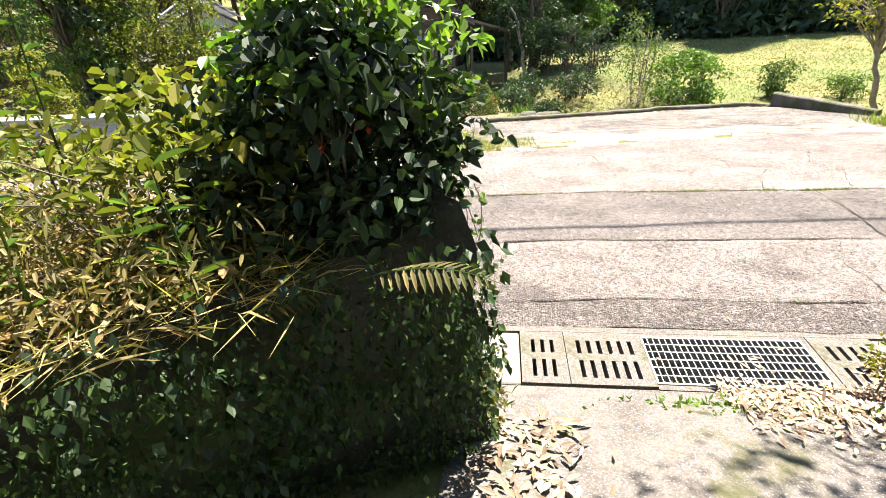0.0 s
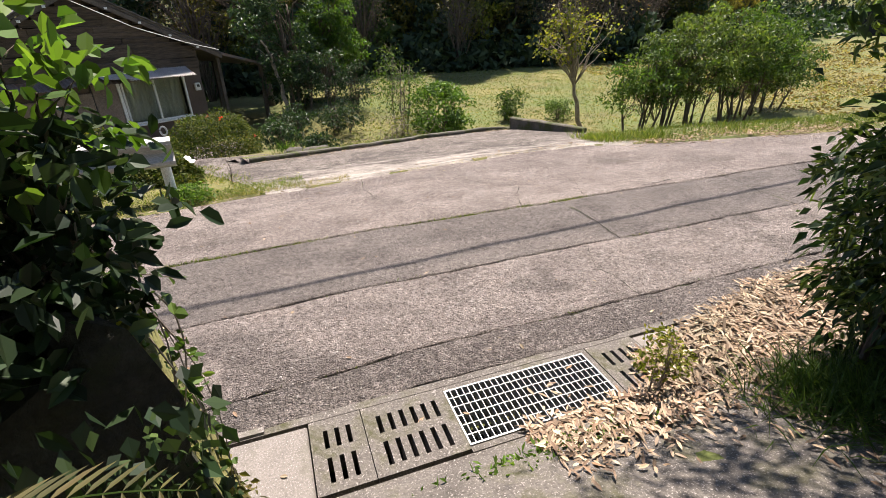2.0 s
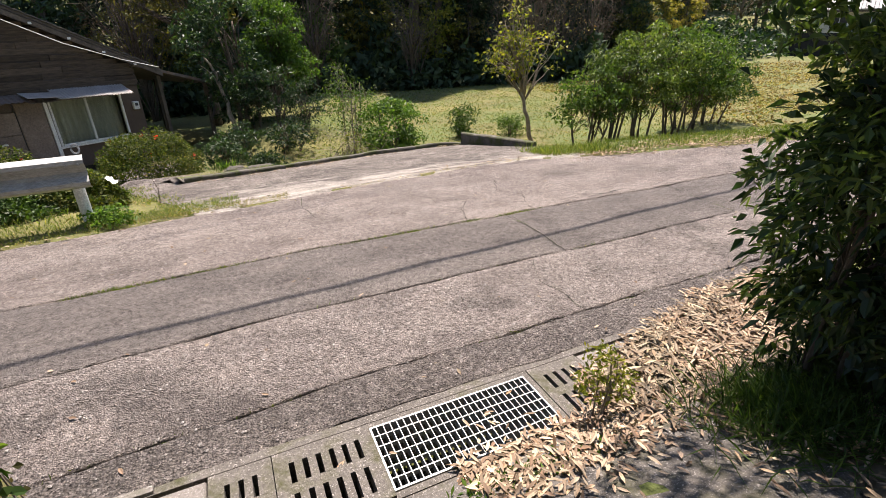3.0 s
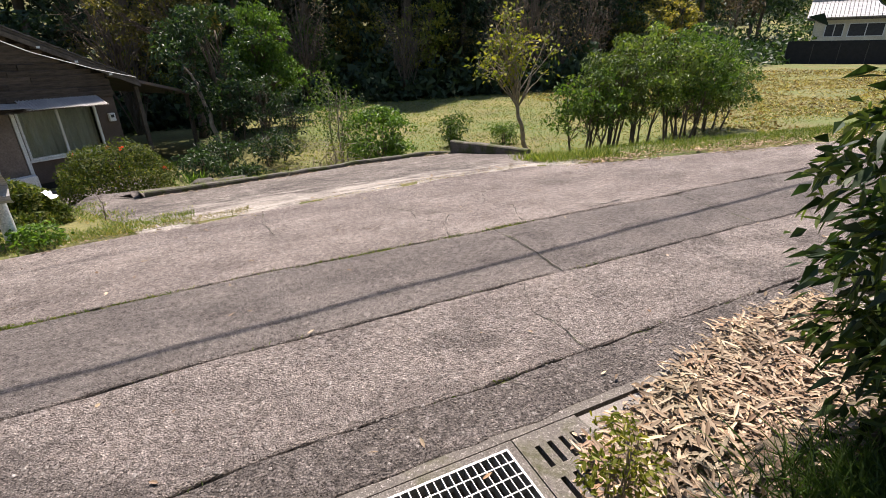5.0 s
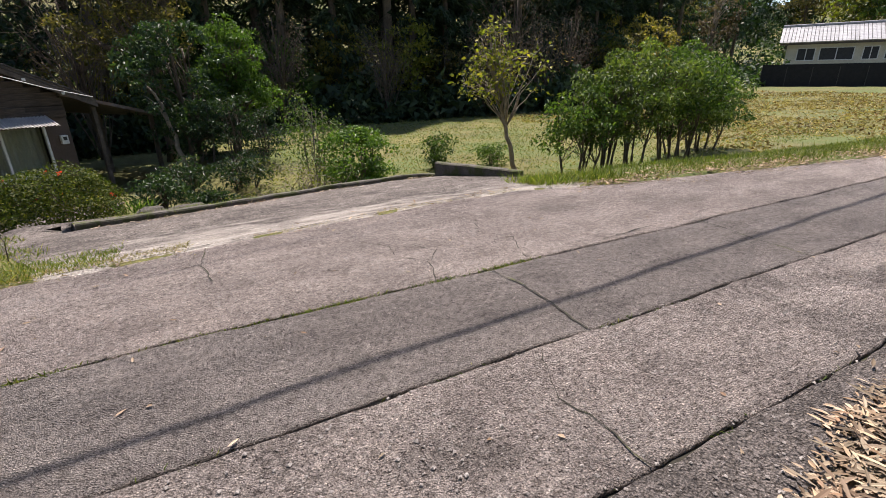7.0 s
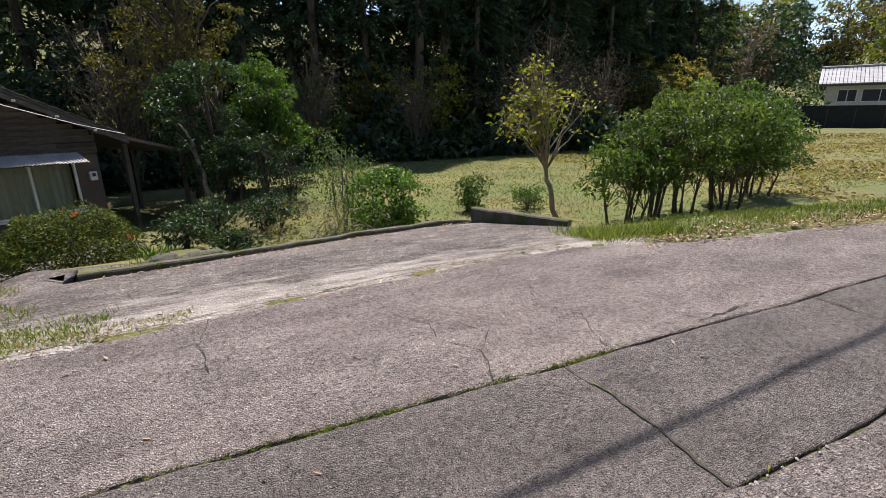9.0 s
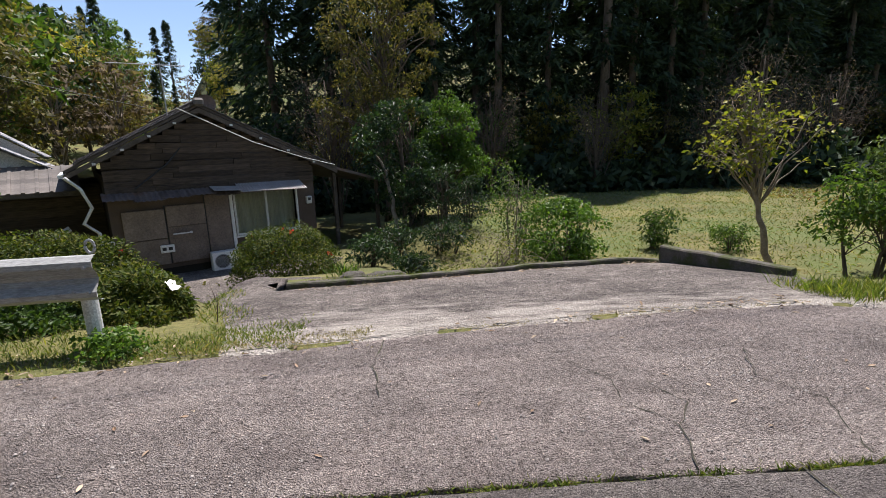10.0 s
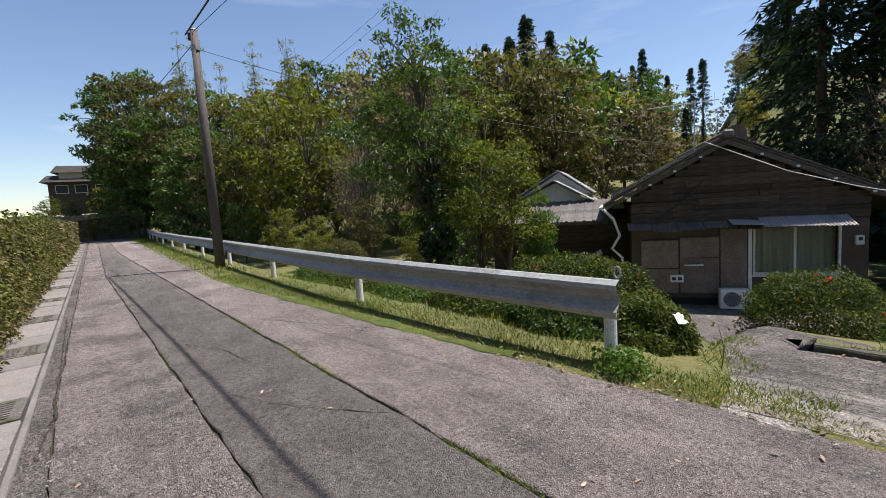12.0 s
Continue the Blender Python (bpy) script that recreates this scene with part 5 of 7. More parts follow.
azalea(51, -1.92, 9.5, 0.93, 0.85, 0.84, 9, "clipped round azalea bush with a few red flowers", zc=-1.05, leaves=13000)
azalea(52, -2.3, 5.25, 0.52, 0.55, 0.6, 1, "rounded azalea bush behind the end of the guard rail", zc=-0.45)
azalea(53, -4.1, 6.4, 1.4, 0.6, 0.8, 5, "clipped azalea hedge behind the guard rail", zc=-0.5, leaves=18000)
azalea(54, -3.1, 4.75, 0.75, 0.32, 0.42, 0, "low tangled hedge beneath the guard rail", zc=-0.25, leaves=7000, mat="lf_mid")
azalea(55, -4.6, 4.7, 0.85, 0.35, 0.42, 0, "low tangled hedge beneath the guard rail", zc=-0.3, leaves=7000, mat="lf_azalea")
azalea(56, -6.2, 4.65, 0.9, 0.35, 0.36, 0, "low tangled hedge beneath the guard rail", zc=-0.3, leaves=6000, mat="lf_mid")
azalea(57, -8.0, 4.65, 1.0, 0.4, 0.36, 0, "low tangled hedge beneath the guard rail", zc=-0.35, leaves=6000, mat="lf_azalea")
azalea(58, -10.2, 4.7, 1.1, 0.45, 0.4, 0, "low tangled hedge beneath the guard rail", zc=-0.35, leaves=6000, mat="lf_mid")
azalea(59, -13.0, 6.0, 1.5, 0.7, 0.8, 0, "rounded green shrub on the bank", zc=-0.8, leaves=9000, mat="lf_mid")
azalea(60, -15.5, 7.5, 1.4, 0.9, 1.1, 0, "rounded grey-green shrub on the bank", zc=-1.1, leaves=9000, mat="lf_olive")

# woods: a few kinds, copied over the slopes
cedars = [make_cedar("cedar", 60 + i, 17 + 2 * i, 2.5 + 0.2 * i, 6400, low=lo) for i, lo in enumerate((0.02, 0.08, 0.2))]


def bearing(x, y):
    """Degrees left of north as seen from the lane."""
    return math.degrees(math.atan2(0.6 - x, y - 0.5))


spots = []
for row, (yy, nn) in enumerate(((28.0, 28), (30.8, 26), (34.5, 24))):
    for k in range(nn):
        x = -16 + k * (74 / nn) + TR.uniform(-0.9, 0.9)
        y = yy + TR.uniform(-1, 1) + max(0, x - 16) * 0.3
        if bearing(x, y) > 20 or x > 44 or (row == 0 and x < -4):
            continue
        spots.append((x, y, 1.0 if x < 25 else 0.8))
for k in range(18):
    x, y = TR.uniform(-75, -40), TR.uniform(62, 105)
    spots.append((x, y, 0.6))
for k in range(14):
    spots.append((25 + 1.6 * k + TR.uniform(-0.6, 0.6), 33 + TR.uniform(-2, 8) + 0.3 * k, 0.95))
spots += [(-41.5, 38.5, 0.72), (-40, 41, 0.76), (-38.3, 42, 0.8), (-36.8, 44.2, 0.7), (-35, 46, 0.58), (-33.6, 47.5, 0.6), (-31, 49, 0.4), (-29.5, 50.5, 0.42), (-27.5, 51.5, 0.34), (-25.5, 52.5, 0.32), (-24, 53, 0.26), (-43.5, 37.5, 0.62)]
scatter(cedars, spots, TR)
for k, (x, y, s_) in enumerate(((-45, 8.5, 1.0), (-46.5, 10.5, 0.92), (-43, 6.8, 0.96), (-41, 12, 0.9), (-40, 14.5, 0.86))):
    make_tree("bamboo", 280 + k, [(0, 0, -0.3), (0.1, 0, 9 * s_), (0.5, 0, 17.5 * s_)], 0.07, [(0.15, 0, 12.0 * s_, 0.9, 0.9, 3.2), (0.45, 0, 16.0 * s_, 0.45, 0.45, 1.9)], 1500, 0.3, 0.06, "lf_bamboo" if k % 2 else "lf_yellow", "tall feathery bamboo rising above the trees", category="bamboo",
              clumps=70, clump=0.2, limbs=50, m=at(x, y), simple=True)
# grey leafless trees along the edge of the wood
bare = [make_tree("bare_tree", 290 + i, [(0, 0, -0.4), (0.2, 0, h * 0.35), (0.1, 0.2, h * 0.9)], 0.09, [(0, 0, h * 0.66, h * 0.3, h * 0.3, h * 0.33)], 420, 0.14, 0.05, mt, lb, clumps=120, clump=0.3, limbs=70, stems=1, bark="bark", twigs=300, dome=False, simple=True, fork=0.1)
        for i, (h, mt, lb) in enumerate(((6.5, "lf_brown", "grey leafless tree at the edge of the dark wood"), (5.0, "lf_rust", "leafless tree with reddish buds at the edge of the wood")))]
scatter(bare, [(4.2, 23.2, 0.9), (9.5, 23.4, 0.8), (15.5, 23.6, 1.0), (18, 24.2, 1.1), (20.5, 24.6, 1.15), (24, 26, 1.0), (-3, 22.5, 1.0), (-22, 11.5, 1.1), (-25, 13, 1.2), (-19, 10.5, 0.9)], TR, 0.9, 1.15)
broad = []
for i, (mat, h, lbl, n_) in enumerate((("lf_mid", 9, "green broadleaf tree on the wooded hillside", 1700), ("lf_olive", 9.5, "olive-brown broadleaf tree on the wooded hillside", 1700),
                                       ("lf_dark", 8.5, "dark evergreen tree on the wooded hillside", 1700), ("lf_bamboo", 10, "golden bamboo clump on the wooded hillside", 1700),
                                       ("lf_brown", 9, "half-bare brownish tree on the wooded hillside", 1700), ("lf_yellow", 8.5, "yellow-green tree on the wooded hillside", 1700))):
    broad.append(make_tree("hillside_tree", 70 + i, [(0, 0, -0.5), (0.2, 0, h * 0.4), (0, 0, h * 0.85)], 0.16, [(0, 0, h * 0.66, 2.3, 2.3, h * 0.33), (0.8, 0.3, h * 0.45, 2.0, 2.0, h * 0.25)], n_ if mat != "lf_brown" else 900, 0.38, 0.22, mat, lbl,
                           clumps=64, clump=0.36, limbs=12 if mat != "lf_brown" else 30, twigs=90 if mat == "lf_brown" else 0, simple=True, bark="bark_pale" if mat == "lf_brown" else "bark"))
spots = []
while len(spots) < 60:
    x, y = TR.uniform(-58, -16), TR.uniform(9, 55)
    b_ = bearing(x, y)
    d_ = math.hypot(x, y)
    if b_ < 38 or y < 17 + 0.28 * (x + 16):
        continue
    spots.append((x, y, 1.0))
for k in range(26):
    b_, d_ = radians(TR.uniform(27, 40)), TR.uniform(62, 105)
    spots.append((-d_ * math.sin(b_), d_ * math.cos(b_), 1.0))
near = []
for i, (mat, h, lbl, n_, tw) in enumerate((("lf_mid", 8.0, "leafy green tree on the bank beside the lane", 6500, 0), ("lf_olive", 8.5, "olive-brown tree on the bank beside the lane", 5600, 60), ("lf_brown", 9, "half-bare brownish tree on the bank beside the lane", 2500, 160), ("lf_yellow", 8, "yellow-green bamboo-like tree on the bank beside the lane", 5600, 0))):
    near.append(make_tree("bank_tree", 270 + i, [(0, 0, -0.5), (0.2, 0, h * 0.4), (0, 0, h * 0.9)], 0.12, [(0, 0, h * 0.62, 2.2, 2.2, h * 0.36), (0.7, 0.3, h * 0.4, 2.0, 2.0, h * 0.3), (-0.5, 0, h * 0.85, 1.1, 1.1, h * 0.16)], n_, 0.22, 0.11, mat, lbl,
                          clumps=120, clump=0.25, limbs=40, twigs=tw, simple=True))
nspots = [(x, y, 1.0) for x, y in ((-24, 9.5), (-27, 8.5), (-30, 7.5), (-33, 7), (-36, 6.2), (-39, 6.5), (-26, 12), (-34, 10.5), (-38, 10), (-42, 6.5), (-45, 6), (-47, 3.6), (-46, 2.9), (-18, 13), (-21, 15), (-17, 16), (-20, 19), (-23, 16), (-16, 20))]
nspots += [(-13.5, 9.5, 0.32), (-16, 9, 0.35), (-19, 8, 0.34), (-22, 7.5, 0.34), (-26, 6.6, 0.34), (-30, 6.0, 0.36), (-14.5, 12, 0.5), (-12.5, 13, 0.4)]
scatter(near, nspots, TR, 0.9, 1.25)
ends = [o for o in near if o.get("label", "").startswith(("leafy", "olive"))]
for k, (x, y, s_) in enumerate(((-46, 4.6, 1.5), (-48, 3.4, 1.7), (-53, 2.4, 1.6), (-54, 6, 1.9), (-57, 4, 1.8), (-42, 7, 1.6), (-38, 9, 1.5))):
    ob = copy_thing(ends[k % 2], Matrix.Identity(4))
    ob.matrix_basis = at(x, y, -0.3, 1.3 * k, s_)
spots += [(-28, 36, 1.2), (-29.5, 34.5, 1.05), (-26.5, 38.5, 1.0)]
for k in range(16):
    b_, d_ = radians(TR.uniform(15, 25)), TR.uniform(48, 80)
    spots.append((-d_ * math.sin(b_), d_ * math.cos(b_), 0.5))
for x, y in ((-58, 8), (-62, 4), (-66, 2), (-60, 14)):
    spots.append((x, y, 1.0))
for x, y in ((-50, -1.5), (-52, -3), (-49.5, -0.3), (-54, -1), (-56, -4), (-58, -2)):
    spots.append((x, y, 0.28))
for k in range(24):
    spots.append((TR.uniform(85, 150), TR.uniform(25, 100), 1.4))
for k in range(50):
    b_, d_ = radians(TR.uniform(19, 46)), TR.uniform(34, 64)
    spots.append((-d_ * math.sin(b_), d_ * math.cos(b_), (0.55 + 0.006 * d_) * (0.5 if b_ < 0.5 else 1.3)))
for k in range(22):
    x = -7 + k * 1.9 + TR.uniform(-0.7, 0.7)
    spots.append((x, 26.6 + TR.uniform(-0.5, 1.0) + max(0, x - 16) * 0.3, 0.5))
for k in range(14):
    spots.append((TR.uniform(30, 50), TR.uniform(38, 52), 0.9))
for k in range(12):
    x = TR.uniform(26, 40)
    spots.append((x, 27 + 0.3 * (x - 26) + TR.uniform(-1, 3), 0.5))
for k in range(34):
    spots.append((TR.uniform(50, 100), TR.uniform(34, 80), 1.35))
# unseen hillside_tree copies to the south, added to block sky light
for x in (-7, -4.8, -2.6, -0.4, 1.8, 4.0, 6.2):
    spots.append((x, -6.3, 1.45))
for x, y in ((-5, -5.5), (-2.4, -5.8), (0.2, -5.6), (2.6, -5.4), (5, -5.2), (-6, -7), (-1, -8.5), (4, -7), (9, -6), (-9, -7.5)):
    spots.append((x, y, 0.8))
scatter(broad, spots, TR, 0.8, 1.3)

# ---- drain channel along the lane ----
drain = empty("drain_channel", label="concrete roadside drain with slotted covers and plain slabs", category="drain", kind="structure")
v, f = [], []
sx = np.concatenate([np.arange(-52, -3, 1.0), np.arange(-3, 4.01, 0.5)])
for i, x in enumerate(sx):
    g = float(gutter_y(x))
    v += [(x, g + 0.075, -0.004), (x, g + 0.022, -0.004), (x, g + 0.022, -0.42), (x, g - 0.44, -0.42), (x, g - 0.475, -0.004), (x, g - 0.60, 0.0), (x, g - 0.60, -0.2)]
    if i:
        o = (i - 1) * 7
        f += [(o + j, o + 7 + j, o + 8 + j, o + 1 + j) for j in range(6)]
mesh_ob("channel", v, f, M["concrete_mossy"], drain)
# near-black sheet painted as the dark inside of the drain
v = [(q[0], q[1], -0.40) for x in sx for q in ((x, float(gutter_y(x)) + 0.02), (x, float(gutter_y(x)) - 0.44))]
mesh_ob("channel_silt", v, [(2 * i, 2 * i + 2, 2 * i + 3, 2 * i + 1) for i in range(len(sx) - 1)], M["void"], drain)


def slotted(w, n_, bare=0.05):
    """A cover w long with two rows of n_ open slots."""
    bm = bmesh.new()
    d = 0.465
    ys_ = [(-d, -d + 0.055), (-d / 2 - 0.03, -d / 2 + 0.03), (-0.08, 0.0)]
    for a, b in ys_:
        box(bm, 0, a, -0.09, w, b, 0.004)
    step = (w - 2 * bare) / n_
    sl = min(0.03, step * 0.4)
    edges = [0.0]
    for k in range(n_):
        c = bare + (k + 0.5) * step
        edges += [c - sl / 2, c + sl / 2]
    edges.append(w)
    for a, b in zip(edges[0::2], edges[1::2]):
        for (y0, y1) in ((ys_[0][1], ys_[1][0]), (ys_[1][1], ys_[2][0])):
            box(bm, a, y0, -0.09, b, y1, 0.004)
    bmesh.ops.remove_doubles(bm, verts=bm.verts, dist=0.0005)
    return bm


def plain(w):
    return boxbm(0, -0.465, -0.09, w, 0.0, 0.0, bev=0.008)


for x, w, k in ((-0.775, 0.28, 3), (-0.49, 0.485, 6), (1.0, 0.36, 4)):
    ob = part("slotted_cover", slotted(w, k), M["concrete_mossy"], drain, "slotted concrete drain cover with mossy slots")
    ob.location = (x, 0.01, 0)
slab = part("cover_slab", plain(0.592), M["concrete"], drain)
slab.location = (-1.375, 0.0, 0.0)
for k in range(5):
    ob = new("cover_slab", slab.data)
    ob.parent = drain
    ob.location = (1.366 + 0.6 * k, 0.0, 0.0)
short = None
x = -1.375
k = 0
while x > -50:
    k += 1
    x -= 0.6
    if k % 4 == 2:
        if short is None:
            short = part("slotted_cover", slotted(0.592, 8), M["concrete_mossy"], drain)
            ob = short
        else:
            ob = new("slotted_cover", short.data)
            ob.parent = drain
    else:
        ob = new("cover_slab", slab.data)
        ob.parent = drain
    ob.matrix_local = pose(x, float(gutter_y(x + 0.3)), 0.003 * math.sin(k * 2.3), 0.4 * math.sin(k * 1.7), 0.3 * math.sin(k), 0)
kb = swept([(x_, float(gutter_y(x_)) + 0.05) for x_ in (-52, -30, -15, -8, -3, -1.0)], 0.05, 0.012, lambda x_, y_: 0.0, "drain_edge", M["concrete"], drain, "thin concrete drain edge", 0.002)

# steel grate
grate = empty("drain_grate", pose(-0.005, -0.028, 0) @ Matrix.Diagonal((0.972, 0.86, 1, 1)), label="galvanised steel drain grate set in a concrete frame", category="grate")
for a in ((0.0, -0.475, 0.985, -0.463), (0.0, -0.012, 0.985, 0.0), (0.0, -0.463, 0.010, -0.012), (0.975, -0.463, 0.985, -0.012)):
    part("frame_bar", boxbm(a[0], a[1], -0.05, a[2], a[3], 0.010), M["steel"], grate)
for a in ((-0.005, -0.475, 0.995, -0.439), (-0.005, -0.026, 0.995, 0.012), (0.955, -0.437, 0.995, -0.028)):
    part("grate_seat", boxbm(a[0], a[1], -0.3, a[2], a[3], 0.002), M["concrete_mossy"], drain)
bar = None
for i in range(1, 26):
    x = 0.985 * i / 26
    if bar is None:
        bar = part("bearing_bar", boxbm(-0.0022, -0.463, -0.04, 0.0022, -0.012, 0.008), M["steel"], grate)
        ob = bar
    else:
        ob = new("bearing_bar", bar.data)
        ob.parent = grate
    ob.location = (x, 0, 0)
bar = None
for i in range(1, 6):
    if bar is None:
        bar = part("cross_bar", boxbm(0.012, -0.0035, -0.02, 0.973, 0.0035, 0.009), M["steel"], grate)
        ob = bar
    else:
        ob = new("cross_bar", bar.data)
        ob.parent = grate
    ob.location = (0, -0.475 * i / 6, 0)

# ---- entry ramp: worn concrete, rising from the lane into the garden ----
v, f = [], []
na, nb = 40, 34
for i in range(na):
    y = -0.5 - 3.4 * i / (na - 1)
    for j in range(nb):
        x = -1.15 + 2.75 * j / (nb - 1)
        z = 0.30 * min(max(-0.55 - y, 0), 2.0) + 0.05 * float(sstep(-0.5, -0.65, y))
        fade = 0.03 * math.sin(x * 4 + 1) * math.sin(y * 5) + 0.008 * math.sin(x * 19) * math.sin(y * 23)
        v.append((x, y, z + 0.012 + 0.4 * fade))
for i in range(na - 1):
    for j in range(nb - 1):
        a = i * nb + j
        f.append((a, a + nb, a + nb + 1, a + 1))
ramp_ob = mesh_ob("entry_path", v, f, M["concrete_mossy"], smooth=True)
tagged(ramp_ob, "rough mossy concrete path sloping down to the lane", "path", kind="structure")

bv, bf = [], []
for i in range(22):
    for j in range(24):
        x, y = 1.55 + 0.12 * math.sin(i * 1.7) + 4.8 * j / 23, -0.52 - 3.2 * i / 21
        bv.append((x, y, 0.30 * min(max(-0.55 - y, 0), 2.0) + 0.05 * float(sstep(-0.5, -0.65, y)) + 0.5 * float(sstep(1.9, 3.2, x) * sstep(-0.5, -1.6, y)) + 0.028 * float(sstep(1.0, 1.6, x)) + 0.02 * math.sin(7 * x) * math.sin(9 * y)))
bf = [(i * 24 + j, (i + 1) * 24 + j, (i + 1) * 24 + j + 1, i * 24 + j + 1) for i in range(21) for j in range(23)]
bed = mesh_ob("garden_bed", bv, bf, M["soil"], smooth=True)
tagged(bed, "bare dark soil under the garden bushes", "soil", kind="structure")

# ---- raised garden wall beside the entry ----
FOOT = [(-1.21, -0.47), (-0.945, -1.02), (-1.65, -1.36), (-2.6, -2.02), (-4.2, -3.0)]


def wall_mesh(points, h_of, thick, name, material, step=0.18, seed=1, base=-0.15):
    """A battered rubble wall along points, with an uneven face and a rounded mossy top."""
    rng = np.random.default_rng(seed)
    pts = []
    for (ax, ay), (bx, by) in zip(points, points[1:]):
        k = max(1, int(math.hypot(bx - ax, by - ay) / step))
        pts += [(ax + (bx - ax) * i / k, ay + (by - ay) * i / k) for i in range(k)]
    pts.append(points[-1])
    rows = 9
    v, f = [], []
    for i, (x, y) in enumerate(pts):
        x2, y2 = pts[min(i + 1, len(pts) - 1)]
        x1, y1 = pts[max(i - 1, 0)]
        dl = math.hypot(x2 - x1, y2 - y1)
        nx, ny = (y2 - y1) / dl, -(x2 - x1) / dl
        h = h_of(x, y)
        for k in range(rows):
            t = k / (rows - 1)
            o = -0.06 * t + rng.normal(0, 0.016) - (0.05 if k == rows - 1 else 0)
            v.append((x + nx * o, y + ny * o, base + (h - base) * t))
        v.append((x - nx * thick * 0.6, y - ny * thick * 0.6, h + 0.03 + rng.normal(0, 0.02)))
        v.append((x - nx * thick, y - ny * thick, h + 0.02))
        v.append((x - nx * thick, y - ny * thick, h - 0.4))
        m_ = rows + 3
        if i:
            o = (i - 1) * m_
            f += [(o + j, o + j + 1, o + m_ + j + 1, o + m_ + j) for j in range(m_ - 1)]
    return mesh_ob(name, v, f, material, smooth=False)


WEST = [(-47, -1.4)] + [(x_, float(wall_y(x_))) for x_ in (-38, -28, -20, -14, -9, -5, -3)] + [(-1.22, -0.50)]
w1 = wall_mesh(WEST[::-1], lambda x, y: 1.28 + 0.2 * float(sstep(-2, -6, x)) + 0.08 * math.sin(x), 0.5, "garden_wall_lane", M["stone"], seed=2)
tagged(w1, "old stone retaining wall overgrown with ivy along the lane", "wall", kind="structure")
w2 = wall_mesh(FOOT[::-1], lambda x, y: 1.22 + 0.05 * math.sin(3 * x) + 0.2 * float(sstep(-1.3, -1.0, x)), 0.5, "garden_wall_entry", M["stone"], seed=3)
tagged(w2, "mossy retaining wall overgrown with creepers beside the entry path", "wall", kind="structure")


# ---- undergrowth ----
def stuff(name, v, f, material, label, category):
    return tagged(mesh_ob(name, v, f, material), label, category, kind="stuff")


def ivy(name, points, h0, h1, n_, ln, wd, mat, label, seed, outward, depth=0.07, hang=0.5):
    rng = np.random.default_rng(seed)
    pts = np.array(points, float)
    seg = np.linalg.norm(np.diff(pts, axis=0), axis=1)
    t = rng.random(n_) * seg.sum()
    k = np.clip(np.searchsorted(np.cumsum(seg), t), 0, len(seg) - 1)
    loc = (t - np.concatenate([[0], np.cumsum(seg)])[k]) / seg[k]
    xy = pts[k] + (pts[k + 1] - pts[k]) * loc[:, None]
    d = (pts[k + 1] - pts[k]) / seg[k][:, None]
    nrm = np.stack([d[:, 1], -d[:, 0]], 1) * outward
    z = h0 + (h1 - h0) * rng.random(n_)
    clump_ = 0.5 + 0.5 * np.sin(t * 6.0 + 3 * np.sin(z * 5)) * np.sin(z * 7 + t * 2.2)
    keep = rng.random(n_) < 0.25 + 0.85 * clump_
    off = depth * (0.2 + rng.random(n_) * (0.4 + clump_))
    pos = np.concatenate([xy + nrm * off[:, None], z[:, None]], 1)[keep]
    grow = np.concatenate([nrm * 0.6, np.full((n_, 1), -hang)], 1)[keep] + rng.normal(0, 0.5, (keep.sum(), 3))
    v, f = leaf_mesh(pos, grow, ln, wd, rng, False, 0.1, 0.2)
    return stuff(name, v, f, M[mat], label, "ivy")


FLIP = FOOT[::-1]
# creepers on this wall wear darker greens that imitate its shaded face
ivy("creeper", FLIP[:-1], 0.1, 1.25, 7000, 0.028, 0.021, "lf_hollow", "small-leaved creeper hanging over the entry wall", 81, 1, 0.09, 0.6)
ivy("creeper", FLIP[:-1], 0.3, 1.28, 1800, 0.038, 0.03, "lf_hollow", "ivy matted over the entry wall, coloured dark for its shade", 82, 1, 0.12, 0.5)
ivy("creeper", FLIP[:-1], 0.05, 1.2, 8000, 0.022, 0.018, "lf_dark", "tiny-leaved creeper hanging over the entry wall", 87, 1, 0.07, 0.7)
ivy("creeper", [FOOT[1], FOOT[0]], 0.05, 0.75, 1500, 0.03, 0.02, "lf_olive", "dry creeper on the wall corner", 83, 1, 0.06, 0.8)
ivy("creeper", FLIP[:2], 0.95, 1.3, 2600, 0.045, 0.022, "lf_dry", "dry tangled creeper over the top of the entry wall", 88, 1, 0.16, 0.5)
ivy("creeper", FLIP[:-1], 0.55, 1.36, 2600, 0.05, 0.034, "lf_camellia", "glossy ivy added over the entry wall top, coloured dark for its shade", 89, 1, 0.1, 0.8)
near_w = [(x_, float(wall_y(x_))) for x_ in (-1.45, -3, -6, -9, -14, -20)]
ivy("ivy", near_w, 0.05, 1.65, 28000, 0.056, 0.038, "lf_dry", "dry brownish ivy covering the lane wall", 84, 1, 0.16, 0.4)
ivy("ivy", near_w, 0.3, 1.8, 9000, 0.055, 0.04, "lf_azalea", "green ivy covering the lane wall", 85, 1, 0.18, 0.4)
ivy("ivy", [(-20, float(wall_y(-20))), (-30, float(wall_y(-30))), (-46, -1.4)], 0.05, 1.7, 9000, 0.14, 0.09, "lf_dry", "ivy covering the far lane wall", 86, 1, 0.2, 0.4)


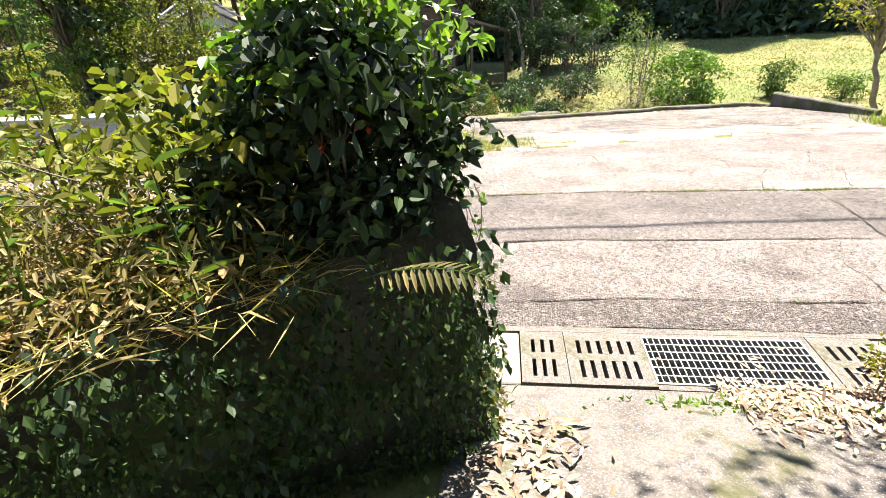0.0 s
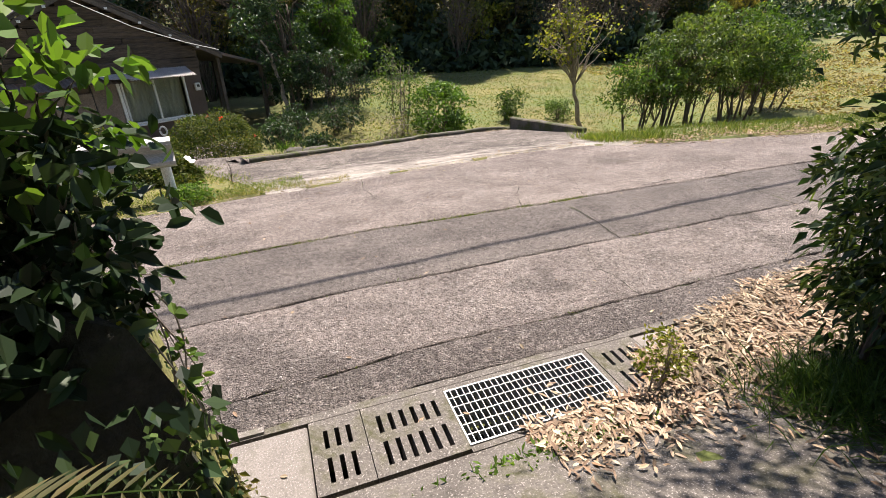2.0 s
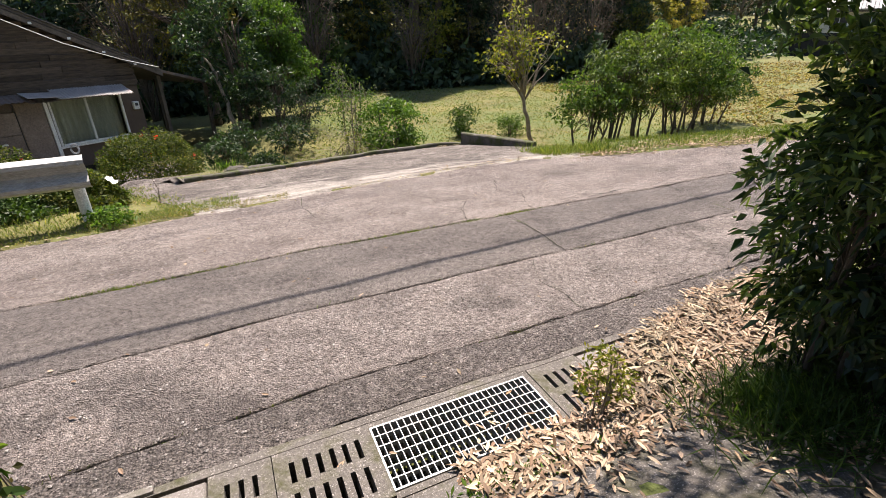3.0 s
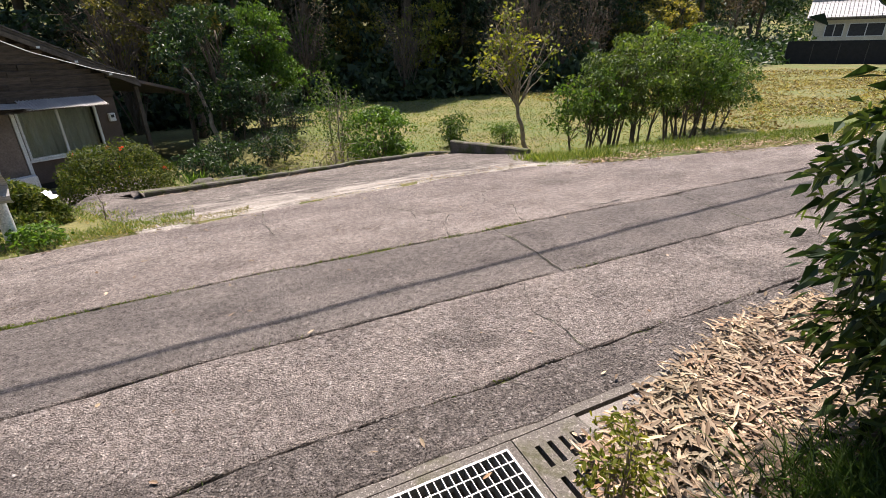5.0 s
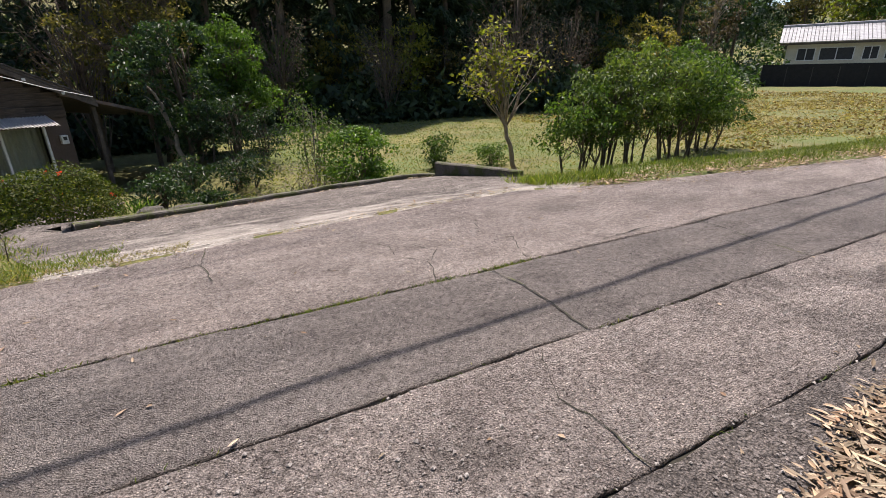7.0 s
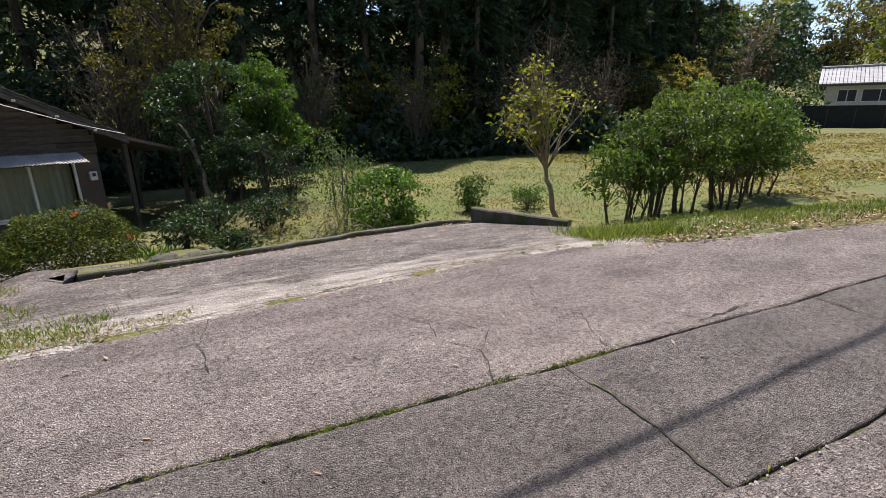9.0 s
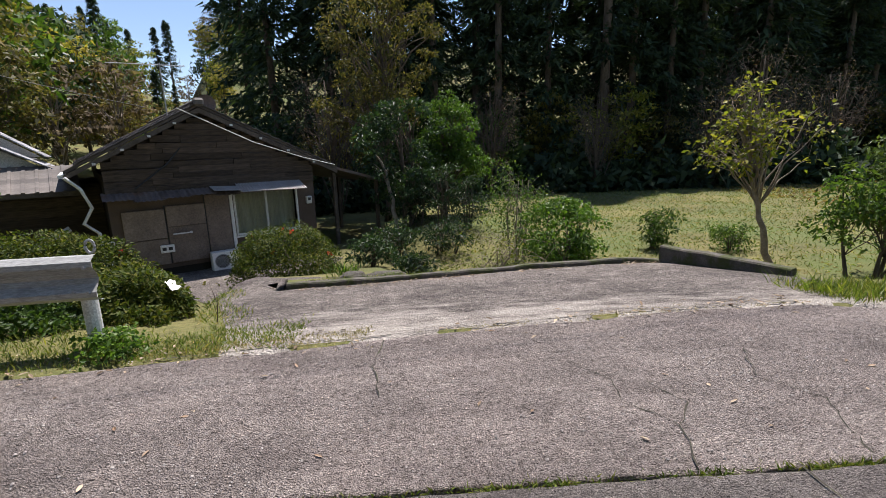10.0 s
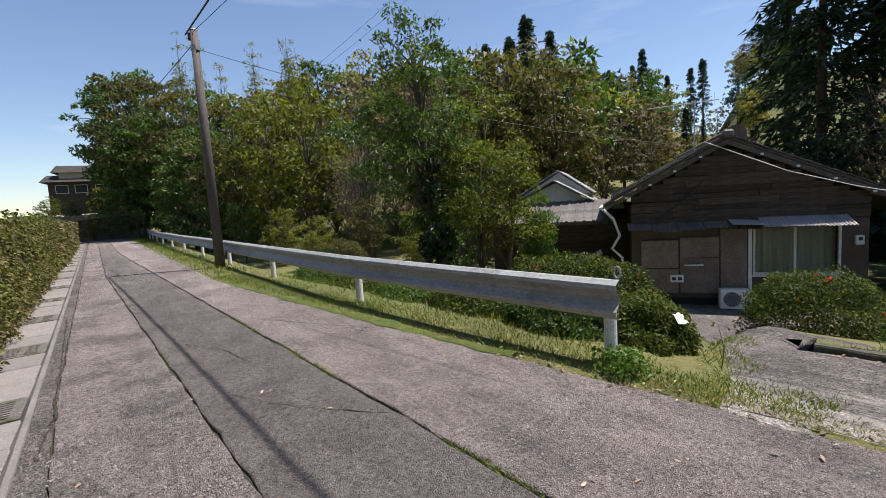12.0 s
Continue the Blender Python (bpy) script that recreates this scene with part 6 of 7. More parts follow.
def bush_stuff(name, seed, c, rad, n_, ln, wd, mat, label, stems=14, fine=True, clumps=50, clump=0.1, flat=0.6, base=None, droop=0.2, up=0.2):
    return make_tree(name, seed, [(0, 0, -0.1), (0, 0, rad[2] * 0.5), (0.02, 0, rad[2] * 1.2)], 0.012, [(0, 0, rad[2], rad[0], rad[1], rad[2])], n_, ln, wd, mat, label, category="shrub",
                     clump=clump, clumps=clumps, stems=stems, fine=fine, flat=flat, droop=droop, limbs=30, m=Matrix.Translation(c))


bush_stuff("camellia_shrub", 91, (-1.46, -0.95, 1.22), (0.3, 0.27, 0.4), 2600, 0.06, 0.036, "lf_camellia", "dark glossy evergreen shrub growing over the garden wall", stems=6, clumps=70, clump=0.085)
bush_stuff("camellia_shrub", 92, (-1.78, -0.92, 1.12), (0.28, 0.24, 0.32), 1300, 0.06, 0.036, "lf_camellia", "dark glossy evergreen shrub growing over the garden wall", stems=5, clumps=56, clump=0.09)
bush_stuff("camellia_shrub", 168, (-1.24, -0.78, 1.25), (0.2, 0.2, 0.3), 1100, 0.058, 0.035, "lf_camellia", "dark glossy evergreen shrub growing over the garden wall", stems=5, clumps=44, clump=0.075)
bush_stuff("garden_shrub", 169, (-1.22, -0.74, 1.62), (0.24, 0.2, 0.2), 340, 0.055, 0.036, "lf_bright", "fresh green shoots at the edge of the garden shrub", stems=4, clumps=24, clump=0.07)
bush_stuff("garden_shrub", 93, (-2.0, -0.95, 1.35), (0.42, 0.3, 0.26), 650, 0.06, 0.036, "lf_yellow", "bright leafy shrub on top of the garden wall", stems=6, clumps=40, clump=0.1)
bush_stuff("dry_bracken", 94, (-2.5, -1.45, 1.15), (0.6, 0.4, 0.2), 1500, 0.055, 0.012, "lf_rust", "rusty dead bracken and weeds on top of the garden wall", stems=3, clumps=60, clump=0.1)
bush_stuff("garden_shrub", 167, (-2.35, -1.2, 1.3), (0.5, 0.35, 0.28), 420, 0.055, 0.022, "lf_yellow", "fresh green weeds among the dead grass on the wall", stems=4, clumps=60, clump=0.08)
bush_stuff("garden_shrub", 95, (-1.5, -0.86, 1.72), (0.32, 0.26, 0.22), 420, 0.062, 0.04, "lf_bright", "fresh green shoots at the top of the garden shrub", stems=4, clumps=26, clump=0.08)
bush_stuff("dry_bracken", 164, (-2.05, -1.3, 1.22), (0.4, 0.3, 0.2), 900, 0.05, 0.011, "lf_dry", "rusty dead bracken and weeds on top of the garden wall", stems=3, clumps=60, clump=0.1)
rng = np.random.default_rng(166)
bloom = empty("red_flowers", label="small red flowers among the shrub leaves", category="flower")
for k in range(7):
    c = np.array([rng.uniform(-1.75, -1.3), rng.uniform(-1.1, -0.8), rng.uniform(1.6, 2.05)])
    fp = np.repeat(c[None], 8, 0) + rng.normal(0, 0.008, (8, 3))
    mesh_ob("flower", *leaf_mesh(fp, rng.normal(0, 1, (8, 3)), 0.03, 0.022, rng, False, 0.0, 0.3), M["flower"], bloom)
# trailing vines on the corner
rng = np.random.default_rng(96)
pieces, lp, lg = [], [], []
for k in range(16):
    y0 = -0.72 + rng.normal(0, 0.13)
    x0 = -0.98 - 0.48 * (y0 + 1.02) + rng.normal(0, 0.02)
    z0 = 1.2 + rng.uniform(-0.1, 0.35)
    ln_ = rng.uniform(0.4, 1.15)
    pts = [(x0 + 0.05 * math.sin(t_ * 3 + k) + 0.03 * t_, y0 + 0.03 * math.sin(t_ * 4 + k), z0 - ln_ * t_ + 0.1 * t_ * (1 - t_)) for t_ in np.linspace(0, 1, 9)]
    pieces.append(tube(pts, [0.0022] * 9, 4))
    for q in pts[1:]:
        for _ in range(2):
            lp.append(np.array(q) + rng.normal(0, 0.012, 3))
            lg.append(rng.normal(0, 1, 3) + np.array([0.4, 0, -0.2]))
vine = empty("trailing_vine", label="trailing vine with small round leaves on the wall corner", category="vine")
mesh_ob("runner", *joined(pieces), M["bark_pale"], vine)
v, f = leaf_mesh(np.array(lp), np.array(lg), 0.032, 0.024, rng, True, 0.1, 0.4)
mesh_ob("foliage", v, f, M["lf_mid"], vine)


# fern fronds
def fern(x, y, z, ang, ln, mat, seed):
    rng = np.random.default_rng(seed)
    t = empty("fern_frond", label="arching fern frond rooted in the garden wall", category="fern", group="wall ferns")
    d = np.array([math.cos(ang), math.sin(ang), 0])
    s = np.array([-d[1], d[0], 0])
    st = [np.array([x, y, z]) + d * ln * q + np.array([0, 0, 0.18 * ln * math.sin(q * 2.2) - 0.1 * ln * q * q]) for q in np.linspace(0, 1, 10)]
    mesh_ob("stalk", *tube(st, [0.003 - 0.0002 * i for i in range(10)], 4), M["lf_mid"], t)
    pos, grow = [], []
    for i, q in enumerate(np.linspace(0.12, 1, 17)):
        p0 = np.array([x, y, z]) + d * ln * q + np.array([0, 0, 0.18 * ln * math.sin(q * 2.2) - 0.1 * ln * q * q])
        for sg in (-1, 1):
            pos.append(p0)
            grow.append(s * sg + d * 0.45 + np.array([0, 0, -0.1]))
    pos, grow = np.array(pos), np.array(grow)
    ls = np.repeat(np.sin(np.linspace(0.5, 3.0, 17)), 2) * ln * 0.22
    v, f = leaf_mesh(pos, grow, 1.0, 0.0, rng, True, 0.15, 1.0)
    n_ = len(pos)
    vv = v.reshape(n_, 6, 3)
    gd = grow / np.linalg.norm(grow, axis=1, keepdims=True)
    for j, (a, w) in enumerate(((0, 0), (0.3, 1), (0.7, 0.75), (1, 0), (0.7, -0.75), (0.3, -1))):
        vv[:, j] = pos + gd * (ls * a)[:, None] + d[None] * (w * ls * 0.09)[:, None]
        vv[:, j, 2] -= 0.2 * ls * a * a
    mesh_ob("frond", vv.reshape(-1, 3), f, M[mat], t)


fern(-1.34, -1.33, 1.3, -0.1, 0.44, "lf_olive", 97)
fern(-1.7, -1.45, 1.2, 0.6, 0.35, "lf_olive", 99)
fern(-1.6, -1.35, 1.25, 1.4, 0.4, "lf_mid", 100)

# tall lily-like weeds with long leaves
for k, (x, y, h, a) in enumerate(((-1.95, -1.45, 0.42, 0.3), (-1.85, -1.3, 0.36, 1.2), (-2.2, -1.6, 0.75, 0.8), (-2.45, -1.45, 0.6, 2.0), (-1.9, -1.2, 0.5, 2.6), (-2.7, -1.75, 0.55, 0.1), (-2.3, -1.25, 0.9, 1.5), (-1.75, -1.5, 0.5, 2.2))):
    rng = np.random.default_rng(110 + k)
    t = empty("tall_weed", label="tall green weed with long drooping leaves on the wall top", category="weed", group="wall weeds")
    st = [np.array([x + 0.12 * h * q * math.cos(a), y + 0.12 * h * q * math.sin(a), 1.22 + h * q]) for q in np.linspace(0, 1, 6)]
    mesh_ob("stalk", *tube(st, [0.005, 0.005, 0.004, 0.004, 0.003, 0.002], 5), M["lf_bright"], t)
    pos = np.array([st[1] + (st[5] - st[1]) * q for q in np.linspace(0, 1, 11)])
    an = np.arange(11) * 2.4 + a
    grow = np.stack([np.cos(an), np.sin(an), np.full(11, 0.5)], 1)
    v, f = leaf_mesh(pos, grow, 0.11, 0.016, rng, True, 0.35, 0.9)
    mesh_ob("foliage", v, f, M["lf_bright"], t)


# blades of grass, straw and fallen leaves
def blades(name, pos, ln, wd, mat, label, seed, lean=0.5, category="grass"):
    rng = np.random.default_rng(seed)
    n_ = len(pos)
    grow = rng.normal(0, lean, (n_, 3))
    grow[:, 2] = 1
    v, f = leaf_mesh(pos, grow, ln, wd, rng, False, 0.15, 0.1)
    return stuff(name, v, f, M[mat], label, category)


def spread(n_, x0, x1, y_of, w, seed, clumpy=0.0, dz=0.0):
    """n_ points on the ground in a band of width w round y_of(x)."""
    rng = np.random.default_rng(seed)
    x = rng.uniform(x0, x1, n_)
    y = y_of(x) + rng.normal(0, 0.5, n_) * w
    if clumpy:
        keep = rng.random(n_) < np.clip(0.5 + clumpy * np.sin(x * 3.1 + seed) * np.sin(x * 1.3 + y * 4), 0, 1)
        x, y = x[keep], y[keep]
    return np.stack([x, y, np.maximum(height(x, y), np.where(y < edge_y(x), -0.005, -9)) + dz], 1)


def clip_verge(pos):
    """Keeps to the grass side of the lane's edge."""
    x, y = pos[:, 0], pos[:, 1]
    return pos[y > edge_y(x) + 0.03 * np.sin(x * 5) + 0.02]


def fallen(name, pos, ln, wd, label, seed, mat="litter", lift=0.02):
    rng = np.random.default_rng(seed)
    n_ = len(pos)
    pos = pos + np.stack([np.zeros(n_), np.zeros(n_), 0.006 + lift * rng.random(n_)], 1)
    grow = rng.normal(0, 1, (n_, 3))
    grow[:, 2] *= 0.12
    v, f = leaf_mesh(pos, grow, ln, wd, rng, True, 0.0, 0.85)
    return stuff(name, v, f, M[mat], label, "leaf litter")


blades("verge_grass", clip_verge(spread(36000, -12, -0.4, lambda x: edge_y(x) + 0.4, 0.55, 120, 0.3)), 0.06, 0.007, "grass", "short green grass under the guard rail", 120)
blades("verge_grass", spread(5000, -46, -12, lambda x: edge_y(x) + 0.5, 0.6, 121), 0.12, 0.02, "grass", "grass verge along the lane", 121)
blades("verge_grass", clip_verge(spread(14000, 5.2, 16, lambda x: edge_y(x) + 0.75, 1.0, 122, 0.4)), 0.1, 0.009, "grass", "rough grass verge beside the lane", 122)
blades("verge_grass", spread(5000, 16, 36, lambda x: edge_y(x) + 1.4, 1.8, 123), 0.16, 0.02, "grass", "rough grass verge beside the lane", 123)
blades("dry_grass", spread(4500, -4, 0.2, lambda x: edge_y(x) + 0.2, 0.2, 124, 0.5), 0.05, 0.006, "straw", "dry straw along the lane edge", 124, 0.9)
blades("dry_grass", spread(5000, 4.6, 16, lambda x: edge_y(x) + 0.25, 0.35, 125, 0.5), 0.08, 0.006, "straw", "dry straw along the lane edge", 125, 1.2)
blades("dry_grass", spread(2600, -1.2, 5.4, lambda x: edge_y(x) + 0.08, 0.13, 126, 0.7), 0.035, 0.005, "straw", "dry straw in the driveway seam", 126, 1.5)
blades("bank_grass", clip_verge(spread(12000, -12, -2.2, lambda x: 5.4 + 0 * x, 1.4, 127)), 0.12, 0.012, "grass", "long grass on the bank behind the guard rail", 127)
blades("kerb_grass", spread(3500, -1.2, 5.6, lambda x: np.interp(x, [-1.2, 4.3, 5.6], [6.95, 7.9, 6.5]), 0.25, 128, 0.5), 0.12, 0.01, "grass", "grass growing along the kerb", 128)
rng = np.random.default_rng(129)
px_, py_ = rng.uniform(1, 22, 26000), rng.uniform(8.2, 25, 26000)
blades("meadow_grass", np.stack([px_, py_, height(px_, py_)], 1), 0.11, 0.02, "grass", "thin short meadow grass", 129, 0.8)
px_, py_ = rng.uniform(1, 26, 16000), rng.uniform(8.2, 25, 16000)
blades("meadow_straw", np.stack([px_, py_, height(px_, py_)], 1), 0.13, 0.018, "straw", "mown straw lying on the meadow", 130, 2.0)
px_, py_ = rng.uniform(20, 42, 9000), rng.uniform(4, 20, 9000)
blades("meadow_straw", np.stack([px_, py_, height(px_, py_)], 1), 0.2, 0.04, "straw", "mown straw lying on the far terrace", 131, 2.0)
fallen("verge_leaves", spread(900, -4, 16, lambda x: edge_y(x) + 0.12, 0.25, 132, 0.6), 0.06, 0.022, "fallen leaves along the lane edge", 132)
blades("verge_grass", clip_verge(spread(9000, 4.5, 16, lambda x: edge_y(x) + 0.55, 0.6, 143, 0.4)), 0.16, 0.009, "grass", "lush green grass on the verge beside the lane", 143)
fallen("verge_leaves", spread(5200, 4.6, 17, lambda x: edge_y(x) + 0.2, 0.42, 144, 0.4), 0.075, 0.026, "thick pale fallen leaves along the verge", 144, lift=0.05)
blades("kerb_grass", clip_verge(spread(1500, 4.4, 5.7, lambda x: edge_y(x) + 0.5, 0.5, 145)), 0.2, 0.01, "grass", "tuft of grass at the corner of the driveway", 145)
px_, py_ = rng.uniform(15, 46, 16000), rng.uniform(7, 25, 16000)
keep = np.sin(px_ * 0.35 + 1.0) * np.sin(py_ * 0.6) + 0.25 > -0.4
px_, py_ = px_[keep], py_[keep]
blades("field_stubble", np.stack([px_, py_, height(px_, py_)], 1), 0.18, 0.08, "lf_rust", "rusty dead stubble on the terraced field", 146, 2.0)
fallen("kerb_leaves", spread(900, -1.0, 5.4, lambda x: np.interp(x, [-1.2, 4.3, 5.6], [6.55, 7.42, 6.0]), 0.14, 133, 0.5), 0.06, 0.02, "brown fallen leaves against the kerb", 133)
rng = np.random.default_rng(134)
px_ = rng.uniform(0.3, 3.6, 17000)
py_ = -0.38 + 0.12 * (px_ - 0.8) + rng.normal(0, 0.22, 17000)
keep = (py_ < np.where(px_ < 1.2, -0.47, np.minimum(-0.58 + 0.29 * px_, 0.2)) + rng.normal(0, 0.04, 17000)) & (py_ > -1.0) | (rng.random(17000) < 0.006)
px_, py_ = px_[keep], py_[keep]
pz_ = np.maximum(height(px_, py_), 0.0)
fallen("bamboo_leaf_litter", np.stack([px_, py_, pz_], 1), 0.058, 0.016, "thick pale bamboo leaf litter beside the drain", 134, lift=0.035)
px_, py_ = rng.normal(-0.78, 0.14, 260), rng.uniform(-1.75, -0.85, 260)
fallen("ramp_leaves", np.stack([px_, py_, 0.30 * np.clip(-0.55 - py_, 0, 2.0) + 0.07], 1), 0.075, 0.022, "fallen leaves at the foot of the garden wall", 135)
px_, py_ = rng.uniform(-4, 5, 120), rng.uniform(-0.4, 4.0, 120)
fallen("scattered_leaves", np.stack([px_, py_, np.zeros(120)], 1), 0.05, 0.018, "single dry leaves scattered on the lane", 136, lift=0.004)
px_, py_ = rng.uniform(-3.8, -1.6, 3600), rng.uniform(-2.6, -0.8, 3600)
keep = wall_front(px_, py_) > 0.05
px_, py_ = px_[keep], py_[keep]
top = np.stack([px_, py_, np.full(len(px_), 1.25)], 1)
fallen("wall_top_leaves", top, 0.075, 0.026, "dry leaves lying on the wall top", 137, "lf_rust", lift=0.12)
blades("wall_top_straw", top + rng.normal(0, 0.05, top.shape) * np.array([1, 1, 0.3]), 0.3, 0.007, "straw", "tangled dry grass on the wall top", 138, 1.4)
blades("wall_top_straw", top[:1500] + np.array([0.12, -0.1, 0.0]), 0.26, 0.008, "straw", "dry grass hanging over the edge of the wall", 147, 2.2)
blades("wall_top_grass", top[:900], 0.2, 0.012, "lf_bright", "fresh weeds on the wall top", 139, 0.8)
# forest floor under the woods
def thicket(n_, x0, x1, y0, y1, top_, mat, seed, label):
    rng = np.random.default_rng(seed)
    px_, py_ = rng.uniform(x0, x1, n_), rng.uniform(y0, y1, n_)
    pos = np.stack([px_, py_, height(px_, py_) + top_ * rng.random(n_) ** 1.5 * (0.5 + 0.5 * np.sin(px_ * 0.9) * np.sin(py_ * 0.8))], 1)
    v, f = leaf_mesh(pos, rng.normal(0, 1, (n_, 3)), 0.5, 0.34, rng, False, 0.1, 0.5, None, True)
    stuff("undergrowth", v, f, M[mat], label, "undergrowth")


thicket(60000, 27, 105, 28, 85, 3.0, "lf_dark", 161, "dark undergrowth covering the wooded far slope")
thicket(14000, -10, 25, 22.8, 28.5, 3.2, "lf_cedar", 164, "dark undergrowth along the edge of the wood")
thicket(10000, -10, 42, 29.5, 46, 2.2, "lf_cedar", 162, "dark undergrowth below the cedars")
# weeds by the drain
px_, py_ = rng.normal(0.42, 0.28, 420), rng.normal(-0.66, 0.045, 420)
blades("drain_weeds", np.stack([px_, py_, height(px_, py_)], 1), 0.05, 0.018, "lf_bright", "small green weeds below the drain", 140, 0.9)
px_, py_ = rng.normal(-1.0, 0.06, 300), rng.normal(-0.62, 0.12, 300)
blades("corner_weeds", np.stack([px_, py_, height(px_, py_)], 1), 0.13, 0.012, "lf_yellow", "grassy weeds at the wall corner", 141, 0.6)
px_, py_ = rng.normal(1.82, 0.2, 2400), rng.normal(-1.02, 0.17, 2400)
blades("mondo_grass", np.stack([px_, py_, height(px_, py_)], 1), 0.25, 0.007, "lf_mid", "arching clump of narrow-leaved grass", 142, 0.7)

# young shrub beside the grate, and the tall bush over the entry
make_tree("seedling", 150, [(0, 0, -0.05), (0.02, 0, 0.18), (0.0, 0, 0.36)], 0.006, [(0, 0, 0.27, 0.16, 0.13, 0.15)], 420, 0.034, 0.014, "lf_yellow", "spindly seedling with small pale leaves beside the grate", category="shrub",
          clump=0.035, clumps=26, stems=6, limbs=20, fine=True, m=Matrix.Translation((1.12, -0.47, 0.03)), bark="bark_pale")
# the extra leaves are a darker green, standing for shade inside the bush
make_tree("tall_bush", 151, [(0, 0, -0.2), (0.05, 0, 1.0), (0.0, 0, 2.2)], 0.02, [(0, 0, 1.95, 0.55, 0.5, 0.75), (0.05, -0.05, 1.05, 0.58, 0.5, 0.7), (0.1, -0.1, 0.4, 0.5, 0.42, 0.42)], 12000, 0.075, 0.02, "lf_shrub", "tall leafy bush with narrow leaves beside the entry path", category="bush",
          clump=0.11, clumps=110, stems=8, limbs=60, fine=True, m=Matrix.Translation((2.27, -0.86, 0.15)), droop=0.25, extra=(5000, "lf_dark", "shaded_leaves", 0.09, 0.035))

make_tree("tall_bush", 152, [(0, 0, -0.2), (0.05, 0, 1.0), (0.0, 0, 2.2)], 0.02, [(0, 0, 1.6, 0.7, 0.6, 1.0), (0, 0, 0.6, 0.7, 0.6, 0.6)], 6000, 0.08, 0.03, "lf_dark", "dark tall bush behind the entry bush", category="bush",
          clump=0.13, clumps=90, stems=8, limbs=40, fine=False, m=Matrix.Translation((2.9, -1.5, 0.5)), droop=0.2)
bush_stuff("shade_shrub", 163, (2.3, -1.45, 0.3), (0.5, 0.42, 0.5), 2200, 0.075, 0.04, "lf_camellia", "low dark shrub in the shade beside the entry path", stems=6, clumps=50, clump=0.11)
rng = np.random.default_rng(153)
px_, py_ = rng.uniform(1.25, 2.6, 800), rng.uniform(-2.4, -1.0, 800)
fallen("bed_leaves", np.stack([px_, py_, 0.30 * np.clip(-0.55 - py_, 0, 2.0) + 0.09], 1), 0.06, 0.016, "dry leaves scattered under the bush", 153, lift=0.02)
px_, py_ = rng.uniform(-2.3, -0.85, 2600), rng.uniform(3.85, 7.0, 2600)
keep = np.abs(px_ - np.interp(py_, [3.8, 4.6, 6, 8], [-0.85, -1.1, -1.75, -2.4])) < 0.22 + 0.1 * np.sin(py_ * 5)
px_, py_ = px_[keep], py_[keep]
blades("edge_grass", np.stack([px_, py_, height(px_, py_)], 1), 0.1, 0.008, "grass", "grass and weeds along the driveway edge", 154, 0.7)
blades("edge_straw", np.stack([px_, py_, height(px_, py_)], 1)[::2], 0.07, 0.006, "straw", "dry grass along the driveway edge", 155, 1.2)

# ---- far buildings ----
fm = Matrix(((0.47, 0.88, 0, 54.9), (-0.88, 0.47, 0, 29.1), (0, 0, 1, 1.55), (0, 0, 0, 1)))
far = empty("far_house", fm, label="single-storey cream house with a grey tiled roof on a terrace", category="house")
part("wall", boxbm(0, 0, -2.6, 18, 6, 1.9), M["cream"], far)
for a, b in ((0.9, 2.4), (2.7, 5.4), (6.0, 7.2), (7.6, 10.6), (11.2, 14.8)):
    w_ = empty("window")
    w_.parent = far
    part("window_frame", boxbm(a, -0.06, 0.3, b, 0.0, 1.5), M["frame"], w_)
    mid_ = (a + b) / 2
    part("pane", boxbm(a + 0.08, -0.08, 0.38, mid_ - 0.04, -0.062, 1.42), M["dark"], w_)
    part("pane", boxbm(mid_ + 0.04, -0.08, 0.38, b - 0.08, -0.062, 1.42), M["dark"], w_)
part("fascia", boxbm(-0.6, -0.75, 1.78, 18.6, -0.68, 1.95), M["fascia"], far)
for sg in (0, 1):
    for i in range(11):
        bm = bmesh.new()
        for c in range(62):
            box(bm, -0.7 + c * 0.31, -0.17, 0, -0.43 + c * 0.31, 0.17, 0.06)
        y_ = -0.7 + (i + 0.5) * 0.34 if sg == 0 else 6.7 - (i + 0.5) * 0.34
        ob = part("tile_course", bm, M["tile_grey"], far)
        ob.matrix_local = pose(0, y_, 1.98 + (i + 0.5) * 0.15, 24 if sg == 0 else -24, 0, 0)
bm = boxbm(-0.7, 2.85, 3.6, 18.7, 3.15, 3.85, bev=0.05)
part("ridge_cap", bm, M["tile_grey"], far)
bm = bmesh.new()
for x_ in (0.0, 17.9):
    box(bm, x_, 1.5, 1.9, x_ + 0.1, 4.5, 3.0)
part("gable_wall", bm, M["cream"], far)
fence = empty("net_fence", fm @ Matrix.Translation((-1.6, -4.0, -0.45)), label="long black net fence in front of the far house", category="fence")
part("net", boxbm(0, 0, -1.75, 30, 0.03, 0.45), M["net"], fence)
for k in range(15):
    part("post", boxbm(k * 2.0 - 0.03, -0.05, -2.2, k * 2.0 + 0.03, 0.0, 0.2), M["dark"], fence)
rw = empty("terrace_wall", fm @ Matrix.Translation((-3, -9.0, -2.15)), label="low concrete retaining wall of the far terrace", category="retaining wall")
for k in range(11):
    part("wall_block", boxbm(k * 3.0, 0, -1.6, k * 3.0 + 2.96, 0.3, 0.0), M["concrete"], rw)
lh = empty("far_house", pose(-66, -1.2, 4.6, 0, 0, 84) @ Matrix.Scale(0.78, 4), label="dark-roofed two-storey farmhouse at the end of the lane", category="house")
part("wall", boxbm(-3.6, 0, -2.4, 4.4, 6, 2.2), M["board"], lh)
part("upper_wall", boxbm(-2.4, 1, 2.2, 3.2, 5, 3.6), M["cream"], lh)
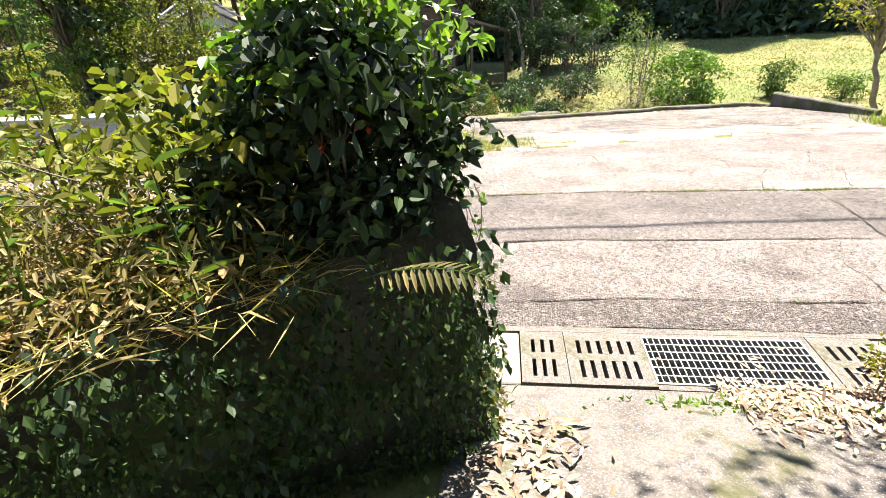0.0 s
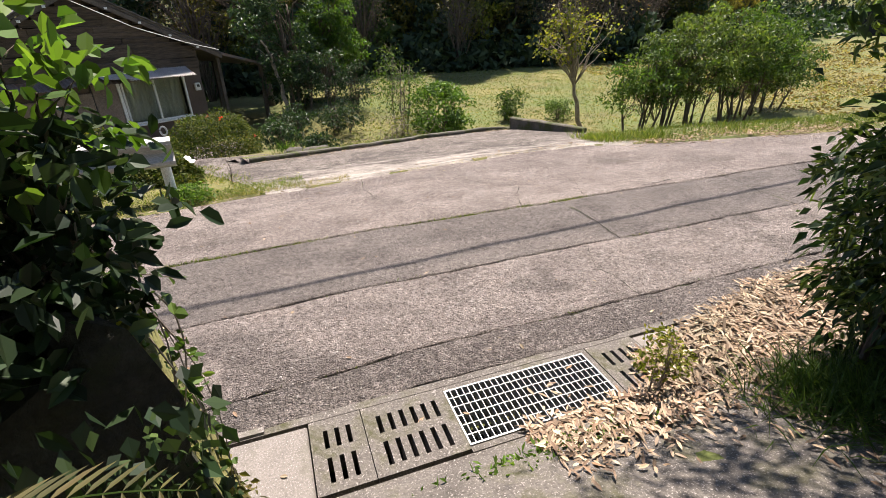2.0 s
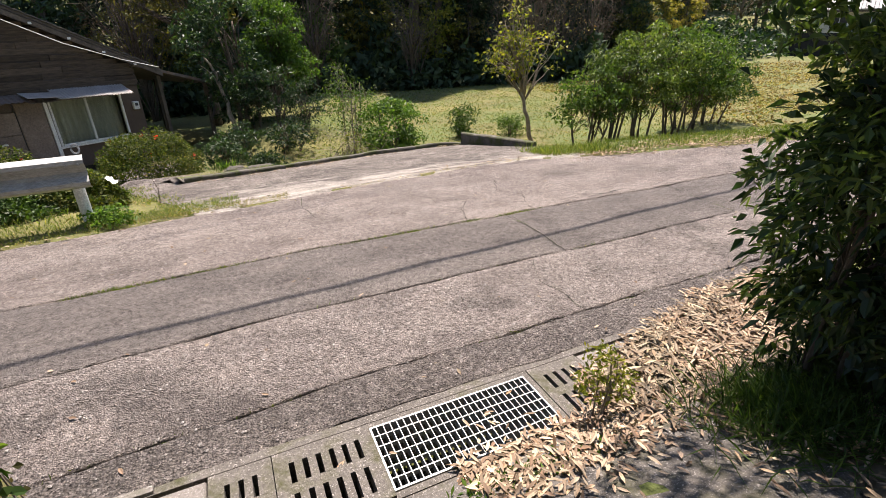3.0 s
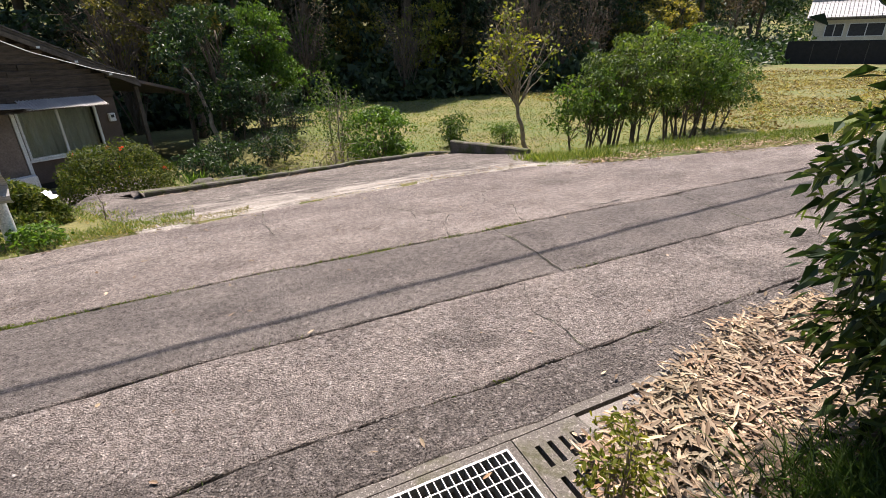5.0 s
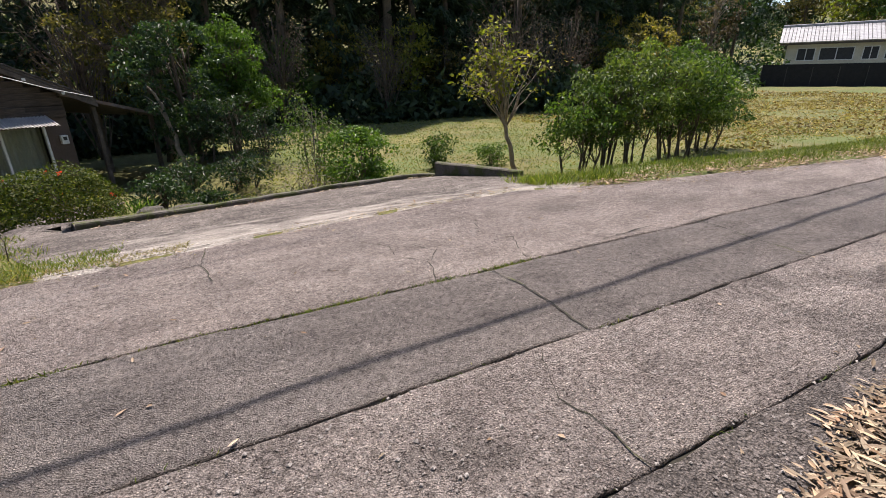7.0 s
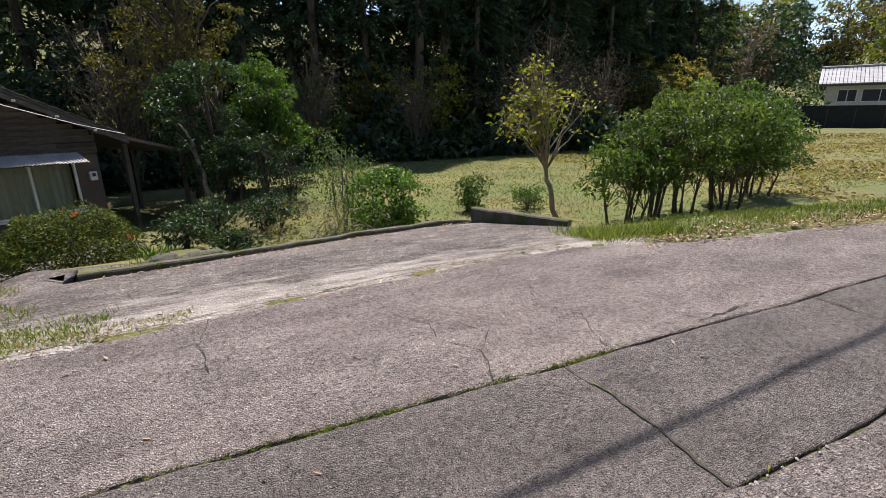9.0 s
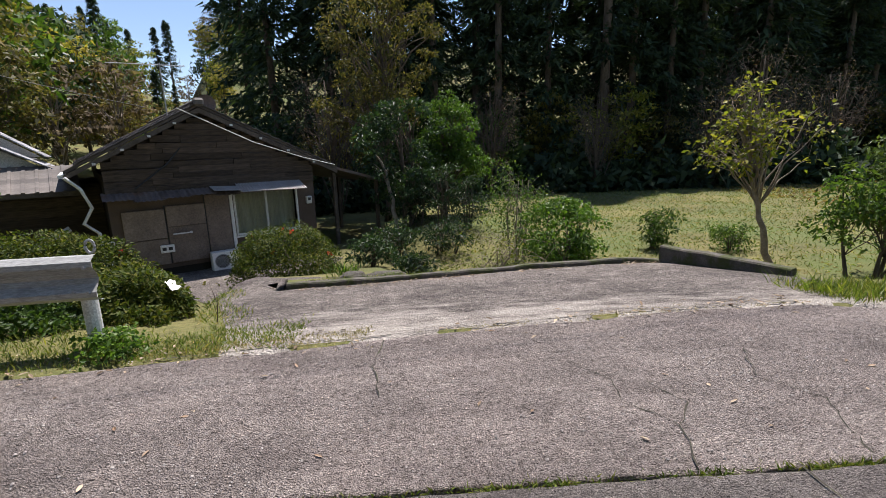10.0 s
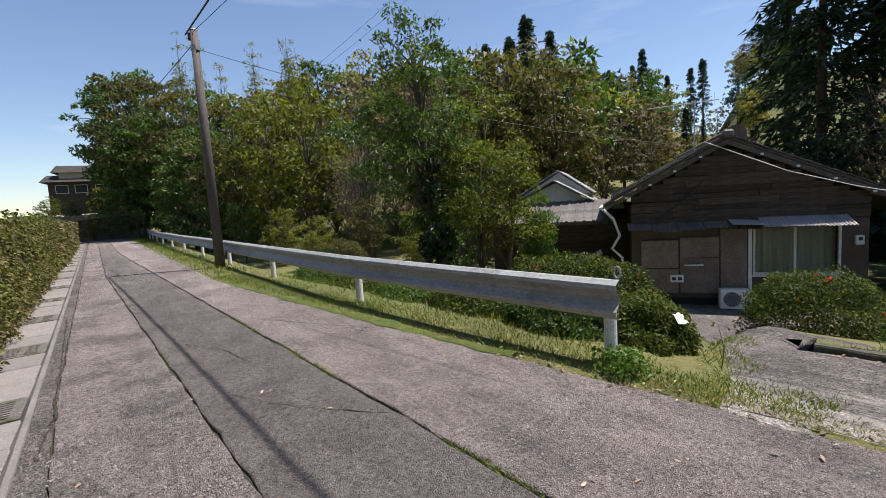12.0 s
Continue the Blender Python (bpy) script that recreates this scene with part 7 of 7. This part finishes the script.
for a, b, z0, o in ((-4.4, 5.2, 2.1, -0.9), (-3.2, 4.0, 3.5, 0.2)):
    bm = bmesh.new()
    q = [bm.verts.new(p_) for p_ in ((a, o, z0), (b, o, z0), (b - 0.3, 3, z0 + 1.2), (a + 0.3, 3, z0 + 1.2), (a, 6 - o, z0), (b, 6 - o, z0))]
    bm.faces.new((q[0], q[1], q[2], q[3])), bm.faces.new((q[3], q[2], q[5], q[4])), bm.faces.new((q[0], q[3], q[4])), bm.faces.new((q[1], q[5], q[2]))
    bmesh.ops.solidify(bm, geom=bm.faces[:], thickness=0.15)
    part("roof", bm, M["tile"], lh)
for a in (-2.8, -0.6, 1.8):
    w_ = empty("window")
    w_.parent = lh
    part("window_frame", boxbm(a, -0.06, 0.5, a + 1.5, 0.0, 1.7), M["frame"], w_)
    part("pane", boxbm(a + 0.08, -0.08, 0.58, a + 1.42, -0.062, 1.62), M["dark"], w_)
# bare twigs overhanging the lane at the left
make_tree("bare_tree", 160, [(0, 0, -0.3), (0.3, 0.2, 2.2), (0.9, 0.6, 4.2)], 0.09, [(1.0, 0.8, 4.2, 1.5, 1.4, 1.1)], 60, 0.05, 0.02, "lf_yellow", "bare leafless tree above the lane wall", category="tree",
          clump=0.3, clumps=46, limbs=46, m=Matrix.Translation((-9.6, -3.6, 1.2)), twigs=160)
# crumpled white sheet caught on the hedge, and a bare sapling
rng = np.random.default_rng(170)
v = [(0.34 * (i / 7 - 0.5), 0.2 * (j / 4 - 0.5) + 0.03 * math.sin(i), 0.03 * math.sin(i * 1.9 + j * 2.3) - 0.05 * abs(i / 7 - 0.5)) for i in range(8) for j in range(5)]
f = [(i * 5 + j, i * 5 + j + 1, (i + 1) * 5 + j + 1, (i + 1) * 5 + j) for i in range(7) for j in range(4)]
rag = mesh_ob("plastic_sheet", v, f, M["white"], smooth=True)
rag.matrix_world = pose(-1.84, 5.25, 0.2, 12, 32, -20) @ Matrix.Scale(0.42, 4)
tagged(rag, "crumpled white plastic sheet caught on the hedge", "plastic sheet")
make_tree("sapling", 171, [(0, 0, -0.05), (0.03, 0, 0.2), (-0.02, 0, 0.42)], 0.006, [(0, 0, 0.35, 0.07, 0.07, 0.14)], 8, 0.04, 0.02, "lf_olive", "bare thin sapling at the driveway edge", category="sapling",
          clump=0.03, clumps=6, limbs=5, m=at(-1.35, 5.0))
# moss and weeds in the joints
for yj, s_, n_ in ((2.39, 175, 2000), (1.31, 176, 120), (0.40, 177, 160)):
    rng = np.random.default_rng(s_)
    px_ = np.concatenate([rng.normal(c_, 0.16, n_ // 16) for c_ in rng.uniform(-7, 3.2, 16)])
    blades("joint_weeds", np.stack([px_, yj + bend(px_) + rng.normal(0, 0.012, len(px_)), np.full(len(px_), -0.02)], 1), 0.045, 0.008, "grass", "tiny weeds growing in the road joint", s_, 0.9)

# moss cushion along the lane edge, and leafy sprigs reaching out over the wall corner
mv, mf = [], []
for i, x_ in enumerate(np.arange(-10, -2.6, 0.08)):
    e_ = float(edge_y(x_))
    w_ = 0.12 + 0.07 * math.sin(x_ * 2.3) + 0.04 * math.sin(x_ * 9)
    mv += [(x_, e_ - 0.03 + 0.02 * math.sin(x_ * 11), 0.004), (x_, e_ + w_ * 0.4, 0.035), (x_, e_ + w_, 0.012)]
    if i:
        o = (i - 1) * 3
        mf += [(o, o + 3, o + 4, o + 1), (o + 1, o + 4, o + 5, o + 2)]
tagged(mesh_ob("moss_strip", mv, mf, M["moss"], smooth=True), "yellow-green moss cushion along the lane edge", "moss", kind="stuff")


def sprig(a, b, sag, n_, ln, mat, seed):
    rng = np.random.default_rng(seed)
    t = empty("sprig", label="leafy sprig arching out over the wall corner", category="branch", group="wall sprigs")
    a, b = np.array(a), np.array(b)
    pts = [a + (b - a) * q + np.array([0, 0, sag * math.sin(q * 2.6)]) for q in np.linspace(0, 1, 10)]
    mesh_ob("twig", *tube(pts, [0.004 - 0.0003 * i for i in range(10)], 5), M["bark"], t)
    q = rng.random(n_) * 0.9 + 0.1
    pos = a + (b - a) * q[:, None] + np.array([0, 0, 1]) * (sag * np.sin(q * 2.6))[:, None]
    grow = rng.normal(0, 1, (n_, 3)) + (b - a) / np.linalg.norm(b - a) * 0.8
    v, f = leaf_mesh(pos, grow, ln, ln * 0.62, rng, True, 0.15, 0.6)
    mesh_ob("foliage", v, f, M[mat], t)


for k, (a, b, sg) in enumerate((((-1.3, -0.7, 1.5), (-0.95, -0.55, 1.42), 0.08), ((-1.25, -0.62, 1.35), (-0.88, -0.42, 1.18), 0.06), ((-1.25, -0.8, 1.3), (-0.95, -0.75, 1.05), 0.03),
                                ((-1.5, -0.7, 1.8), (-1.1, -0.6, 1.95), 0.1), ((-1.7, -0.8, 1.8), (-1.6, -0.6, 2.15), 0.05), ((-1.3, -0.9, 1.25), (-1.0, -1.05, 0.95), 0.04))):
    sprig((a[0] - 0.16, a[1], a[2]), (b[0] - 0.16, b[1], b[2]), sg, 15, 0.04, "lf_mid" if k % 2 else "lf_dark", 180 + k)


# loose stone chips on the lane
rng = np.random.default_rng(200)
gn = 5200
gx_ = rng.uniform(-3.5, 6.5, gn)
gy_ = np.where(rng.random(gn) < 0.55, rng.uniform(0.1, 1.3, gn), rng.uniform(2.45, 4.0, gn)) + bend(gx_)
gr_ = 0.0035 + 0.0085 * rng.random(gn) ** 2.5
ga_ = rng.uniform(0, 6.28, gn)
gv, gf = [], []
for i in range(gn):
    ca, sa, r_ = math.cos(ga_[i]), math.sin(ga_[i]), gr_[i]
    for a_, b_, c_ in ((1.3, 0, 0), (0, 0.9, 0), (-1.1, 0.1, 0), (0, -0.95, 0), (0.35, 0.2, 0.75), (-0.4, -0.1, 0.65)):
        gv.append((gx_[i] + (a_ * ca - b_ * sa) * r_, gy_[i] + (a_ * sa + b_ * ca) * r_, 0.002 + c_ * r_))
    o = 6 * i
    gf += [(o, o + 1, o + 4), (o + 1, o + 2, o + 5), (o + 1, o + 5, o + 4), (o + 2, o + 3, o + 5), (o + 3, o, o + 4), (o + 3, o + 4, o + 5)]
tagged(mesh_ob("grit", gv, gf, M["chip"]), "loose grey stone chips on the worn lane", "grit", kind="stuff")
# wall across the end of the lane
w3 = wall_mesh([(-50, 3.4), (-49.6, 0.5), (-49.2, -5.5)], lambda x, y: 2.3 + 0.1 * math.sin(y), 0.5, "garden_wall_end", M["endstone"], seed=6)
tagged(w3, "old stone wall across the end of the lane", "wall", kind="structure")
ivy("ivy", [(-50, 3.4), (-49.6, 0.5), (-49.2, -5.5)], 0.3, 2.45, 3500, 0.16, 0.1, "lf_dry", "dry creeper on the wall at the end of the lane", 201, -1, 0.2, 0.4)
# tree of the garden, reaching over the entry path
make_tree("garden_tree", 202, [(0, 0, -0.2), (-0.3, 0.2, 2.0), (-1.2, 0.8, 3.4)], 0.08, [(-2.2, 3.0, 3.3, 1.1, 0.4, 0.3), (-1.2, 3.2, 3.2, 1.0, 0.5, 0.3), (-1.2, 0.3, 4.0, 0.8, 0.6, 0.4)], 3600, 0.085, 0.036, "lf_mid", "leafy garden tree reaching over the entry path",
          clumps=90, clump=0.14, limbs=60, m=at(3.5, -2.7))
# out of view, added so its dense crown darkens the entry wall
make_tree("garden_tree", 203, [(0, 0, -0.2), (0.2, 0.1, 1.6), (0.6, 0.4, 2.6)], 0.11, [(0.8, 0.7, 2.7, 2.3, 1.3, 0.6), (-1.0, 0.2, 2.5, 1.8, 1.3, 0.6)], 9000, 0.13, 0.07, "lf_dark", "unseen dense evergreen added behind the entry path to block sky light",
          clumps=150, clump=0.2, limbs=50, m=at(-1.6, -4.6))
# longer curled leaves over the litter
rng = np.random.default_rng(191)
px_ = rng.uniform(0.9, 3.6, 1500)
py_ = -0.35 + 0.12 * (px_ - 0.8) + rng.normal(0, 0.24, 1500)
keep = (py_ < np.where(px_ < 1.2, -0.47, np.minimum(-0.6 + 0.29 * px_, 0.18))) & (py_ > -1.0)
px_, py_ = px_[keep], py_[keep]
fallen("long_leaf_litter", np.stack([px_, py_, np.maximum(height(px_, py_), 0.0) + 0.03], 1), 0.11, 0.017, "long pale curled leaves over the litter", 191, lift=0.05)
# leafy plant at the foot of the end post, iris beside the round bush, flat stones
make_tree("leafy_weed", 192, [(0, 0, -0.05), (0, 0, 0.08), (0.02, 0, 0.16)], 0.006, [(0, 0, 0.09, 0.24, 0.18, 0.09)], 800, 0.04, 0.024, "lf_bright", "leafy green plant at the foot of the end post", category="plant",
          clump=0.05, clumps=40, stems=5, limbs=20, fine=True, m=at(-1.7, 4.08, 0.0))
rng = np.random.default_rng(193)
px_, py_ = rng.normal(-0.5, 0.1, 70), rng.normal(7.5, 0.08, 70)
blades("iris_clump", np.stack([px_, py_, height(px_, py_)], 1), 0.3, 0.02, "lf_mid", "sword-leaved clump beside the azalea", 193, 0.45)
for k, (x, y, a, b, h) in enumerate(((0.1, 7.75, 0.34, 0.2, 0.1), (0.75, 8.1, 0.42, 0.26, 0.12), (1.3, 8.5, 0.3, 0.22, 0.1), (-0.35, 7.3, 0.2, 0.14, 0.08))):
    bm = bmesh.new()
    bmesh.ops.create_icosphere(bm, subdivisions=3, radius=1.0)
    for v_ in bm.verts:
        q = noise.noise(v_.co * 1.7 + Vector((k * 3.1, 0, 0)))
        v_.co *= 1 + 0.28 * q
        v_.co = Vector((v_.co.x * a, v_.co.y * b, max(v_.co.z, -0.5) * h))
    ob = part("rock", bm, M["kerb"], smooth=False)
    ob.matrix_world = at(x, y, 0.04, k * 1.1)
    tagged(ob, "flat mossy rock behind the kerb", "rock", group="kerb rocks")
# house odds and ends
svc = mesh_ob("service_cable", *tube([(AP[0] - 0.5, -OV - 0.1, AP[1] - 0.05), (0.6, -OV - 0.12, 1.72), (1.9, -OV - 0.12, 1.28), (2.9, -OV - 0.1, 1.02)], [0.009] * 4, 5), M["white"], house, "pale cable slung across the gable")
br = mesh_ob("gable_cable", *tube([(-2.25, -0.09, 0.66), (-1.9, -0.1, 0.92), (-1.5, -0.1, 1.22), (-1.15, -0.09, 1.62)], [0.022, 0.024, 0.022, 0.015], 6), M["dark"], house, "dark hose running up the gable boards")
gas = empty("gas_cylinder", HOUSE @ Matrix.Translation((-3.05, -0.45, -1.68)), label="grey gas cylinder standing by the house corner", category="gas cylinder")
mesh_ob("tank", *tube([(0, 0, 0.05), (0, 0, 0.1), (0, 0, 0.62), (0, 0, 0.7), (0, 0, 0.74)], [0.13, 0.155, 0.155, 0.11, 0.04], 16), M["frame"], gas, smooth=False)
mesh_ob("valve", *tube([(0, 0, 0.74), (0, 0, 0.83)], [0.03, 0.025], 8), M["dark"], gas)
mesh_ob("foot_ring", *tube([(0, 0, -0.03), (0, 0, 0.06)], [0.12, 0.12], 16), M["tin_dark"], gas)
eb = empty("electric_meter", HOUSE @ Matrix.Translation((-2.98, -0.12, -0.75)), label="small white electricity meter by the house corner", category="meter box")
part("box", boxbm(0, 0, 0, 0.14, 0.1, 0.2, bev=0.01), M["white"], eb)
part("glass_dial", boxbm(0.02, -0.02, 0.08, 0.12, 0.0, 0.18, bev=0.008), M["dark"], eb)
plank = part("plank", boxbm(-0.5, -0.08, 0, 0.5, 0.08, 0.025, bev=0.004), M["tin"])
plank.matrix_world = HOUSE @ Matrix.Translation((-4.1, 1.4, -0.55)) @ pose(0, 0, 0, 50, -28, 0)
tagged(plank, "pale loose board leaning on the outbuilding wall", "board")
